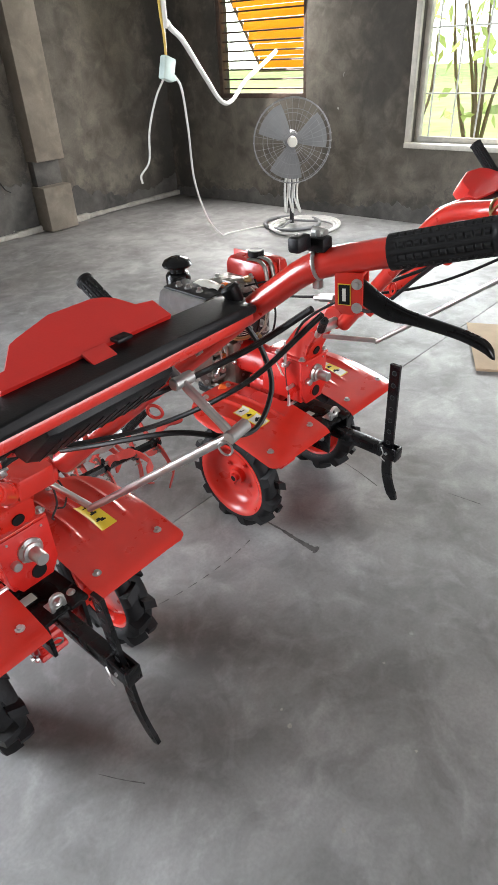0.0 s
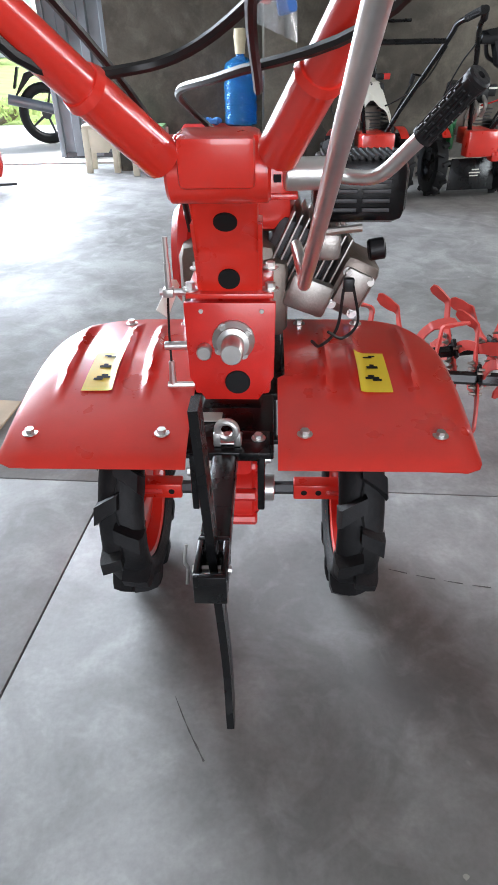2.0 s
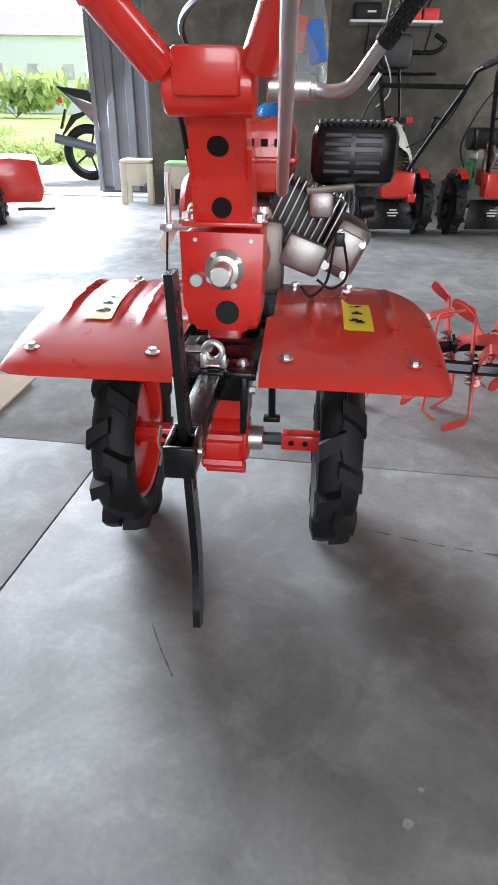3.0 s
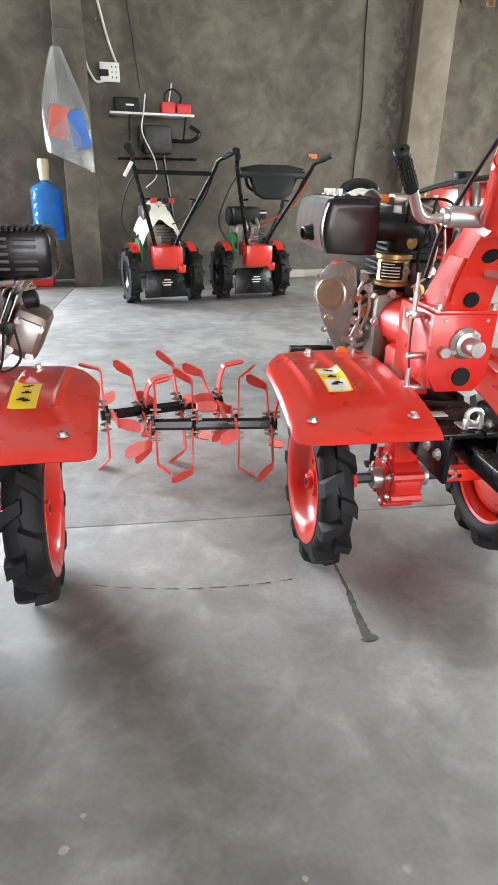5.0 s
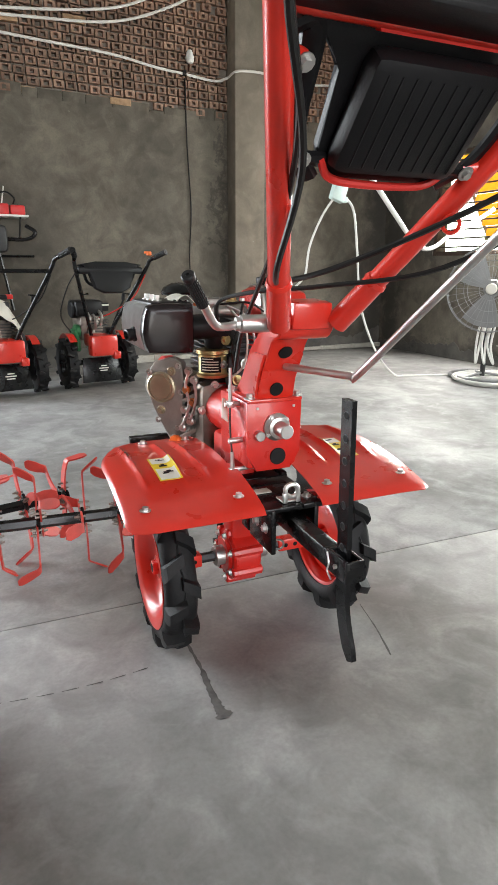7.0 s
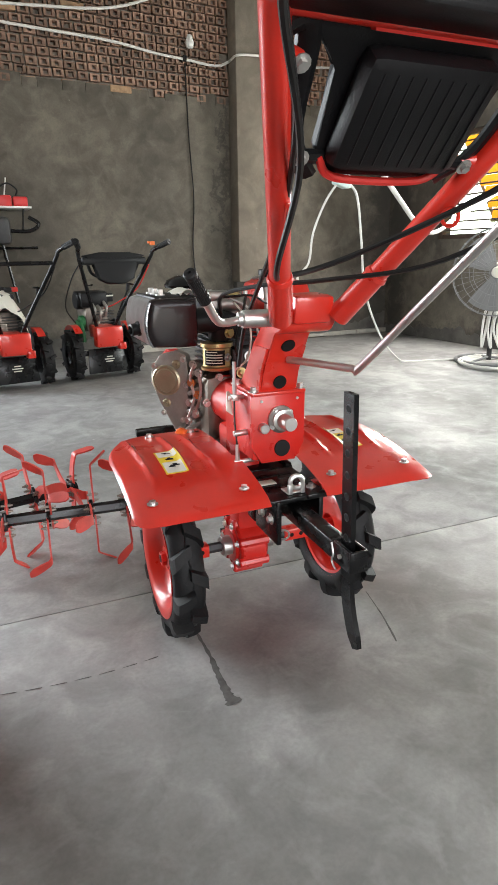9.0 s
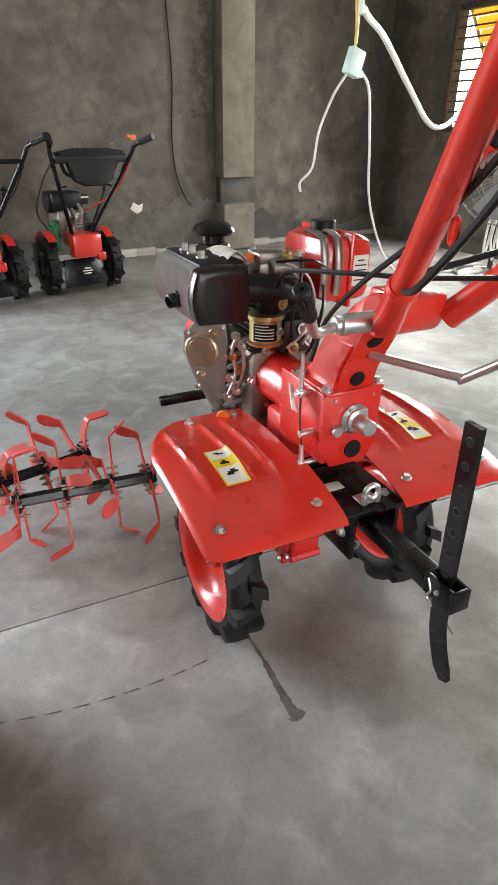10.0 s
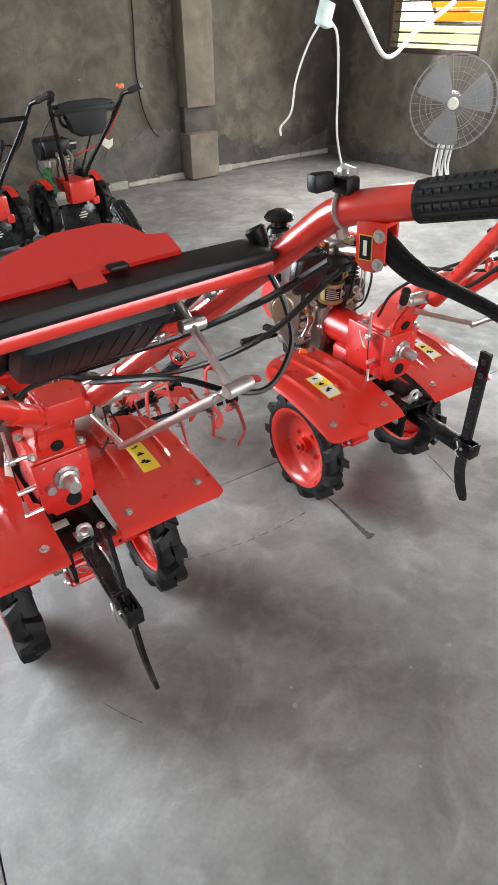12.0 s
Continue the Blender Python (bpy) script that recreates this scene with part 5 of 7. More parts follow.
def diesel(parent):
    """Single-cylinder diesel engine with silver air filter, alloy crankcase and red tank."""
    eng = new("engine")
    eng.parent = parent
    eng.empty_display_size = 0.05
    tagged(eng, "single-cylinder diesel engine, alloy and black, with a red tank")
    bm = B()
    box(bm, (0.03, 0.33, 0.575), (0.19, 0.26, 0.21), bevel=0.03)
    part("crankcase", bm, CASE, eng, "bronze-grey cast crankcase")
    bm = B()
    box(bm, (0.02, 0.31, 0.47), (0.22, 0.27, 0.04), bevel=0.01)
    part("sump", bm, CASE, eng)
    # side cover: a flat casting with a large round plate, turned half towards the back
    face = Matrix.Translation((-0.126, 0.352, 0.638)) @ Matrix.Rotation(radians(-42), 4, "Z") @ Matrix.Rotation(radians(90), 4, "X")
    out = (face.to_3x3() @ Vector((0, 0, 1))).normalized()
    bm = B()
    prism(bm, [(-0.064, 0.005), (-0.056, 0.05), (-0.028, 0.088), (0.03, 0.104), (0.062, 0.09), (0.07, 0.03), (0.062, -0.05), (0.056, -0.11), (0.045, -0.165), (0.02, -0.16), (-0.03, -0.06)], 0.034, face, 0.007)
    cov = part("side_cover", bm, COVER, eng, "smooth pale grey cast side cover")
    bm = B()
    c0 = face @ Vector((-0.006, 0.012, 0.017))
    lathe(bm, [(0, 0), (0.047, 0), (0.047, 0.004), (0.042, 0.007), (0.041, 0.005), (0.037, 0.005), (0.034, 0.009), (0, 0.0095)], Matrix.Translation(c0) @ basis(out), 30)
    part("round_plate", bm, GOLD_GREY, cov, "round pale gold plate")
    for u, v in ((0.03, 0.062), (-0.008, -0.058)):
        bm = B()
        c1 = face @ Vector((u, v, 0.016))
        cyl(bm, c1, c1 + out * 0.006, 0.0135, seg=16, edge=0.002)
        bolt(bm, c1 + out * 0.006, out, 0.0065, 0.006)
        part("plate_ear", bm, GOLD_GREY, cov)
    for u, v in ((0.052, 0.078), (0.058, 0.0), (0.044, -0.11), (0.032, -0.14), (-0.045, 0.055), (-0.02, -0.09)):
        bolt_part(cov, face @ Vector((u, v, 0.017)), out, 0.0055, 0.007)
    # bright ribs and nuts between the cover and the bell housing
    for j in range(7):
        bm = B()
        q = face @ Vector((0.088 + 0.003 * j, -0.12 + 0.028 * j, 0.012))
        box(bm, q, (0.07, 0.013, 0.04), face.to_3x3().to_4x4() @ Matrix.Rotation(radians(28), 4, "Z"), 0.004)
        part("case_rib", bm, ALLOY if j % 2 else COVER, cov, "bright cast rib")
    rnd = random.Random(6)
    for u, v in ((0.075, -0.1), (0.1, -0.078), (0.082, -0.045), (0.108, -0.02), (0.09, 0.015), (0.115, 0.045), (0.098, 0.07)):
        bm = B()
        q = face @ Vector((u, v, 0.036))
        cyl(bm, q, q + out * 0.01, 0.011, seg=14, edge=0.002)
        bolt(bm, q + out * 0.01, out, 0.0075, 0.008)
        part("fuel_nut", bm, COPPER if rnd.random() < 0.4 else CHROME, cov, "bright or copper pipe nut")
    for k, pts in enumerate((((0.078, -0.09), (0.1, -0.03), (0.09, 0.03), (0.105, 0.075)), ((0.104, -0.07), (0.122, -0.01), (0.118, 0.04)))):
        bm = B()
        tube(bm, [face @ Vector((u, v, 0.052)) for u, v in pts], 0.0042, 7, 6)
        part("fuel_pipe", bm, CHROME, cov, "thin bright fuel pipe")
    # cylinder with fins and head
    bm = B()
    box(bm, (0.04, 0.3, 0.76), (0.11, 0.14, 0.17), bevel=0.012)
    cy = part("cylinder", bm, DARK_STEEL, eng, "dark finned cylinder")
    for j in range(8):
        bm = B()
        box(bm, (0.04, 0.3, 0.695 + j * 0.015), (0.15, 0.18, 0.005), bevel=0.001)
        part("fin", bm, DARK_STEEL, cy)
    bm = B()
    box(bm, (0.02, 0.28, 0.872), (0.13, 0.15, 0.05), bevel=0.014)
    box(bm, (-0.01, 0.235, 0.9), (0.07, 0.06, 0.03), bevel=0.01)
    cyl(bm, (-0.02, 0.2, 0.88), (0.06, 0.2, 0.88), 0.02, seg=16, edge=0.004)
    head = part("cylinder_head", bm, ALLOY, eng, "alloy rocker cover with bolts")
    for j, (x, y) in enumerate(((-0.03, 0.22), (0.02, 0.21), (0.07, 0.22), (0.0, 0.33))):
        bolt_part(head, (x, y, 0.898), (0, 0, 1), 0.0075, 0.011, CHROME if j else BRASS)
    bm = B()
    lathe(bm, [(0, 0), (0.017, 0), (0.017, 0.006), (0.012, 0.01), (0.012, 0.017), (0, 0.018)], Matrix.Translation((0.03, 0.2, 0.9)), 14)
    part("filler_cap", bm, BRASS, head, "pale yellow cap")
    bm = B()
    box(bm, (-0.06, 0.232, 0.902), (0.022, 0.02, 0.02), bevel=0.004)
    part("orange_cap", bm, ORANGE, head, "small orange cap")
    # fuel filter with its dark label
    fc = Vector((-0.03, 0.195, 0))
    bm = B()
    lathe(bm, [(0, 0.697), (0.03, 0.697), (0.044, 0.701), (0.046, 0.708), (0.04, 0.712), (0.04, 0.762), (0.046, 0.766), (0.046, 0.776), (0.03, 0.78), (0, 0.78)], Matrix.Translation(fc), 28)
    pump = part("fuel_filter", bm, BRASS, eng, "gold-coloured fuel filter")

    def wrap(a0, a1, z0, z1, r):
        return lambda u, v: fc + Vector((r * math.sin(a0 + (a1 - a0) * u), -r * math.cos(a0 + (a1 - a0) * u), z0 + (z1 - z0) * v))

    bm = B()
    sheet(bm, wrap(-1.25, 0.25, 0.716, 0.758, 0.0412), 14, 2, 0.0006)
    lab = part("filter_label", bm, INK, pump, "dark printed label")
    for k in range(5):
        bm = B()
        sheet(bm, wrap(-1.1, 0.05 if k else -0.3, 0.752 - k * 0.0075, 0.7545 - k * 0.0075, 0.0422), 8, 1, 0.0004)
        part("label_line", bm, STICKER, lab)
    bolt_part(pump, fc + Vector((0.018, -0.037, 0.737)), (0.45, -0.9, 0), 0.007, 0.008)
    # black rubber intake elbow between filter and head
    bm = B()
    tube(bm, [(-0.11, 0.2, 0.835), (-0.06, 0.185, 0.84), (-0.01, 0.185, 0.83), (0.03, 0.21, 0.815), (0.045, 0.25, 0.81)], 0.034, 14, 6)
    cyl(bm, (-0.02, 0.19, 0.83), (-0.024, 0.19, 0.778), 0.036, 0.03, 18, 0.006)
    pipe = part("intake_pipe", bm, PLASTIC, eng, "black rubber intake elbow")
    bolt_part(pipe, (-0.005, 0.158, 0.805), (0.2, -1, 0), 0.009, 0.008, BRASS)
    # air filter: pleated silver shell, dark end cover, black top
    def section(k):
        pts = [(-0.064, -0.056), (0.04, -0.06), (0.056, -0.045), (0.056, 0.052), (0.042, 0.062), (-0.05, 0.062), (-0.07, 0.045), (-0.079, 0.0), (-0.074, -0.034)]
        return smooth_line([(x * k, y * k, 0) for x, y in pts + pts[:1]], 3)[:-1]

    rings = []
    bm = B()
    n = 56
    for j in range(n + 1):
        y = 0.172 + 0.235 * j / n
        k = 1.0 if j % 2 else 0.945
        if j in (0, n):
            k = 0.9
        rings.append([bm.verts.new((-0.16 + p.x * k, y, 0.838 + p.y * k)) for p in section(1.0)])
    for a, b in zip(rings, rings[1:]):
        for q in range(len(a)):
            bm.faces.new((a[q], a[(q + 1) % len(a)], b[(q + 1) % len(a)], b[q]))
    bm.faces.new(rings[0])
    bm.faces.new(rings[-1][::-1])
    fil = part("air_filter", bm, RIBBED, eng, "pleated bright metal air filter", sharp=12)
    bm = B()
    box(bm, (-0.15, 0.292, 0.9005), (0.11, 0.228, 0.012), bevel=0.004)
    part("top_cover", bm, PLASTIC, fil, "black top cover")
    bm = B()
    rows = []
    for y, k in ((0.176, 1.04), (0.158, 1.06), (0.147, 1.03), (0.143, 0.96), (0.1415, 0.7)):
        rows.append([bm.verts.new((-0.156 + p.x * k * 0.97, y, 0.838 + p.y * k)) for p in section(1.0)])
    for a, b in zip(rows, rows[1:]):
        for q in range(len(a)):
            bm.faces.new((a[q], a[(q + 1) % len(a)], b[(q + 1) % len(a)], b[q]))
    bm.faces.new(rows[0])
    bm.faces.new(rows[-1][::-1])
    part("end_cover", bm, SMOKED, fil, "glossy dark plastic end cover")
    bm = B()
    lathe(bm, [(0, 0), (0.02, 0), (0.02, 0.01), (0.0165, 0.013), (0.0165, 0.03), (0.012, 0.032), (0.01, 0.02), (0, 0.02)], Matrix.Translation((-0.232, 0.24, 0.822)) @ basis((-1, -0.25, -0.1)), 18)
    part("knob", bm, PLASTIC, fil)
    for y in (0.25, 0.31, 0.36):
        bolt_part(fil, (-0.17, y, 0.9065), (0, 0, 1), 0.008, 0.012)
    bm = B()

    def crumple(u, v):
        return (-0.128 + 0.05 * u, 0.2 + 0.13 * v, 0.908 + 0.012 * math.sin(3.1 * u) + 0.005 * math.sin(9 * v + 4 * u))

    sheet(bm, crumple, 8, 10, 0.002)
    part("gasket", bm, STICKER, fil, "pale crumpled paper wrap")
    bm = B()
    lathe(bm, [(0, -0.07), (0.05, -0.07), (0.05, -0.01), (0.043, 0.0), (0.032, 0.003), (0.032, 0.022), (0.056, 0.026), (0.06, 0.034), (0.05, 0.05), (0.024, 0.062), (0, 0.065)], Matrix.Translation((-0.022, 0.535, 0.885)), 28)
    part("exhaust_cap", bm, BLACK, eng, "black mushroom-shaped air inlet cap")
    # tank: two pressed halves with a seam, straps, cap and label
    bm = B()
    box(bm, (0.205, 0.31, 0.855), (0.15, 0.23, 0.165), bevel=0.035)
    tank = part("fuel_tank", bm, RED, eng, "red steel fuel tank")
    bm = B()
    box(bm, (0.205, 0.31, 0.855), (0.012, 0.246, 0.181), bevel=0.005)
    part("tank_seam", bm, RED, tank)
    bm = B()
    lathe(bm, [(0, 0), (0.026, 0), (0.026, 0.012), (0.032, 0.014), (0.032, 0.034), (0.028, 0.037), (0, 0.036)], Matrix.Translation((0.175, 0.285, 0.932)), 20)
    part("tank_cap", bm, PLASTIC, tank, "black ribbed tank cap")
    bm = B()
    box(bm, (0.235, 0.1935, 0.855), (0.045, 0.002, 0.075))
    tl = part("tank_label", bm, STICKER, tank, "pale printed label")
    for k in range(5):
        bm = B()
        box(bm, (0.235, 0.192, 0.88 - k * 0.012), (0.034 if k else 0.02, 0.001, 0.003))
        part("label_line", bm, INK, tl)
    for x in (0.125, 0.165):
        bm = B()
        tube(bm, [(x, 0.19, 0.8), (x, 0.185, 0.87), (x, 0.2, 0.932), (x, 0.235, 0.947), (x, 0.28, 0.944)], 0.011, 8, 5, flat=0.45)
        part("strap", bm, ALLOY, tank, "bare metal tank strap")
    bm = B()
    cyl(bm, (0.07, 0.4, 0.68), (0.17, 0.4, 0.68), 0.14, seg=30, edge=0.02)
    part("fan_shroud", bm, RED_PLASTIC, eng, "red fan shroud")
    bm = B()
    cyl(bm, (-0.13, 0.43, 0.64), (-0.06, 0.43, 0.64), 0.09, seg=30, edge=0.02)
    part("starter_shroud", bm, RED_PLASTIC, eng)
    bm = B()
    lathe(bm, [(0, 0), (0.011, 0), (0.011, 0.008), (0.018, 0.01), (0.018, 0.026), (0.014, 0.03), (0, 0.03)], Matrix.Translation((-0.132, 0.208, 0.516)) @ basis((-0.7, -0.7, 0.25)), 8)
    part("oil_plug", bm, ORANGE, eng, "orange oil plug")
    for pts, r, stuff in (
        (((0.06, 0.19, 0.9), (0.03, 0.14, 0.86), (0.0, 0.12, 0.78), (0.02, 0.15, 0.72)), 0.004, CABLE),
        (((0.12, 0.18, 0.83), (0.07, 0.1, 0.8), (0.04, 0.09, 0.72), (0.05, 0.15, 0.66)), 0.004, CABLE),
        (((-0.02, 0.17, 0.9), (0.05, 0.13, 0.905), (0.11, 0.16, 0.88)), 0.0035, CABLE),
        (((0.02, 0.18, 0.885), (0.045, 0.13, 0.83), (0.04, 0.13, 0.74), (0.0, 0.14, 0.7)), 0.003, STICKER),
        (((0.0, 0.18, 0.9), (0.06, 0.15, 0.86), (0.075, 0.14, 0.77), (0.05, 0.15, 0.7)), 0.0035, CHROME),
    ):
        bm = B()
        tube(bm, pts, r, 6, 6)
        part("fuel_line", bm, stuff, eng)
    for x, z in ((0.03, 0.69), (0.075, 0.705), (0.055, 0.735)):
        bolt_part(eng, (x, 0.16, z), (0, -1, 0.2), 0.009, 0.012, BRASS if x < 0.05 else CHROME)
    bm = B()
    box(bm, (0.06, 0.185, 0.715), (0.11, 0.04, 0.09), bevel=0.014)
    part("injection_pump", bm, DARK_STEEL, eng, "dark injection pump")
    return eng


def petrol(parent):
    """Slanted-cylinder petrol engine with red tank, black muffler guard and alloy crankcase."""
    eng = new("engine")
    eng.parent = parent
    eng.empty_display_size = 0.05
    tagged(eng, "petrol engine with a red tank and black muffler guard")
    bm = B()
    box(bm, (-0.02, 0.3, 0.56), (0.2, 0.26, 0.2), bevel=0.03)
    box(bm, (0.05, 0.18, 0.55), (0.1, 0.05, 0.16), bevel=0.02)
    part("crankcase", bm, CASE, eng, "grey cast alloy crankcase")
    tl = Matrix.Translation((0.12, 0.27, 0.62)) @ Matrix.Rotation(radians(25), 4, "Y")
    bm = B()
    box(bm, (0, 0, 0), (0.14, 0.14, 0.13), tl, 0.012)
    cy = part("cylinder", bm, DARK_STEEL, eng, "finned alloy cylinder")
    for j in range(9):
        bm = B()
        box(bm, (0, 0, 0), (0.004, 0.19, 0.15), tl @ Matrix.Translation((-0.05 + j * 0.0155, 0, 0.01)), 0.001)
        part("fin", bm, ALLOY, cy)
    bm = B()
    box(bm, (0, 0, 0), (0.08, 0.15, 0.12), tl @ Matrix.Translation((0.12, -0.02, 0.0)), 0.02)
    vc = part("valve_cover", bm, CASE, eng, "cast valve cover")
    for u, v in ((-0.05, 0.04), (-0.05, -0.04), (0.03, 0.04), (0.03, -0.04)):
        bolt_part(vc, tl @ Vector((0.12 + v * 0.6, -0.096, u * 0.9)), tl.to_3x3() @ Vector((0, -1, 0)), 0.006, 0.007)
    bm = B()
    box(bm, (0, 0, 0), (0.055, 0.012, 0.075), tl @ Matrix.Translation((0.12, -0.098, 0.0)), 0.004)
    part("cover_rib", bm, ALLOY, vc)
    bm = B()
    box(bm, (0.14, 0.165, 0.56), (0.09, 0.03, 0.07), Matrix.Rotation(radians(20), 4, "Y"), 0.01)
    part("heat_shield", bm, ALLOY, eng, "bright pressed shield")
    bm = B()
    box(bm, (0.23, 0.23, 0.755), (0.17, 0.16, 0.115), bevel=0.025)
    muf = part("muffler_guard", bm, BLACK, eng, "black slotted muffler guard")
    for k in range(5):
        for c in (0.195, 0.255):
            bm = B()
            box(bm, (c, 0.1475, 0.725 + k * 0.016), (0.05, 0.004, 0.007), bevel=0.001)
            part("slot", bm, DARK_STEEL, muf, "grey louvre slot")
    bm = B()
    for k in range(12):
        box(bm, (0.16 + k * 0.0125, 0.2, 0.813), (0.005, 0.12, 0.006))
    part("rib", bm, PLASTIC, muf)
    bm = B()
    box(bm, (0.0, 0.33, 0.745), (0.22, 0.26, 0.15), bevel=0.03)
    box(bm, (0.0, 0.33, 0.74), (0.232, 0.272, 0.012), bevel=0.004)
    tank = part("fuel_tank", bm, RED, eng, "red steel fuel tank")
    bm = B()
    cyl(bm, (-0.03, 0.33, 0.815), (-0.03, 0.33, 0.845), 0.032, seg=18, edge=0.004)
    part("tank_cap", bm, PLASTIC, tank)
    bm = B()
    for j, w in enumerate((0.03, 0.018, 0.024)):
        box(bm, (0.02 + j * 0.028, 0.198, 0.772), (0.014, 0.003, 0.014))
    part("tank_mark", bm, INK, tank, "dark printed mark as plain squares")
    bm = B()
    cyl(bm, (-0.14, 0.32, 0.6), (-0.09, 0.32, 0.6), 0.11, seg=28, edge=0.02)
    part("recoil_cover", bm, RED_PLASTIC, eng, "red recoil starter cover")
    bm = B()
    cyl(bm, (0.14, 0.12, 0.69), (0.23, 0.12, 0.7), 0.007, seg=8)
    box(bm, (0.17, 0.14, 0.665), (0.05, 0.05, 0.05), bevel=0.01)
    part("carburettor", bm, ALLOY, eng)
    bm = B()
    cyl(bm, (0.245, 0.12, 0.66), (0.275, 0.12, 0.665), 0.02, seg=12, edge=0.003)
    part("air_knob", bm, PLASTIC, eng)
    bm = B()
    for pts in (((0.2, 0.08, 0.6), (0.19, 0.06, 0.53), (0.16, 0.05, 0.5), (0.14, 0.0, 0.53)), ((0.22, 0.1, 0.6), (0.23, 0.07, 0.54), (0.2, 0.04, 0.52), (0.17, 0.02, 0.54))):
        tube(bm, pts, 0.003, 6, 6)
    box(bm, (0.21, 0.09, 0.605), (0.02, 0.015, 0.025), bevel=0.003)
    part("wire", bm, CABLE, eng)
    return eng


def stand(parent, y=0.52):
    bm = B()
    box(bm, (-0.07, y - 0.05, 0.415), (0.28, 0.026, 0.026), bevel=0.004)
    box(bm, (-0.02, y - 0.1, 0.43), (0.03, 0.22, 0.02), Matrix.Rotation(radians(20), 4, "Z"), 0.003)
    box(bm, (0.06, y - 0.1, 0.42), (0.03, 0.24, 0.02), bevel=0.003)
    part("front_bumper", bm, BLACK, parent, "black steel front bumper bar")


def base_frame(parent):
    bm = B()
    box(bm, (0.0, 0.2, 0.435), (0.2, 0.42, 0.016), bevel=0.003)
    box(bm, (-0.09, 0.2, 0.43), (0.016, 0.42, 0.04), bevel=0.003)
    box(bm, (0.09, 0.2, 0.43), (0.016, 0.42, 0.04), bevel=0.003)
    cyl(bm, (0.06, 0.42, 0.44), (0.07, 0.44, 0.06), 0.011, seg=10)
    box(bm, (0.07, 0.44, 0.05), (0.05, 0.03, 0.016), bevel=0.003)
    part("engine_frame", bm, BLACK, parent, "black engine frame with a prop foot")


# where the parts of each machine sit against the plain layout: (x, y, z)
SETTLE = {
    "diesel": {
        "gearbox": (0.008, 0.044, 0.022), "neck": (0.008, 0.034, 0.028), "drive_case": (0, 0.05, 0.009), "fender": (0, -0.01, 0.009),
        "hitch_bracket": (0.012, -0.015, 0.008), "drawbar": (0.012, 0.01, 0.004), "depth_bar": (0.012, 0.015, 0.004), "handlebar": (0, 0, 0.016),
        "gear_lever": (0.012, 0.015, 0.027), "clutch_linkage": (0, 0.03, 0.016), "bracket_plate": (0, 0.01, 0.012), "engine": (0, 0, 0),
        "engine_frame": (0, -0.02, 0.02), "front_bumper": (0, -0.02, 0.024), "shift_rod": (0, 0, 0.02),
    },
    "petrol": {
        "gearbox": (-0.005, 0.047, -0.003), "neck": (-0.004, 0.041, 0.01), "drive_case": (0, -0.01, 0.009), "fender": (0, -0.01, -0.011),
        "hitch_bracket": (0, 0.0, -0.006), "drawbar": (-0.004, 0.01, 0.01), "depth_bar": (0, 0.02, -0.02), "handlebar": (0, 0.008, 0.022),
        "gear_lever": (0.0, 0.02, 0.008), "clutch_linkage": (-0.028, 0.03, 0.0), "bracket_plate": (0, 0.01, -0.008), "engine": (-0.006, -0.015, 0.022),
        "engine_frame": (0, 0, 0.0), "shift_rod": (0.008, -0.038, 0.033),
    },
}


def tiller(label, m, kind, hw, swing, drop, wheels, axle_y, roll):
    t = thing("tiller", label, "tiller", m, "pair of new tillers")
    radius = 0.217
    for x in wheels:
        hub = wheel(t, x, radius / WR)
        hub.location = (x, axle_y, radius)
    gearbox(t, 0.02)
    fender(t, -1, kind == "diesel")
    fender(t, 1, kind == "diesel")
    hitch(t, drop, -3.0 if kind == "petrol" else -1.2)
    base_frame(t)
    piv = handle(t, hw, swing, kind != "diesel", roll)
    levers_left(t)
    cables(piv, hw)
    if kind == "diesel":
        diesel(t)
        shifter(t, -1)
        stand(t, 0.6)
        dead_lever(piv)
        shift_rod(t, (0.108, -0.779, 1.1), (0.1, -0.333, 0.757), (0.123, -0.7, 1.215), (0.132, -0.557, 1.364), (0.02, -0.16, 0.757))
    else:
        petrol(t)
        shifter(t, 1)
        bm = B()
        tube(bm, [(0.262, -0.70, 1.2), (0.275, -0.72, 1.15), (0.272, -0.735, 1.09), (0.225, -0.74, 1.04), (0.165, -0.73, 1.05), (0.11, -0.66, 1.06), (0.06, -0.5, 1.0), (0.05, -0.35, 0.93)], 0.0048, 7, 7)
        part("control_cable", bm, CABLE, piv, "black control cable in a loose loop")
        shift_rod(t, (0.1085, -0.72, 1.068), (0.092, -0.266, 0.721), (0.104, -0.622, 1.136), (0.11, -0.408, 1.261), (0.087, -0.105, 0.722))
    for ob in t.children:
        ob.location = ob.location + Vector(SETTLE[kind].get(ob.name.split(".")[0], (0, 0, 0)))
    return t


def posed(x, y, yaw, nose):
    return pose(x, y, 0, 0, 0, yaw) @ Matrix.Translation((0, 0, WR)) @ pose(0, 0, 0, nose) @ Matrix.Translation((0, 0, -WR))


tiller("red walking tiller with a diesel engine and rubber tyres", posed(1.765, 1.285, -4.5, 0), "diesel", 0.315, 0.0, 0.0, (-0.232, 0.272), 0.05, 0.0)
tiller("red walking tiller with a petrol engine and rubber tyres", posed(0.61, 1.365, -2.4, -1.7), "petrol", 0.279, -3.0, -0.06, (-0.215, 0.227), -0.012, -2.7)


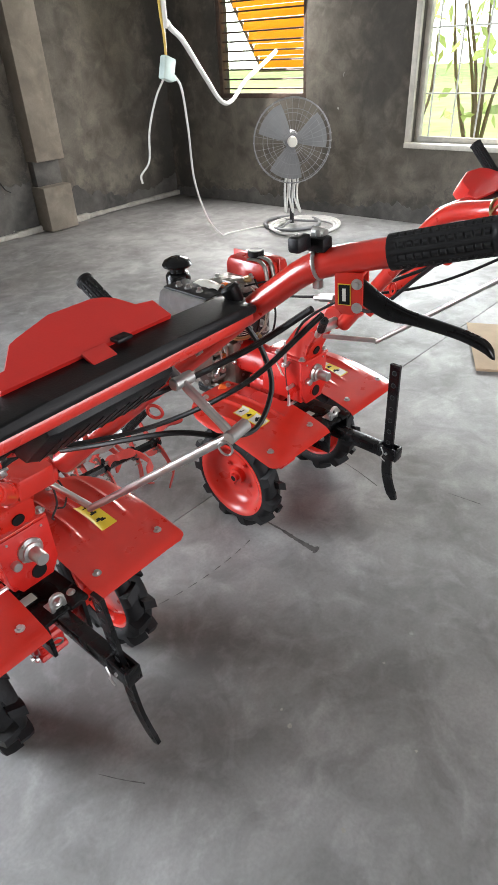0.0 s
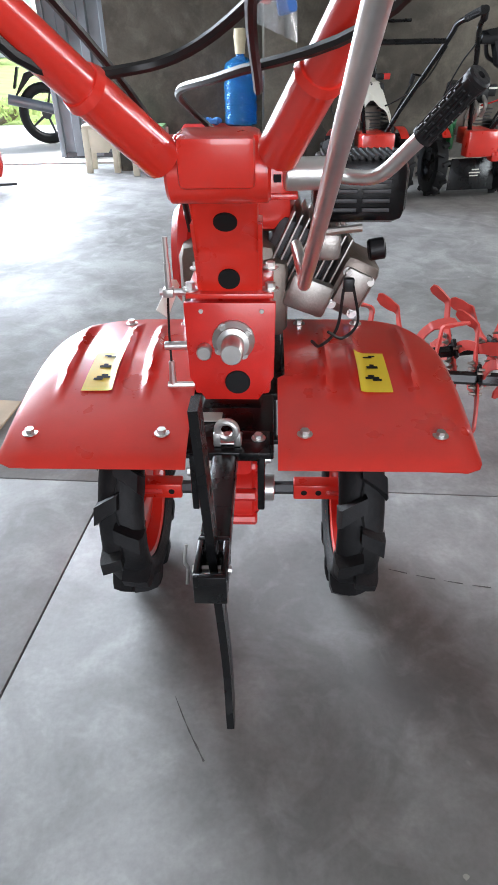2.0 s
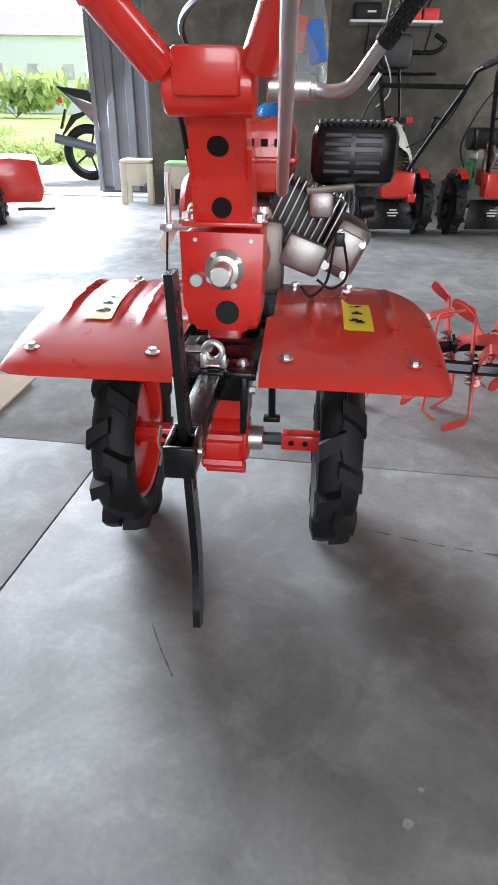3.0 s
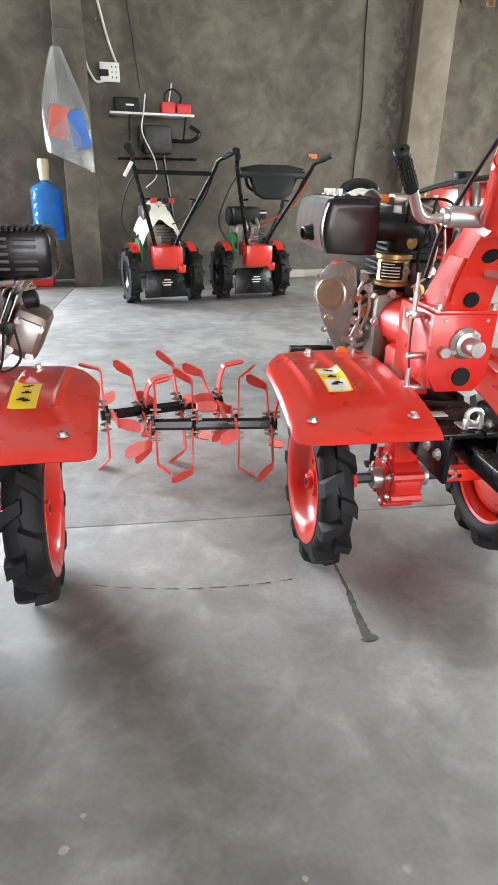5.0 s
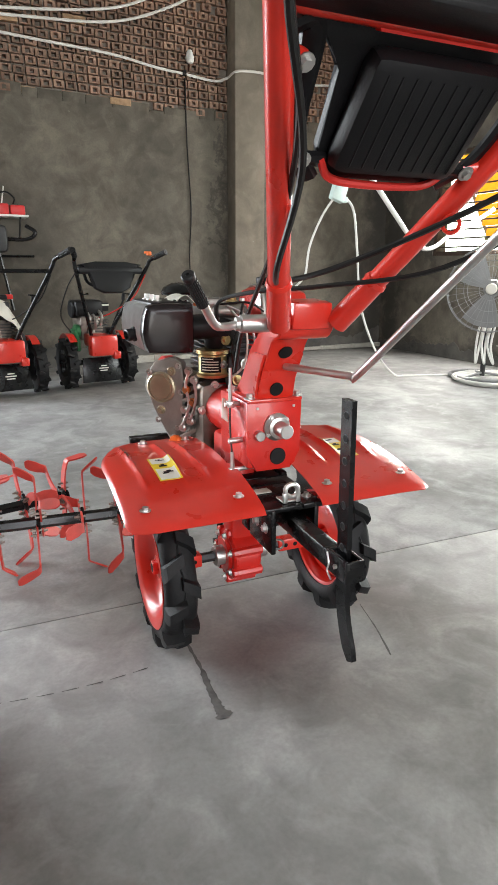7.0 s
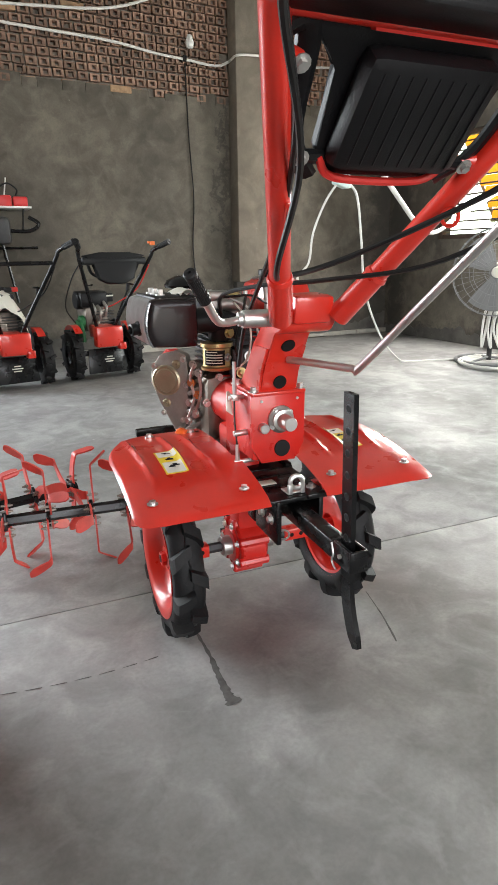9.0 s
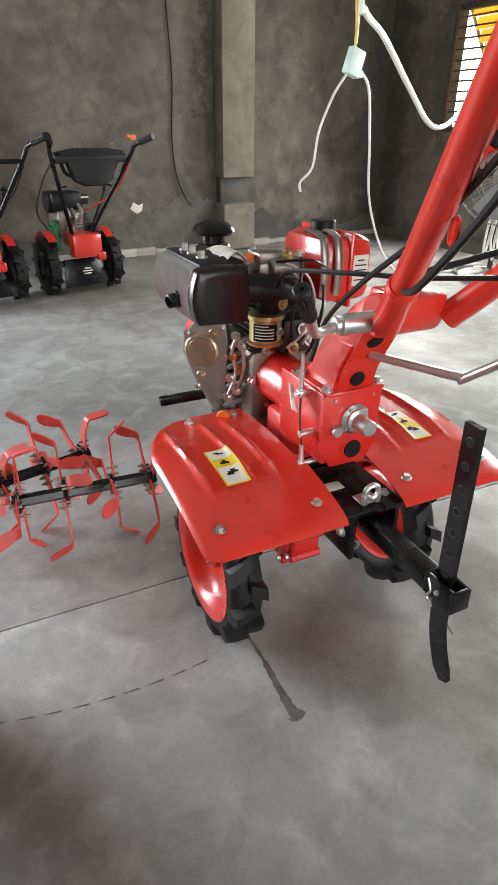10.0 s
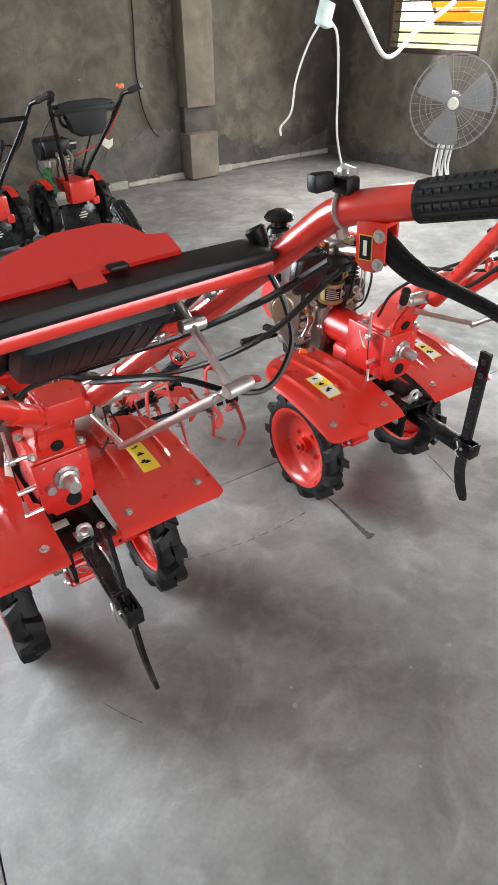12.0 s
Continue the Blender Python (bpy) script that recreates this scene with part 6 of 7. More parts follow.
# ---- loose rotor sets on the floor ----
def rotor(m, stations, length, label):
    """A black tube with bolted clusters of curved red blades."""
    ob = thing("rotor_blade_set", label, "rotor", m, "loose rotor sets")
    bm = B()
    cyl(bm, (-length / 2, 0, 0), (length / 2, 0, 0), 0.0195, seg=6, edge=0.002)
    cyl(bm, (length / 2 - 0.005, 0, 0), (length / 2 + 0.004, 0, 0), 0.021, seg=12)
    part("shaft", bm, BLACK, ob, "black steel shaft")
    for k, (x, start, flip) in enumerate(stations):
        bm = B()
        box(bm, (x, 0, 0), (0.012, 0.062, 0.062), Matrix.Rotation(radians(start), 4, "X"), 0.004)
        part("blade_flange", bm, BLACK, ob)
        for j in range(4):
            turn = Matrix.Translation((x, 0, 0)) @ Matrix.Rotation(radians(start + 90 * j), 4, "X")
            out = 1 if (j + flip) % 2 else -1
            sweep = 0.045 + 0.01 * ((j * 7 + k * 3) % 3)
            splay = 0.25 + 0.2 * ((j * 5 + k) % 3)

            # a flat strap that sweeps back, bends over and ends in a broad six-sided paddle
            def f(u, v):
                if u <= 0.6:
                    q = u / 0.6
                    wide = 0.034 - 0.003 * q
                    return turn @ Vector((out * 0.007, wide * (v - 0.5) - sweep * q * q, 0.022 + 0.118 * q))
                q = (u - 0.6) / 0.4
                bend = min(1.0, q / 0.3) * (1.57 - splay)
                run = max(0.0, q - 0.3) / 0.7
                wide = 0.031 + 0.01 * min(1.0, run / 0.3) - (0.02 * (run - 0.8) / 0.2 if run > 0.8 else 0.0)
                px = 0.007 + 0.014 * (1 - math.cos(bend)) + 0.06 * run * math.sin(bend)
                pz = 0.14 + 0.014 * math.sin(bend) + 0.06 * run * math.cos(bend)
                return turn @ Vector((out * px, wide * (v - 0.5) - sweep - 0.012 * q - 0.012 * run, pz))

            bm = B()
            sheet(bm, f, 30, 2, 0.0055)
            part("blade", bm, BLADE_RED, ob, "red bent hoe blade with a broad tip")
            for h in (0.03, 0.05):
                c = turn @ Vector((out * 0.011, -0.003, h))
                d = turn.to_3x3() @ Vector((out, 0, 0))
                bm = B()
                bolt(bm, c, d, 0.0055, 0.007)
                cyl(bm, c + d * 0.008, c + d * 0.016, 0.0035, seg=6)
                cyl(bm, c, c - d * 0.02, 0.004, seg=6)
                part("bolt", bm, CASE, ob)
    return ob


rotor(pose(1.35, 1.866, 0.186, 12, 0, -8.5), [(-0.195, 62, 0), (-0.06, 18, 1), (0.08, 50, 0), (0.2, 5, 1)], 0.43, "black shaft with red bent hoe blades lying on the floor")
rotor(pose(1.205, 2.045, 0.186, 35, 0, 10), [(-0.2, 28, 1), (-0.075, 70, 0), (0.065, 10, 1), (0.2, 55, 0)], 0.44, "second black shaft with red hoe blades beside it")


# ---- background machines ----
def small_wheel(parent, c, r, w, rim_mat, out):
    hub = new("wheel")
    hub.parent = parent
    hub.location = c
    hub.empty_display_size = 0.05
    side = Matrix.Rotation(radians(90 * out), 4, "Y")
    bm = B()
    t = r - 0.015
    lathe(bm, [(r * 0.58, -w * 0.4), (r * 0.75, -w * 0.5), (t, -w * 0.42), (t + 0.002, 0), (t, w * 0.42), (r * 0.75, w * 0.5), (r * 0.58, w * 0.4), (r * 0.58, -w * 0.4)], side, 28)
    part("tyre", bm, RUBBER, hub)
    for s in (-1, 1):
        bm = B()
        box(bm, (0, 0, 0), (w * 0.6, 0.026, 0.03), Matrix.Translation((s * w * 0.25, 0, t + 0.004)) @ Matrix.Rotation(radians(25 * s), 4, "Z"), 0.003)
        lug = mesh_of(bm, "lug", RUBBER)
        for k in range(10):
            ob = new("lug", lug)
            ob.parent = hub
            ob.matrix_basis = Matrix.Rotation(2 * math.pi * (k + 0.25 * s) / 10, 4, "X")
    bm = B()
    lathe(bm, [(r * 0.6, -w * 0.35), (r * 0.62, w * 0.4), (r * 0.5, w * 0.1), (r * 0.25, 0.0), (0.02, 0.012), (0, 0.012)], side, 24)
    part("rim", bm, rim_mat, hub)


def small_tiller(label, m, kind):
    """A smaller tiller seen from behind: V-shaped bars, red fenders, red tool box, black skid plate."""
    t = thing("small_tiller", label, "tiller", m, "tillers along the wall")
    for s in (-1, 1):
        small_wheel(t, (s * 0.245, 0.0, 0.2), 0.2, 0.085, RED if kind == "side" else BLACK, s)
        bm = B()
        tube(bm, [(s * 0.055, -0.1, 0.36), (s * 0.12, -0.2, 0.55), (s * 0.27, -0.44, 0.93), (s * 0.29, -0.48, 1.0), (s * 0.31, -0.56, 1.03)], 0.015, 10, 5)
        bar = part("handlebar", bm, BLACK, t, "black handlebar tube")
        grip(bar, (s * 0.308, -0.55, 1.028), (s * 0.05, -0.1, 0.04), 0.1, 0.02)
        bm = B()

        def f(u, v):
            a = radians(50 + 110 * u)
            return (s * (0.19 + 0.06 * v), -0.22 * math.cos(a) + 0.02, 0.2 + 0.24 * math.sin(a))

        sheet(bm, f, 14, 3, 0.003)
        part("fender", bm, RED, t, "red mudguard")
        bm = B()
        prism(bm, [(-0.1, 0.3), (0.12, 0.3), (0.13, 0.42), (0.06, 0.47), (-0.04, 0.46), (-0.1, 0.38)], 0.03, Matrix.Translation((s * 0.16, 0.03, 0)) @ Matrix.Rotation(radians(90), 4, "Z") @ Matrix.Rotation(radians(90), 4, "X"), 0.012)
        part("side_guard", bm, GREEN if s < 0 else DARK_STEEL, t, "dark side guard")
        bm = B()
        cyl(bm, (s * 0.2, -0.3, 0.75), (s * 0.14, -0.3, 0.76), 0.006, seg=8)
        part("peg", bm, BLACK, t)
    bm = B()
    box(bm, (0.0, -0.17, 0.35), (0.22, 0.1, 0.16), bevel=0.012)
    box(bm, (0.1, -0.19, 0.27), (0.06, 0.08, 0.06), bevel=0.01)
    box(bm, (0, -0.05, 0.38), (0.16, 0.2, 0.1), bevel=0.01)
    part("gear_case", bm, RED, t, "red gear case")
    bm = B()
    prism(bm, [(-0.17, 0.05), (0.17, 0.05), (0.15, 0.25), (-0.15, 0.25)], 0.012, Matrix.Translation((0, -0.14, 0)) @ Matrix.Rotation(radians(80), 4, "X"), 0.002)
    box(bm, (0, 0, 0.2), (0.34, 0.04, 0.04), bevel=0.004)
    skid = part("skid_plate", bm, BLACK, t, "black skid plate")
    for j, (w, z) in enumerate(((0.05, 0.185), (0.08, 0.165), (0.06, 0.145))):
        bm = B()
        box(bm, (0.0, -0.166 + 0.005 * j, z), (w, 0.004, 0.008))
        part("plate_print", bm, STICKER, skid, "pale printed line")
    bm = B()
    if kind != "bar":
        box(bm, (0, -0.42, 0.93), (0.5, 0.05, 0.05), bevel=0.012)
        prism(bm, [(-0.25, 0.05), (-0.12, 0.07), (0.12, 0.07), (0.25, 0.05), (0.16, 0.0), (0.14, -0.12), (0.07, -0.155), (-0.07, -0.155), (-0.14, -0.12), (-0.16, 0.0)], 0.05, Matrix.Translation((0, -0.42, 0.92)) @ Matrix.Rotation(radians(80), 4, "X"), 0.01)
        for s in (-1, 1):
            tube(bm, [(s * 0.2, -0.4, 0.92), (s * 0.17, -0.38, 0.85), (s * 0.12, -0.38, 0.82)], 0.012, 8, 4)
        part("console", bm, PLASTIC, t, "black plastic console")
    else:
        cyl(bm, (-0.265, -0.435, 0.925), (0.265, -0.435, 0.925), 0.015, seg=10)
        part("crossbar", bm, BLACK, t, "black crossbar")
    # engine
    bm = B()
    box(bm, (0.0, 0.15, 0.47), (0.2, 0.22, 0.2), bevel=0.02)
    box(bm, (-0.02, 0.04, 0.44), (0.06, 0.05, 0.1), bevel=0.008)
    eng = part("engine", bm, CASE, t, "alloy engine block")
    for j in range(6):
        bm = B()
        box(bm, (0.06, 0.1, 0.42 + j * 0.022), (0.16, 0.16, 0.006), bevel=0.001)
        part("fin", bm, DARK_STEEL, eng)
    bm = B()
    if kind == "bar":
        box(bm, (-0.01, 0.12, 0.64), (0.22, 0.2, 0.13), bevel=0.03)
        part("tank", bm, DARK_STEEL, eng)
        bm = B()

        def g(u, v):
            x = -0.16 + 0.32 * u
            y = -0.04 + 0.26 * v
            z = 0.715 - 1.4 * (abs(u - 0.5) ** 2.2) * 0.7 - (0.12 * (0.3 - v) / 0.3 if v < 0.3 else 0) + 0.014 * math.sin(17 * u + 9 * v) + 0.01 * math.sin(31 * v)
            return (x, y, z)

        sheet(bm, g, 16, 14, 0.001)
        part("film_wrap", bm, STICKER, eng, "crumpled white plastic film")
        for x, y, stuff in ((-0.03, 0.06, RED_PLASTIC), (0.1, 0.04, RED_PLASTIC), (0.03, 0.1, PLASTIC), (0.05, 0.02, PLASTIC)):
            bm = B()
            box(bm, (x, y, 0.735), (0.05, 0.035, 0.035), bevel=0.006)
            part("cap", bm, stuff, eng)
    else:
        box(bm, (-0.02, 0.12, 0.63), (0.24, 0.22, 0.13), bevel=0.03)
        cyl(bm, (-0.1, 0.1, 0.62), (-0.16, 0.1, 0.62), 0.07, seg=18, edge=0.01)
        part("engine_cover", bm, PLASTIC, eng, "black engine cover")
        bm = B()
        box(bm, (0.09, 0.03, 0.64), (0.1, 0.03, 0.07), bevel=0.01)
        part("air_box", bm, PLASTIC, eng, "black air box")
        for x, z in ((-0.05, 0.55), (0.0, 0.53), (0.05, 0.56)):
            bm = B()
            tube(bm, [(x, 0.02, z + 0.05), (x + 0.01, -0.02, z), (x, 0.0, z - 0.07)], 0.014, 8, 5)
            part("pipe", bm, ALLOY, eng, "bright pipe on the engine")
        bm = B()
        box(bm, (0.11, 0.012, 0.655), (0.06, 0.004, 0.012), bevel=0.001)
        part("cover_strip", bm, STICKER, eng, "pale strip on the air box")
    bm = B()
    cyl(bm, (-0.15, 0.06, 0.45), (-0.11, 0.06, 0.45), 0.055, seg=18, edge=0.006)
    part("pulley", bm, GREEN, eng, "green pulley cover")
    bm = B()
    tube(bm, [(-0.27, -0.44, 0.92), (-0.32, -0.36, 0.8), (-0.33, -0.2, 0.6), (-0.2, 0.0, 0.45)], 0.005, 6, 6)
    part("control_cable", bm, CABLE, t)
    bm = B()
    tube(bm, [(0.27, -0.44, 0.9), (0.22, -0.3, 0.72), (0.12, -0.1, 0.6), (0.06, 0.05, 0.55)], 0.005, 6, 6)
    part("control_cable", bm, RED_PLASTIC if kind != "bar" else CABLE, t)
    bm = B()
    if kind != "bar":
        box(bm, (0.285, -0.49, 1.055), (0.035, 0.03, 0.03), bevel=0.006)
        box(bm, (0.262, -0.48, 1.062), (0.02, 0.02, 0.018), bevel=0.004)
        part("throttle_lever", bm, ORANGE, t, "orange throttle lever")
    else:
        cyl(bm, (-0.3, -0.5, 0.98), (-0.34, -0.45, 0.9), 0.012, seg=10)
        part("spring_tag", bm, STICKER, t)
    bm = B()
    cyl(bm, (0.14, 0.0, 0.45), (0.26, -0.02, 0.7), 0.008, seg=8)
    cyl(bm, (0.255, -0.02, 0.69), (0.265, -0.02, 0.75), 0.016, seg=10, edge=0.005)
    part("gear_stick", bm, PLASTIC, t)
    return t


small_tiller("small red tiller with black bars and film-wrapped engine", pose(1.515, 5.07, 0, 0, 0, 9) @ Matrix.Scale(1.05, 4), "bar")
small_tiller("small red tiller with a black console and black engine", pose(2.28, 5.17, 0, 0, 0, 7) @ Matrix.Scale(1.05, 4), "console")

# ---- third machine by the gate: seen end on ----
cult = thing("cultivator", "red cultivator with a boxed rotor cover near the gate", "tiller", pose(-1.74, 5.36, 0, 0, 0, 20))
for s in (-1, 1):
    small_wheel(cult, (0.12, s * 0.22 - 0.2, 0.17), 0.17, 0.08, RED, 1)
bm = B()
prism(bm, [(-0.3, 0.12), (0.3, 0.12), (0.33, 0.2), (0.3, 0.44), (0.1, 0.46), (-0.3, 0.42)], 0.5, Matrix.Translation((0.15, 0.1, 0)) @ Matrix.Rotation(radians(90), 4, "X"), 0.02)
part("rotor_cover", bm, RED, cult, "red boxed rotor cover")
bm = B()
for k in range(5):
    box(bm, (0.485, -0.14, 0.2 + k * 0.045), (0.012, 0.012, 0.012))
part("hole", bm, STICKER, cult)
bm = B()
box(bm, (0.4, -0.12, 0.07), (0.3, 0.06, 0.02), bevel=0.004)
part("blade", bm, DARK_STEEL, cult)
bm = B()
box(bm, (-0.15, 0.1, 0.6), (0.3, 0.3, 0.3), bevel=0.04)
part("engine", bm, PLASTIC, cult, "dark engine block")

# ---- motor scooter outside ----
sc = thing("motorcycle", "dark grey motor scooter parked outside the gate", "motorcycle", pose(-1.0, 8.25, 0, 0, 0, 12) @ Matrix.Diagonal((1.06, 1.06, 1.08, 1)))


def scooter_wheel(x):
    hub = new("wheel")
    hub.parent = sc
    hub.location = (x, 0, 0.29)
    hub.empty_display_size = 0.05
    rot = Matrix.Rotation(radians(90), 4, "X")
    bm = B()
    tube(bm, [rot @ Vector((0.245 * math.cos(2 * math.pi * k / 30), 0.245 * math.sin(2 * math.pi * k / 30), 0)) for k in range(30)], 0.045, 10, per=0, closed=True)
    part("tyre", bm, RUBBER, hub)
    bm = B()
    tube(bm, [rot @ Vector((0.2 * math.cos(2 * math.pi * k / 30), 0.2 * math.sin(2 * math.pi * k / 30), 0)) for k in range(30)], 0.012, 6, per=0, closed=True)
    for k in range(5):
        a = 2 * math.pi * k / 5
        cyl(bm, (0, 0, 0), (0.2 * math.cos(a), 0.0, 0.2 * math.sin(a)), 0.014, 0.01, 8)
    cyl(bm, (0, -0.05, 0), (0, 0.05, 0), 0.05, seg=14)
    part("rim", bm, DARK_STEEL, hub)


scooter_wheel(-0.6)
scooter_wheel(0.62)
GREY_PANEL = mat("grey_panel", (0.09, 0.1, 0.12), 0.3, coat=0.4)
bm = B()
m = Matrix.Rotation(radians(90), 4, "X")
prism(bm, [(-0.78, 0.86), (-0.4, 0.72), (0.1, 0.6), (0.12, 0.45), (-0.2, 0.42), (-0.5, 0.56), (-0.85, 0.9)], 0.2, m, 0.04)
prism(bm, [(0.3, 0.35), (0.45, 0.4), (0.6, 0.95), (0.5, 1.0), (0.38, 0.7), (0.1, 0.42)], 0.26, m, 0.04)
part("body_panel", bm, GREY_PANEL, sc, "dark grey body panels")
bm = B()
prism(bm, [(-0.9, 0.93), (-0.55, 0.9), (-0.2, 0.8), (0.05, 0.78), (0.05, 0.72), (-0.3, 0.72), (-0.8, 0.86)], 0.24, m, 0.03)
part("seat", bm, PLASTIC, sc, "black seat")
bm = B()
prism(bm, [(-0.95, 0.4), (-0.9, 0.42), (-0.76, 0.66), (-0.6, 0.7), (-0.6, 0.66), (-0.72, 0.62)], 0.12, m, 0.01)
box(bm, (-0.85, 0, 0.62), (0.02, 0.16, 0.2), Matrix.Rotation(radians(20), 4, "Y"), 0.004)
part("mudguard", bm, PLASTIC, sc)
bm = B()
tube(bm, [(-0.95, -0.14, 0.44), (-0.6, -0.14, 0.36), (-0.2, -0.12, 0.26), (0.1, -0.08, 0.24)], 0.045, 10, 5, radii=[0.05, 0.05, 0.045, 0.03, 0.02])
part("exhaust", bm, GREY_PANEL, sc)
bm = B()
box(bm, (0.0, 0, 0.36), (0.4, 0.22, 0.18), bevel=0.04)
cyl(bm, (0.62, 0, 0.29), (0.5, 0, 0.95), 0.03, seg=10)
tube(bm, [(0.4, -0.32, 1.04), (0.48, -0.1, 1.02), (0.48, 0.1, 1.02), (0.4, 0.32, 1.04)], 0.014, 8, 5)
part("frame", bm, DARK_STEEL, sc)
bm = B()
box(bm, (-0.86, 0, 0.8), (0.04, 0.12, 0.06), bevel=0.01)
part("tail_light", bm, RED_PLASTIC, sc)

# ---- cool box, jug, stools ----
cb = thing("cool_box", "red plastic cool box with a pale lid rim on the floor", "cool box", pose(0.37, 5.99, 0))
bm = B()
prism(bm, [(-0.25, -0.15), (0.25, -0.15), (0.25, 0.15), (-0.25, 0.15)], 0.33, Matrix.Translation((0, 0, 0.165)), 0.02)
for v in bm.verts:
    k = 0.93 + 0.09 * v.co.z / 0.33
    v.co.x, v.co.y = v.co.x * k, v.co.y * k
part("body", bm, COOLER_RED, cb)
bm = B()
box(bm, (0, 0, 0.338), (0.535, 0.33, 0.022), bevel=0.008)
part("rim", bm, STICKER, cb, "pale lid rim")
bm = B()
box(bm, (0, 0, 0.37), (0.525, 0.325, 0.05), bevel=0.018)
part("lid", bm, COOLER_RED, cb)
bm = B()
tube(bm, [(-0.1, -0.165, 0.29), (-0.05, -0.185, 0.2), (0.05, -0.185, 0.2), (0.1, -0.165, 0.29)], 0.007, 6, 5)
part("handle", bm, STICKER, cb)
jug = thing("water_jug", "large blue translucent water jug standing on the cool box", "water jug", pose(0.61, 6.0, 0.396))
bm = B()
prof = [(0, 0), (0.12, 0.0), (0.135, 0.012)]
for k in range(5):
    z = 0.03 + k * 0.075
    prof += [(0.136, z), (0.136, z + 0.045), (0.129, z + 0.055), (0.129, z + 0.065)]
prof += [(0.136, 0.4), (0.12, 0.44), (0.06, 0.475), (0.032, 0.485), (0.03, 0.53)]
lathe(bm, prof + [(0.026, 0.53), (0.026, 0.48), (0.05, 0.468), (0.115, 0.435), (0.126, 0.4), (0.126, 0.02), (0, 0.008)], None, 30)
part("bottle", bm, BLUE_JUG, jug, "blue translucent bottle")
bm = B()
lathe(bm, [(0, 0.5), (0.04, 0.5), (0.043, 0.56), (0.05, 0.61), (0.045, 0.665), (0.03, 0.67), (0, 0.665)], None, 16)
part("stopper", bm, CORK, jug, "pale wrapped stopper")
bm = B()
rnd = random.Random(2)
for k in range(7):
    q = Vector((0.28 + rnd.uniform(0, 0.14), 5.92 + rnd.uniform(-0.03, 0.08), 0.42 + rnd.uniform(0, 0.02)))
    box(bm, q, (0.07, 0.05, 0.035), Euler((rnd.uniform(-0.5, 0.5), rnd.uniform(-0.5, 0.5), rnd.uniform(0, 3))).to_matrix().to_4x4(), 0.012)
solid("blue_rag", bm, mat("blue_cloth", (0.08, 0.25, 0.6), 0.8, vary=0.2, bump=0.3), "crumpled blue rag lying on the cool box", "rag")
ket = thing("glass_jar", "small clear jar on a pale mat beside the cool box", "jar", pose(0.36, 5.78, 0))
bm = B()
lathe(bm, [(0.06, 0.02), (0.075, 0.03), (0.08, 0.09), (0.05, 0.14), (0.035, 0.16), (0.038, 0.18), (0.034, 0.18), (0.03, 0.16), (0.045, 0.138), (0.075, 0.09), (0.07, 0.034), (0, 0.025)], None, 20)
part("jar", bm, CLEAR_BAG, ket)
bm = B()
cyl(bm, (0, 0, 0), (0, 0, 0.018), 0.1, seg=22, edge=0.004)
part("mat", bm, CARD, ket)


def stool(x, y, top, label):
    s = thing("stool", label, "stool", pose(x, y, 0) @ Matrix.Scale(1.12, 4), "plastic stools by the gate")
    bm = B()
    box(bm, (0, 0, 0.335), (0.26, 0.22, 0.028), bevel=0.008)
    part("seat", bm, top, s)
    for sx in (-1, 1):
        for sy in (-1, 1):
            bm = B()
            prism(bm, [(-0.025, 0), (0.025, 0), (0.032, 0.322), (-0.02, 0.322)], 0.03, Matrix.Translation((sx * 0.112, sy * 0.095, 0)) @ Matrix.Rotation(radians(90), 4, "X"), 0.004)
            part("leg", bm, BEIGE, s)
    bm = B()
    for sy in (-1, 1):
        prism(bm, [(-0.1, 0.32), (0.1, 0.32), (0.085, 0.19), (0.06, 0.15), (-0.06, 0.15), (-0.085, 0.19)], 0.014, Matrix.Translation((0, sy * 0.1, 0)) @ Matrix.Rotation(radians(90), 4, "X"), 0.003)
    for sx in (-1, 1):
        box(bm, (sx * 0.118, 0, 0.27), (0.014, 0.17, 0.1), bevel=0.003)
    part("apron", bm, BEIGE, s)
    return s


stool(-0.65, 6.33, BEIGE, "low beige plastic stool on the cement floor")
stool(-0.2, 6.16, PALE_GREEN, "low beige plastic stool with a pale green seat")

# ---- things on the north wall ----
sh = thing("wall_shelf", "thin white wall shelf on a bracket", "shelf", pose(1.58, NORTH - 0.14, 1.45))
bm = B()
box(bm, (0, 0, 0), (0.74, 0.27, 0.018), bevel=0.003)
part("board", bm, WHITE_PLASTIC, sh)
for x in (-0.2, 0.3):
    bm = B()
    tube(bm, [(x, 0.13, -0.2), (x, 0.1, -0.2), (x, -0.08, -0.012)], 0.008, 6, 0)
    part("bracket", bm, DARK_STEEL, sh)
bx = thing("radio_box", "small black box with aerial on the wall shelf", "box", pose(1.36, NORTH - 0.14, 1.459))
bm = B()
box(bm, (0, 0, 0.06), (0.22, 0.12, 0.12), bevel=0.012)
part("case", bm, PLASTIC, bx)
bm = B()
box(bm, (0.03, -0.062, 0.06), (0.07, 0.004, 0.014))
part("mark", bm, STICKER, bx, "pale mark as a plain bar")
rb = thing("red_tool_case", "red tool case on the wall shelf", "case", pose(1.8, NORTH - 0.14, 1.459))
bm = B()
box(bm, (-0.07, 0, 0.05), (0.13, 0.1, 0.1), bevel=0.015)
box(bm, (0.07, 0, 0.045), (0.13, 0.1, 0.09), bevel=0.015)
part("case", bm, COOLER_RED, rb)
bm = B()
cyl(bm, (-0.06, 0, 0.1), (-0.03, 0, 0.25), 0.006, seg=8)
part("aerial", bm, WHITE_PVC, rb)
bm = B()
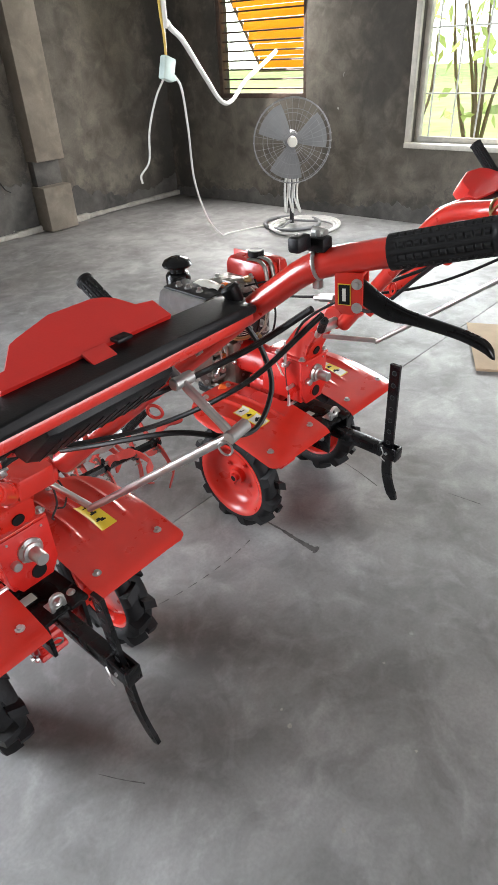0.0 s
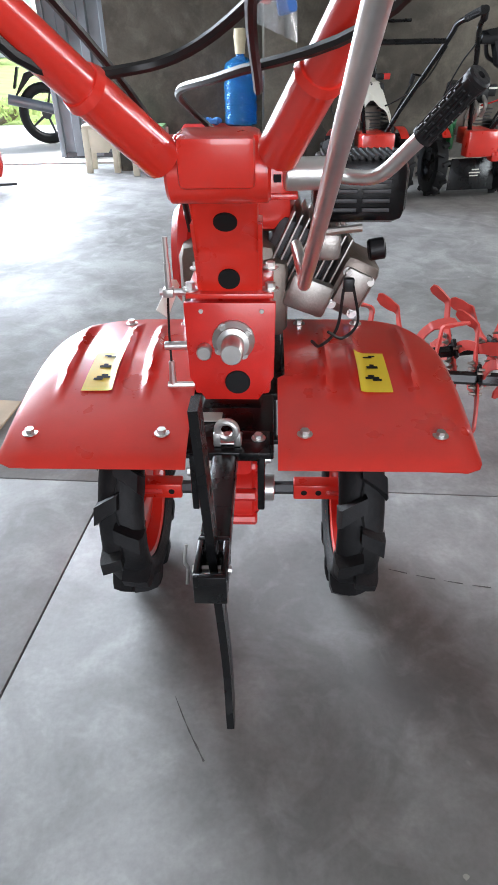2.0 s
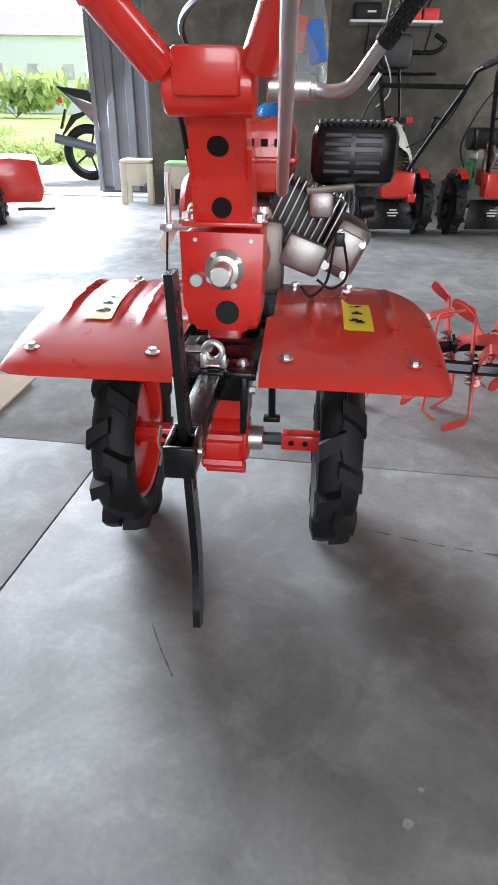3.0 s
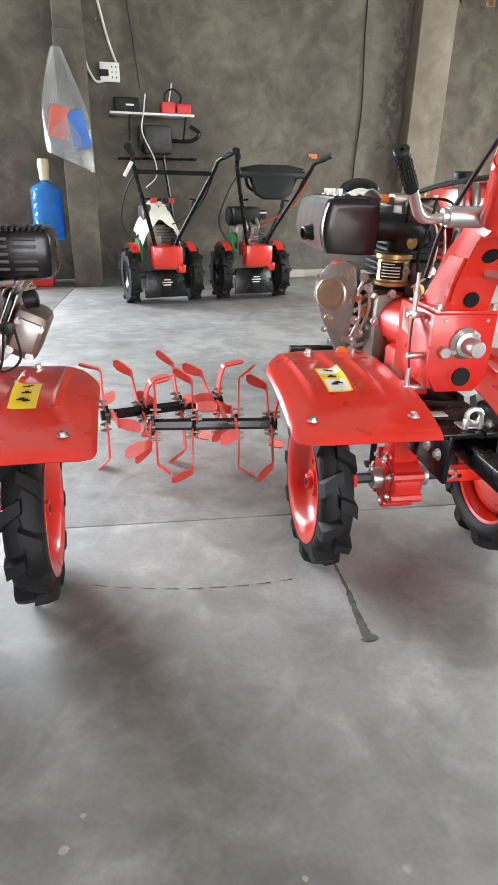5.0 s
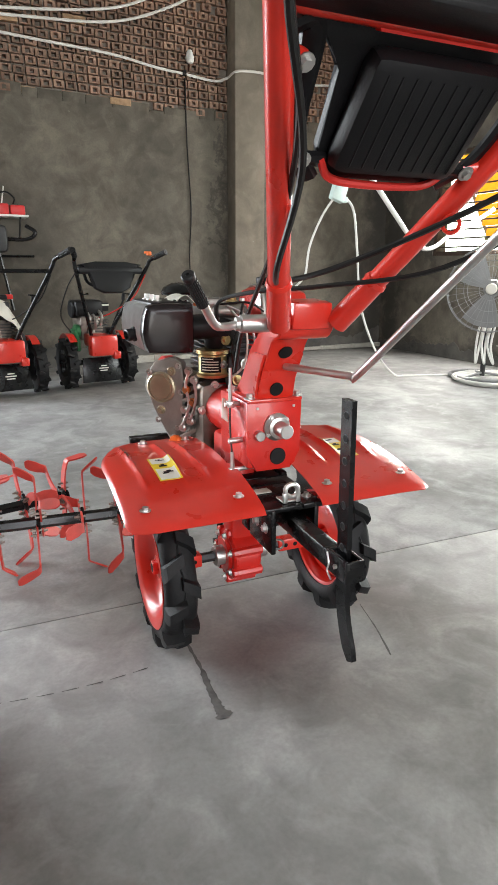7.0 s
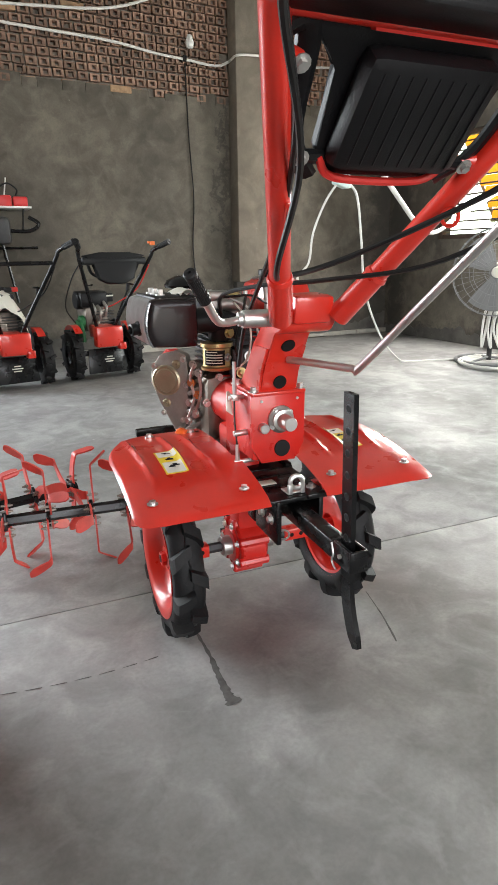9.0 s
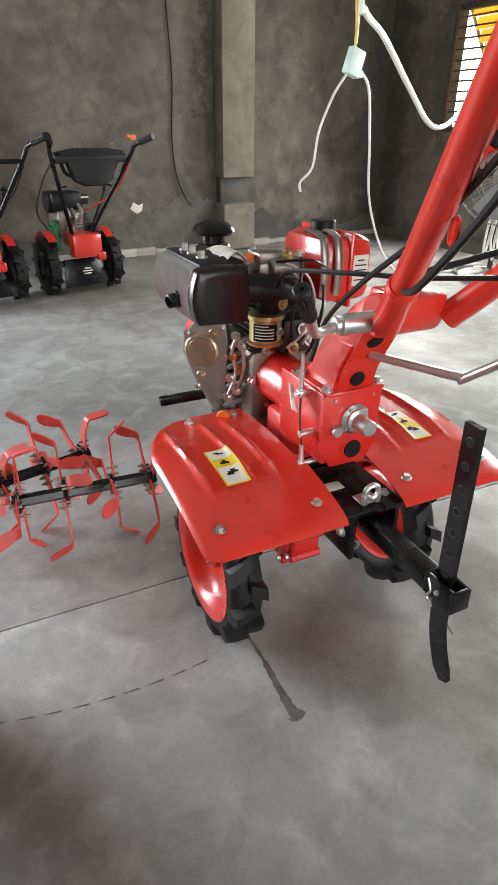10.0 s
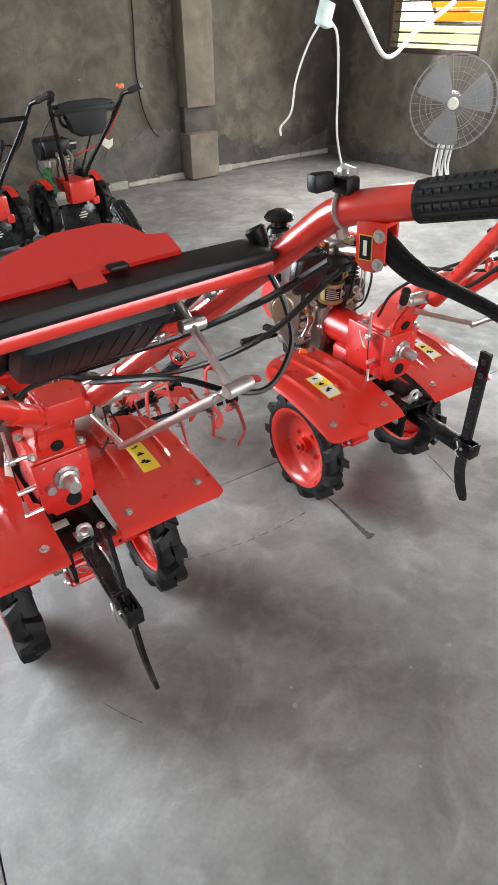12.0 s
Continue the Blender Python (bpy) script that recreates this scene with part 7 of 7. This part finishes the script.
tube(bm, [(-0.1, 0, 0.1), (-0.09, -0.02, 0.17), (-0.02, -0.02, 0.2), (0.05, -0.02, 0.15), (0.04, 0, 0.1)], 0.008, 6, 5)
part("cord", bm, CABLE, rb)
hm = thing("hanging_machine", "dark machine with crossbar hanging below the shelf", "machine", pose(1.62, NORTH - 0.16, 0.95))
bm = B()
box(bm, (0, 0, 0.3), (0.26, 0.22, 0.24), bevel=0.04)
cyl(bm, (-0.13, -0.02, 0.32), (-0.17, -0.02, 0.32), 0.1, seg=18, edge=0.01)
part("body", bm, DARK_STEEL, hm)
bm = B()
cyl(bm, (-0.36, 0, 0.14), (0.36, 0, 0.15), 0.012, seg=8)
tube(bm, [(0.3, -0.05, 0.42), (0.38, -0.08, 0.36), (0.3, -0.06, 0.3), (0.1, -0.02, 0.3)], 0.018, 8, 5)
cyl(bm, (0.05, 0, 0.2), (0.13, 0.0, -0.35), 0.014, seg=8)
part("crossbar", bm, BLACK, hm)
bm = B()
tube(bm, [(1.52, NORTH - 0.28, 1.6), (1.5, NORTH - 0.29, 1.46), (1.48, NORTH - 0.29, 1.3), (1.58, NORTH - 0.25, 1.1), (1.6, NORTH - 0.2, 0.95), (1.5, NORTH - 0.2, 0.85)], 0.006, 6, 7)
solid("extension_lead", bm, WHITE_PVC, "thin white cord hanging from the shelf", "cord")

so = thing("wall_socket", "white wall socket with a black plug", "socket", pose(1.24, NORTH - 0.001, 1.78))
bm = B()
box(bm, (0, -0.015, 0), (0.17, 0.03, 0.15), bevel=0.006)
part("plate", bm, WHITE_PLASTIC, so)
bm = B()
box(bm, (-0.05, -0.045, -0.01), (0.08, 0.04, 0.05), bevel=0.008)
part("plug", bm, PLASTIC, so)
bm = B()
for x in (0.02, 0.055):
    for z in (-0.04, 0.0, 0.04):
        box(bm, (x, -0.0305, z), (0.008, 0.002, 0.016))
part("socket_hole", bm, INK, so)
for k, pts in enumerate((((1.3, 1.85), (1.22, 2.1), (1.12, 2.6), (1.08, 3.2), (1.1, 4.1)), ((1.2, 1.71), (1.1, 1.72), (1.02, 1.95), (1.02, 2.5), (1.0, 3.1), (0.9, 4.1)), ((1.5, 1.66), (1.46, 2.0), (1.4, 2.6), (1.38, 4.1)))):
    bm = B()
    tube(bm, [(x, NORTH - 0.02, z) for x, z in pts], 0.011 if k < 2 else 0.006, 7, 7)
    solid("wall_cable", bm, WHITE_PVC if k < 2 else DARK_STEEL, "cable clipped up the wall to the socket", "cable")

bag = thing("plastic_bag", "clear plastic bag with red and blue contents hung on the pillar", "bag", pose(0.86, NORTH - 0.53, 1.04) @ Matrix.Scale(1.22, 4))
bm = B()


def bagf(u, v):
    a = u * 2 * math.pi
    z = 0.68 * v
    w = 0.15 * (1 - 0.86 * max(0, (v - 0.45) / 0.55) ** 1.2) + 0.012 * math.sin(5 * a + 3 * v)
    return (w * math.cos(a) - 0.04 * v, 0.05 * (1 - 0.7 * v) * math.sin(a) + 0.03 * v, z - 0.06 * math.cos(a) * (1 - v))


sheet(bm, bagf, 26, 12, 0.0012)
part("film", bm, CLEAR_BAG, bag, "clear film")
bm = B()
box(bm, (-0.06, 0, 0.24), (0.13, 0.05, 0.2), Matrix.Rotation(radians(10), 4, "Y"), 0.02)
part("red_pack", bm, mat("pink_pack", (0.55, 0.12, 0.09), 0.6), bag)
bm = B()
box(bm, (0.065, 0, 0.2), (0.12, 0.05, 0.24), Matrix.Rotation(radians(-14), 4, "Y"), 0.02)
part("blue_pack", bm, mat("blue_pack", (0.05, 0.16, 0.5), 0.6), bag)

# plastic pipes across the bare brick
for k, pts in enumerate((((1.2, 3.0), (2.05, 2.97), (2.84, 2.95), (3.3, 2.9), (3.62, 2.88), (3.95, 2.86), (4.1, 2.91)), ((1.2, 3.06), (2.1, 3.13), (2.9, 3.22), (3.5, 3.45), (3.9, 3.7)), ((1.2, 3.1), (2.1, 3.19), (2.9, 3.33), (3.4, 3.55), (3.7, 3.75)))):
    bm = B()
    tube(bm, [(x, NORTH - 0.03, z) for x, z in pts], 0.013, 8, 6)
    solid("pvc_conduit", bm, WHITE_PVC, "sagging white plastic conduit along the bare brick", "pipe", group="conduits")
bm = B()
tube(bm, [(4.1, NORTH - 0.03, 2.91), (4.13, NORTH - 0.22, 2.93), (4.45, NORTH - 0.23, 2.94), (4.5, NORTH - 0.05, 2.93), (5.2, NORTH - 0.03, 2.98), (6.3, NORTH - 0.04, 3.1)], 0.013, 8, 6)
solid("pvc_conduit", bm, WHITE_PVC, "white plastic conduit bent round the pillar", "pipe", group="conduits")
bulb = thing("bulb_holder", "white bulb holder on the brick", "lamp holder", pose(3.66, NORTH - 0.06, 3.02))
bm = B()
lathe(bm, [(0, -0.05), (0.035, -0.04), (0.045, 0), (0.03, 0.05), (0.02, 0.07), (0, 0.07)], None, 16)
part("holder", bm, WHITE_PLASTIC, bulb)
bm = B()
box(bm, (-0.05, 0.03, -0.13), (0.04, 0.04, 0.05), bevel=0.006)
part("junction", bm, PLASTIC, bulb)
bm = B()
tube(bm, [(3.62, NORTH - 0.015, 2.85), (3.63, NORTH - 0.015, 2.2), (3.66, NORTH - 0.015, 1.6), (3.63, NORTH - 0.015, 1.1), (3.66, NORTH - 0.02, 0.75), (3.75, NORTH - 0.03, 0.52), (3.82, NORTH - 0.03, 0.46)], 0.007, 6, 7)
solid("wall_wire", bm, CABLE, "dark wire hanging down the cement wall", "wire")
pc = thing("wall_patch", "small pale paint splash on the wall", "patch", pose(3.22, NORTH - 0.003, 0.45))
bm = B()
prism(bm, [(-0.07, 0), (-0.03, 0.06), (0.02, 0.03), (0.07, 0.05), (0.05, -0.02), (0.0, -0.05)], 0.008, Matrix.Rotation(radians(90), 4, "X"), 0.001)
part("splash", bm, STICKER, pc)

# ---- hanging socket, cords and hose ----
hs = thing("hanging_socket", "pale extension socket hanging on a yellow cord", "socket", pose(3.72, 3.67, 1.53))
bm = B()
box(bm, (0, 0, 0), (0.11, 0.06, 0.15), Matrix.Rotation(radians(18), 4, "Y"), 0.012)
box(bm, (0.05, 0, -0.06), (0.04, 0.04, 0.04), bevel=0.008)
part("case", bm, mat("pale_mint_plastic", (0.55, 0.66, 0.62), 0.4), hs)
bm = B()
tube(bm, [(0.0, 0, 0.07), (0.0, 0.0, 0.2), (-0.02, 0.0, 0.6), (0.0, 0, 2.6)], 0.009, 8, 5)
part("yellow_cord", bm, mat("yellow_cord", (0.65, 0.45, 0.08), 0.5), hs)
bm = B()
tube(bm, [(0.015, 0.01, 0.1), (0.02, 0.01, 0.4), (0.03, 0.0, 2.6)], 0.008, 8, 5)
part("white_cord", bm, WHITE_PVC, hs)
bm = B()
tube(bm, [(3.68, 3.67, 1.48), (3.6, 3.7, 1.35), (3.52, 3.72, 1.15), (3.5, 3.74, 0.95), (3.43, 3.77, 0.86), (3.44, 3.78, 0.8)], 0.008, 8, 6)
cord = solid("loose_cord", bm, WHITE_PVC, "dirty white cord hanging loose from the socket", "cord")
bm = B()
tube(bm, [(3.76, 3.67, 1.5), (3.88, 3.7, 1.4), (3.98, 3.76, 1.1), (4.15, 3.9, 0.7), (4.5, 4.1, 0.3), (4.85, 4.25, 0.05), (5.05, 4.3, 0.008), (5.3, 4.22, 0.008), (5.55, 4.1, 0.01)], 0.009, 8, 6)
solid("fan_cord", bm, WHITE_PVC, "long white cord running down to the floor", "cord")
bm = B()
tube(bm, [(3.73, 3.66, 4.15), (3.73, 3.66, 2.0), (3.78, 3.68, 1.8), (4.1, 3.85, 1.7), (4.6, 4.1, 1.45), (5.1, 4.35, 1.22), (5.45, 4.5, 1.2), (5.8, 4.6, 1.35), (6.15, 4.6, 1.5), (6.3, 4.55, 1.6)], 0.02, 10, 7)
solid("white_hose", bm, WHITE_PVC, "thick white hose sagging towards the window", "hose")
bm = B()
for k in range(3):
    R = 0.34 + 0.03 * k
    tube(bm, [(5.62 + R * math.cos(a), 3.72 + R * 0.9 * math.sin(a), 0.012 + 0.012 * k) for a in (2 * math.pi * j / 24 for j in range(24))], 0.014, 6, per=0, closed=True)
solid("coiled_hose", bm, WHITE_PVC, "coil of pale hose lying round the fan foot", "hose")

# ---- standing fan ----
fan = thing("standing_fan", "grey industrial standing fan with a wire cage", "fan", pose(5.68, 3.93, 0, 0, 0, -52))
FAN_GREY = mat("fan_grey", (0.2, 0.2, 0.2), 0.5, vary=0.08)
bm = B()
ring(bm, (0, 0, 0.02), (0, 0, 1), 0.3, 0.018, 30, 8)
for k in range(3):
    a = 2 * math.pi * k / 3
    cyl(bm, (0, 0, 0.05), (0.3 * math.cos(a), 0.3 * math.sin(a), 0.02), 0.012, seg=8)
part("foot_ring", bm, FAN_GREY, fan)
bm = B()
cyl(bm, (0, 0, 0.02), (0, 0, 0.72), 0.024, 0.02, 14)
box(bm, (0.0, 0.0, 0.36), (0.08, 0.07, 0.2), bevel=0.015)
part("pole", bm, DARK_STEEL, fan)
bm = B()
cyl(bm, (0, 0.16, 0.83), (0, -0.02, 0.83), 0.085, 0.075, 20, 0.015)
part("motor", bm, FAN_GREY, fan)
hubm = Matrix.Translation((0, -0.08, 0.83)) @ Matrix.Rotation(radians(90), 4, "X")
for k in range(3):
    bm = B()
    rot = hubm @ Matrix.Rotation(2 * math.pi * k / 3 + 0.3, 4, "Z")

    def bl(u, v):
        a = (v - 0.5) * (1.25 - 0.25 * u)
        r = 0.06 + 0.29 * u
        return rot @ Vector((r * math.cos(a), r * math.sin(a), 0.05 * (v - 0.5)))

    sheet(bm, bl, 8, 8, 0.002)
    part("fan_blade", bm, FAN_GREY, fan, "grey metal blade")
bm = B()
cyl(bm, hubm @ Vector((0, 0, -0.02)), hubm @ Vector((0, 0, 0.05)), 0.05, seg=18, edge=0.01)
part("hub", bm, STICKER, fan, "pale hub cap")
for R, z in ((0.39, 0.0), (0.385, 0.05), (0.3, 0.085), (0.2, 0.1), (0.1, 0.105), (0.385, -0.05), (0.25, -0.09)):
    bm = B()
    ring(bm, hubm @ Vector((0, 0, z)), (0, -1, 0), R, 0.003 if R < 0.388 else 0.006, 40, 5)
    part("cage_ring", bm, FAN_GREY, fan, "thin wire ring of the cage")
for k in range(36):
    a = 2 * math.pi * k / 36
    c, s = math.cos(a), math.sin(a)
    bm = B()
    tube(bm, [hubm @ Vector((c * 0.06, s * 0.06, 0.107)), hubm @ Vector((c * 0.25, s * 0.25, 0.095)), hubm @ Vector((c * 0.385, s * 0.385, 0.05)), hubm @ Vector((c * 0.39, s * 0.39, 0.0)), hubm @ Vector((c * 0.385, s * 0.385, -0.05))], 0.0018, 4, 3)
    part("cage_wire", bm, FAN_GREY, fan)
for k, dx in enumerate((-0.05, 0.0, 0.05)):
    bm = B()
    tube(bm, [(dx, 0.02, 0.5), (dx - 0.02, -0.05, 0.46), (dx - 0.03, -0.06, 0.3), (dx - 0.02 + 0.03 * k, -0.06, 0.14), (dx, -0.05, 0.3), (dx + 0.015, -0.02, 0.5)], 0.011, 6, 6)
    part("cord_loop", bm, WHITE_PVC, fan, "loop of white cord hung on the pole")

# ---- cardboard on the floor ----
def cardboard(x, y, w, d, turn, label):
    bm = B()
    sheet(bm, lambda u, v: (-w / 2 + w * u, -d / 2 + d * v, 0.016 + 0.008 * math.sin(3 * u + 1) + 0.012 * v * u), 12, 8, 0.006)
    box(bm, (0, 0, 0.0075), (w * 0.97, d * 0.97, 0.013), bevel=0.002)
    return solid("cardboard_sheet", bm, CARD, label, "cardboard", pose(x, y, 0, 0, 0, turn))


cardboard(-0.6, 1.87, 0.9, 0.5, -6, "sheet of brown corrugated cardboard lying on the floor")
cardboard(3.75, 0.95, 0.7, 0.5, 25, "loose piece of brown cardboard on the floor")
bm = B()
rnd = random.Random(12)
for x, y, r in ((0.904, 0.671, 0.009), (0.76, 0.41, 0.007), (0.931, 0.719, 0.005), (1.25, 0.55, 0.005), (0.6, 0.3, 0.006), (1.7, 0.3, 0.007), (1.05, 0.35, 0.005)):
    prism(bm, [(x + r * math.cos(a) * rnd.uniform(0.6, 1.2), y + r * math.sin(a) * rnd.uniform(0.5, 1.1)) for a in (0, 0.9, 1.8, 2.7, 3.6, 4.5, 5.4)], 0.0016, Matrix.Translation((0, 0, 0.0006)))
tagged(solid("paint_specks", bm, SKIRT, "pale lime specks on the floor", "specks"), kind="stuff")

# ---- hollow bricks above the render ----
def hollow_brick(w, h, hole, depth):
    bm = B()
    o = [bm.verts.new((x * w / 2, -depth / 2, z * h / 2)) for x, z in ((-1, -1), (1, -1), (1, 1), (-1, 1))]
    q = [bm.verts.new((x * hole / 2, -depth / 2, z * hole * 0.46)) for x, z in ((-1, -1), (1, -1), (1, 1), (-1, 1))]
    k = [bm.verts.new((x * hole / 2.2, depth * 0.4, z * hole * 0.42)) for x, z in ((-1, -1), (1, -1), (1, 1), (-1, 1))]
    r = [bm.verts.new((x * w / 2, depth / 2, z * h / 2)) for x, z in ((-1, -1), (1, -1), (1, 1), (-1, 1))]
    for i in range(4):
        j = (i + 1) % 4
        bm.faces.new((o[i], o[j], q[j], q[i]))
        bm.faces.new((q[i], q[j], k[j], k[i]))
        bm.faces.new((o[j], o[i], r[i], r[j]))
    bm.faces.new(k)
    return bm


SHAPES = [mesh_of(hollow_brick(w, 0.062, h, 0.1), "brick", BRICK, 20) for w, h in ((0.098, 0.046), (0.092, 0.042), (0.1, 0.036), (0.096, 0.05))]
FULL = bmesh.new()
box(FULL, (0, 0, 0), (0.21, 0.1, 0.06), bevel=0.004)
PALE_BRICK = mat("pale_brick", (0.42, 0.27, 0.16), 0.9, vary=0.25, scale=25, bump=0.4, bscale=160, per_piece=0.25)
SHAPES_FULL = mesh_of(FULL, "brick", PALE_BRICK, 20)
rnd = random.Random(21)
count = 0
rest = bmesh.new()
for row in range(16):
    z = 2.56 + row * 0.079
    x = 1.26 + rnd.uniform(0, 0.05)
    while x < EAST - 0.1:
        full = rnd.random() < 0.03
        w = 0.215 if full else 0.107
        c = (x + w / 2, NORTH + 0.05 + rnd.uniform(-0.008, 0.008) + (0.004 if row < 1 else 0), z + rnd.uniform(-0.005, 0.005))
        hidden = 4.1 < c[0] < 4.46
        if not hidden and not (row == 0 and rnd.random() < 0.35):
            m = Matrix.Translation(c) @ Matrix.Rotation(rnd.uniform(-0.03, 0.03), 4, "Y")
            if count < 300 and 1.4 < c[0] < 4.1 and row < 11:
                ob = new("brick", SHAPES_FULL if full else SHAPES[rnd.randrange(4)])
                ob.matrix_world = m
                ob.parent = wall_north
                count += 1
            else:
                k = len(rest.verts)
                rest.from_mesh(SHAPES[rnd.randrange(4)])
                rest.verts.ensure_lookup_table()
                bmesh.ops.transform(rest, matrix=m, verts=rest.verts[k:])
        x += w + 0.006
me = bpy.data.meshes.new("bricks")
rest.to_mesh(me)
rest.free()
me.materials.append(BRICK)
ob = new("bricks", me)
ob.parent = wall_north
tagged(ob, "rows of bare hollow bricks", kind="stuff")
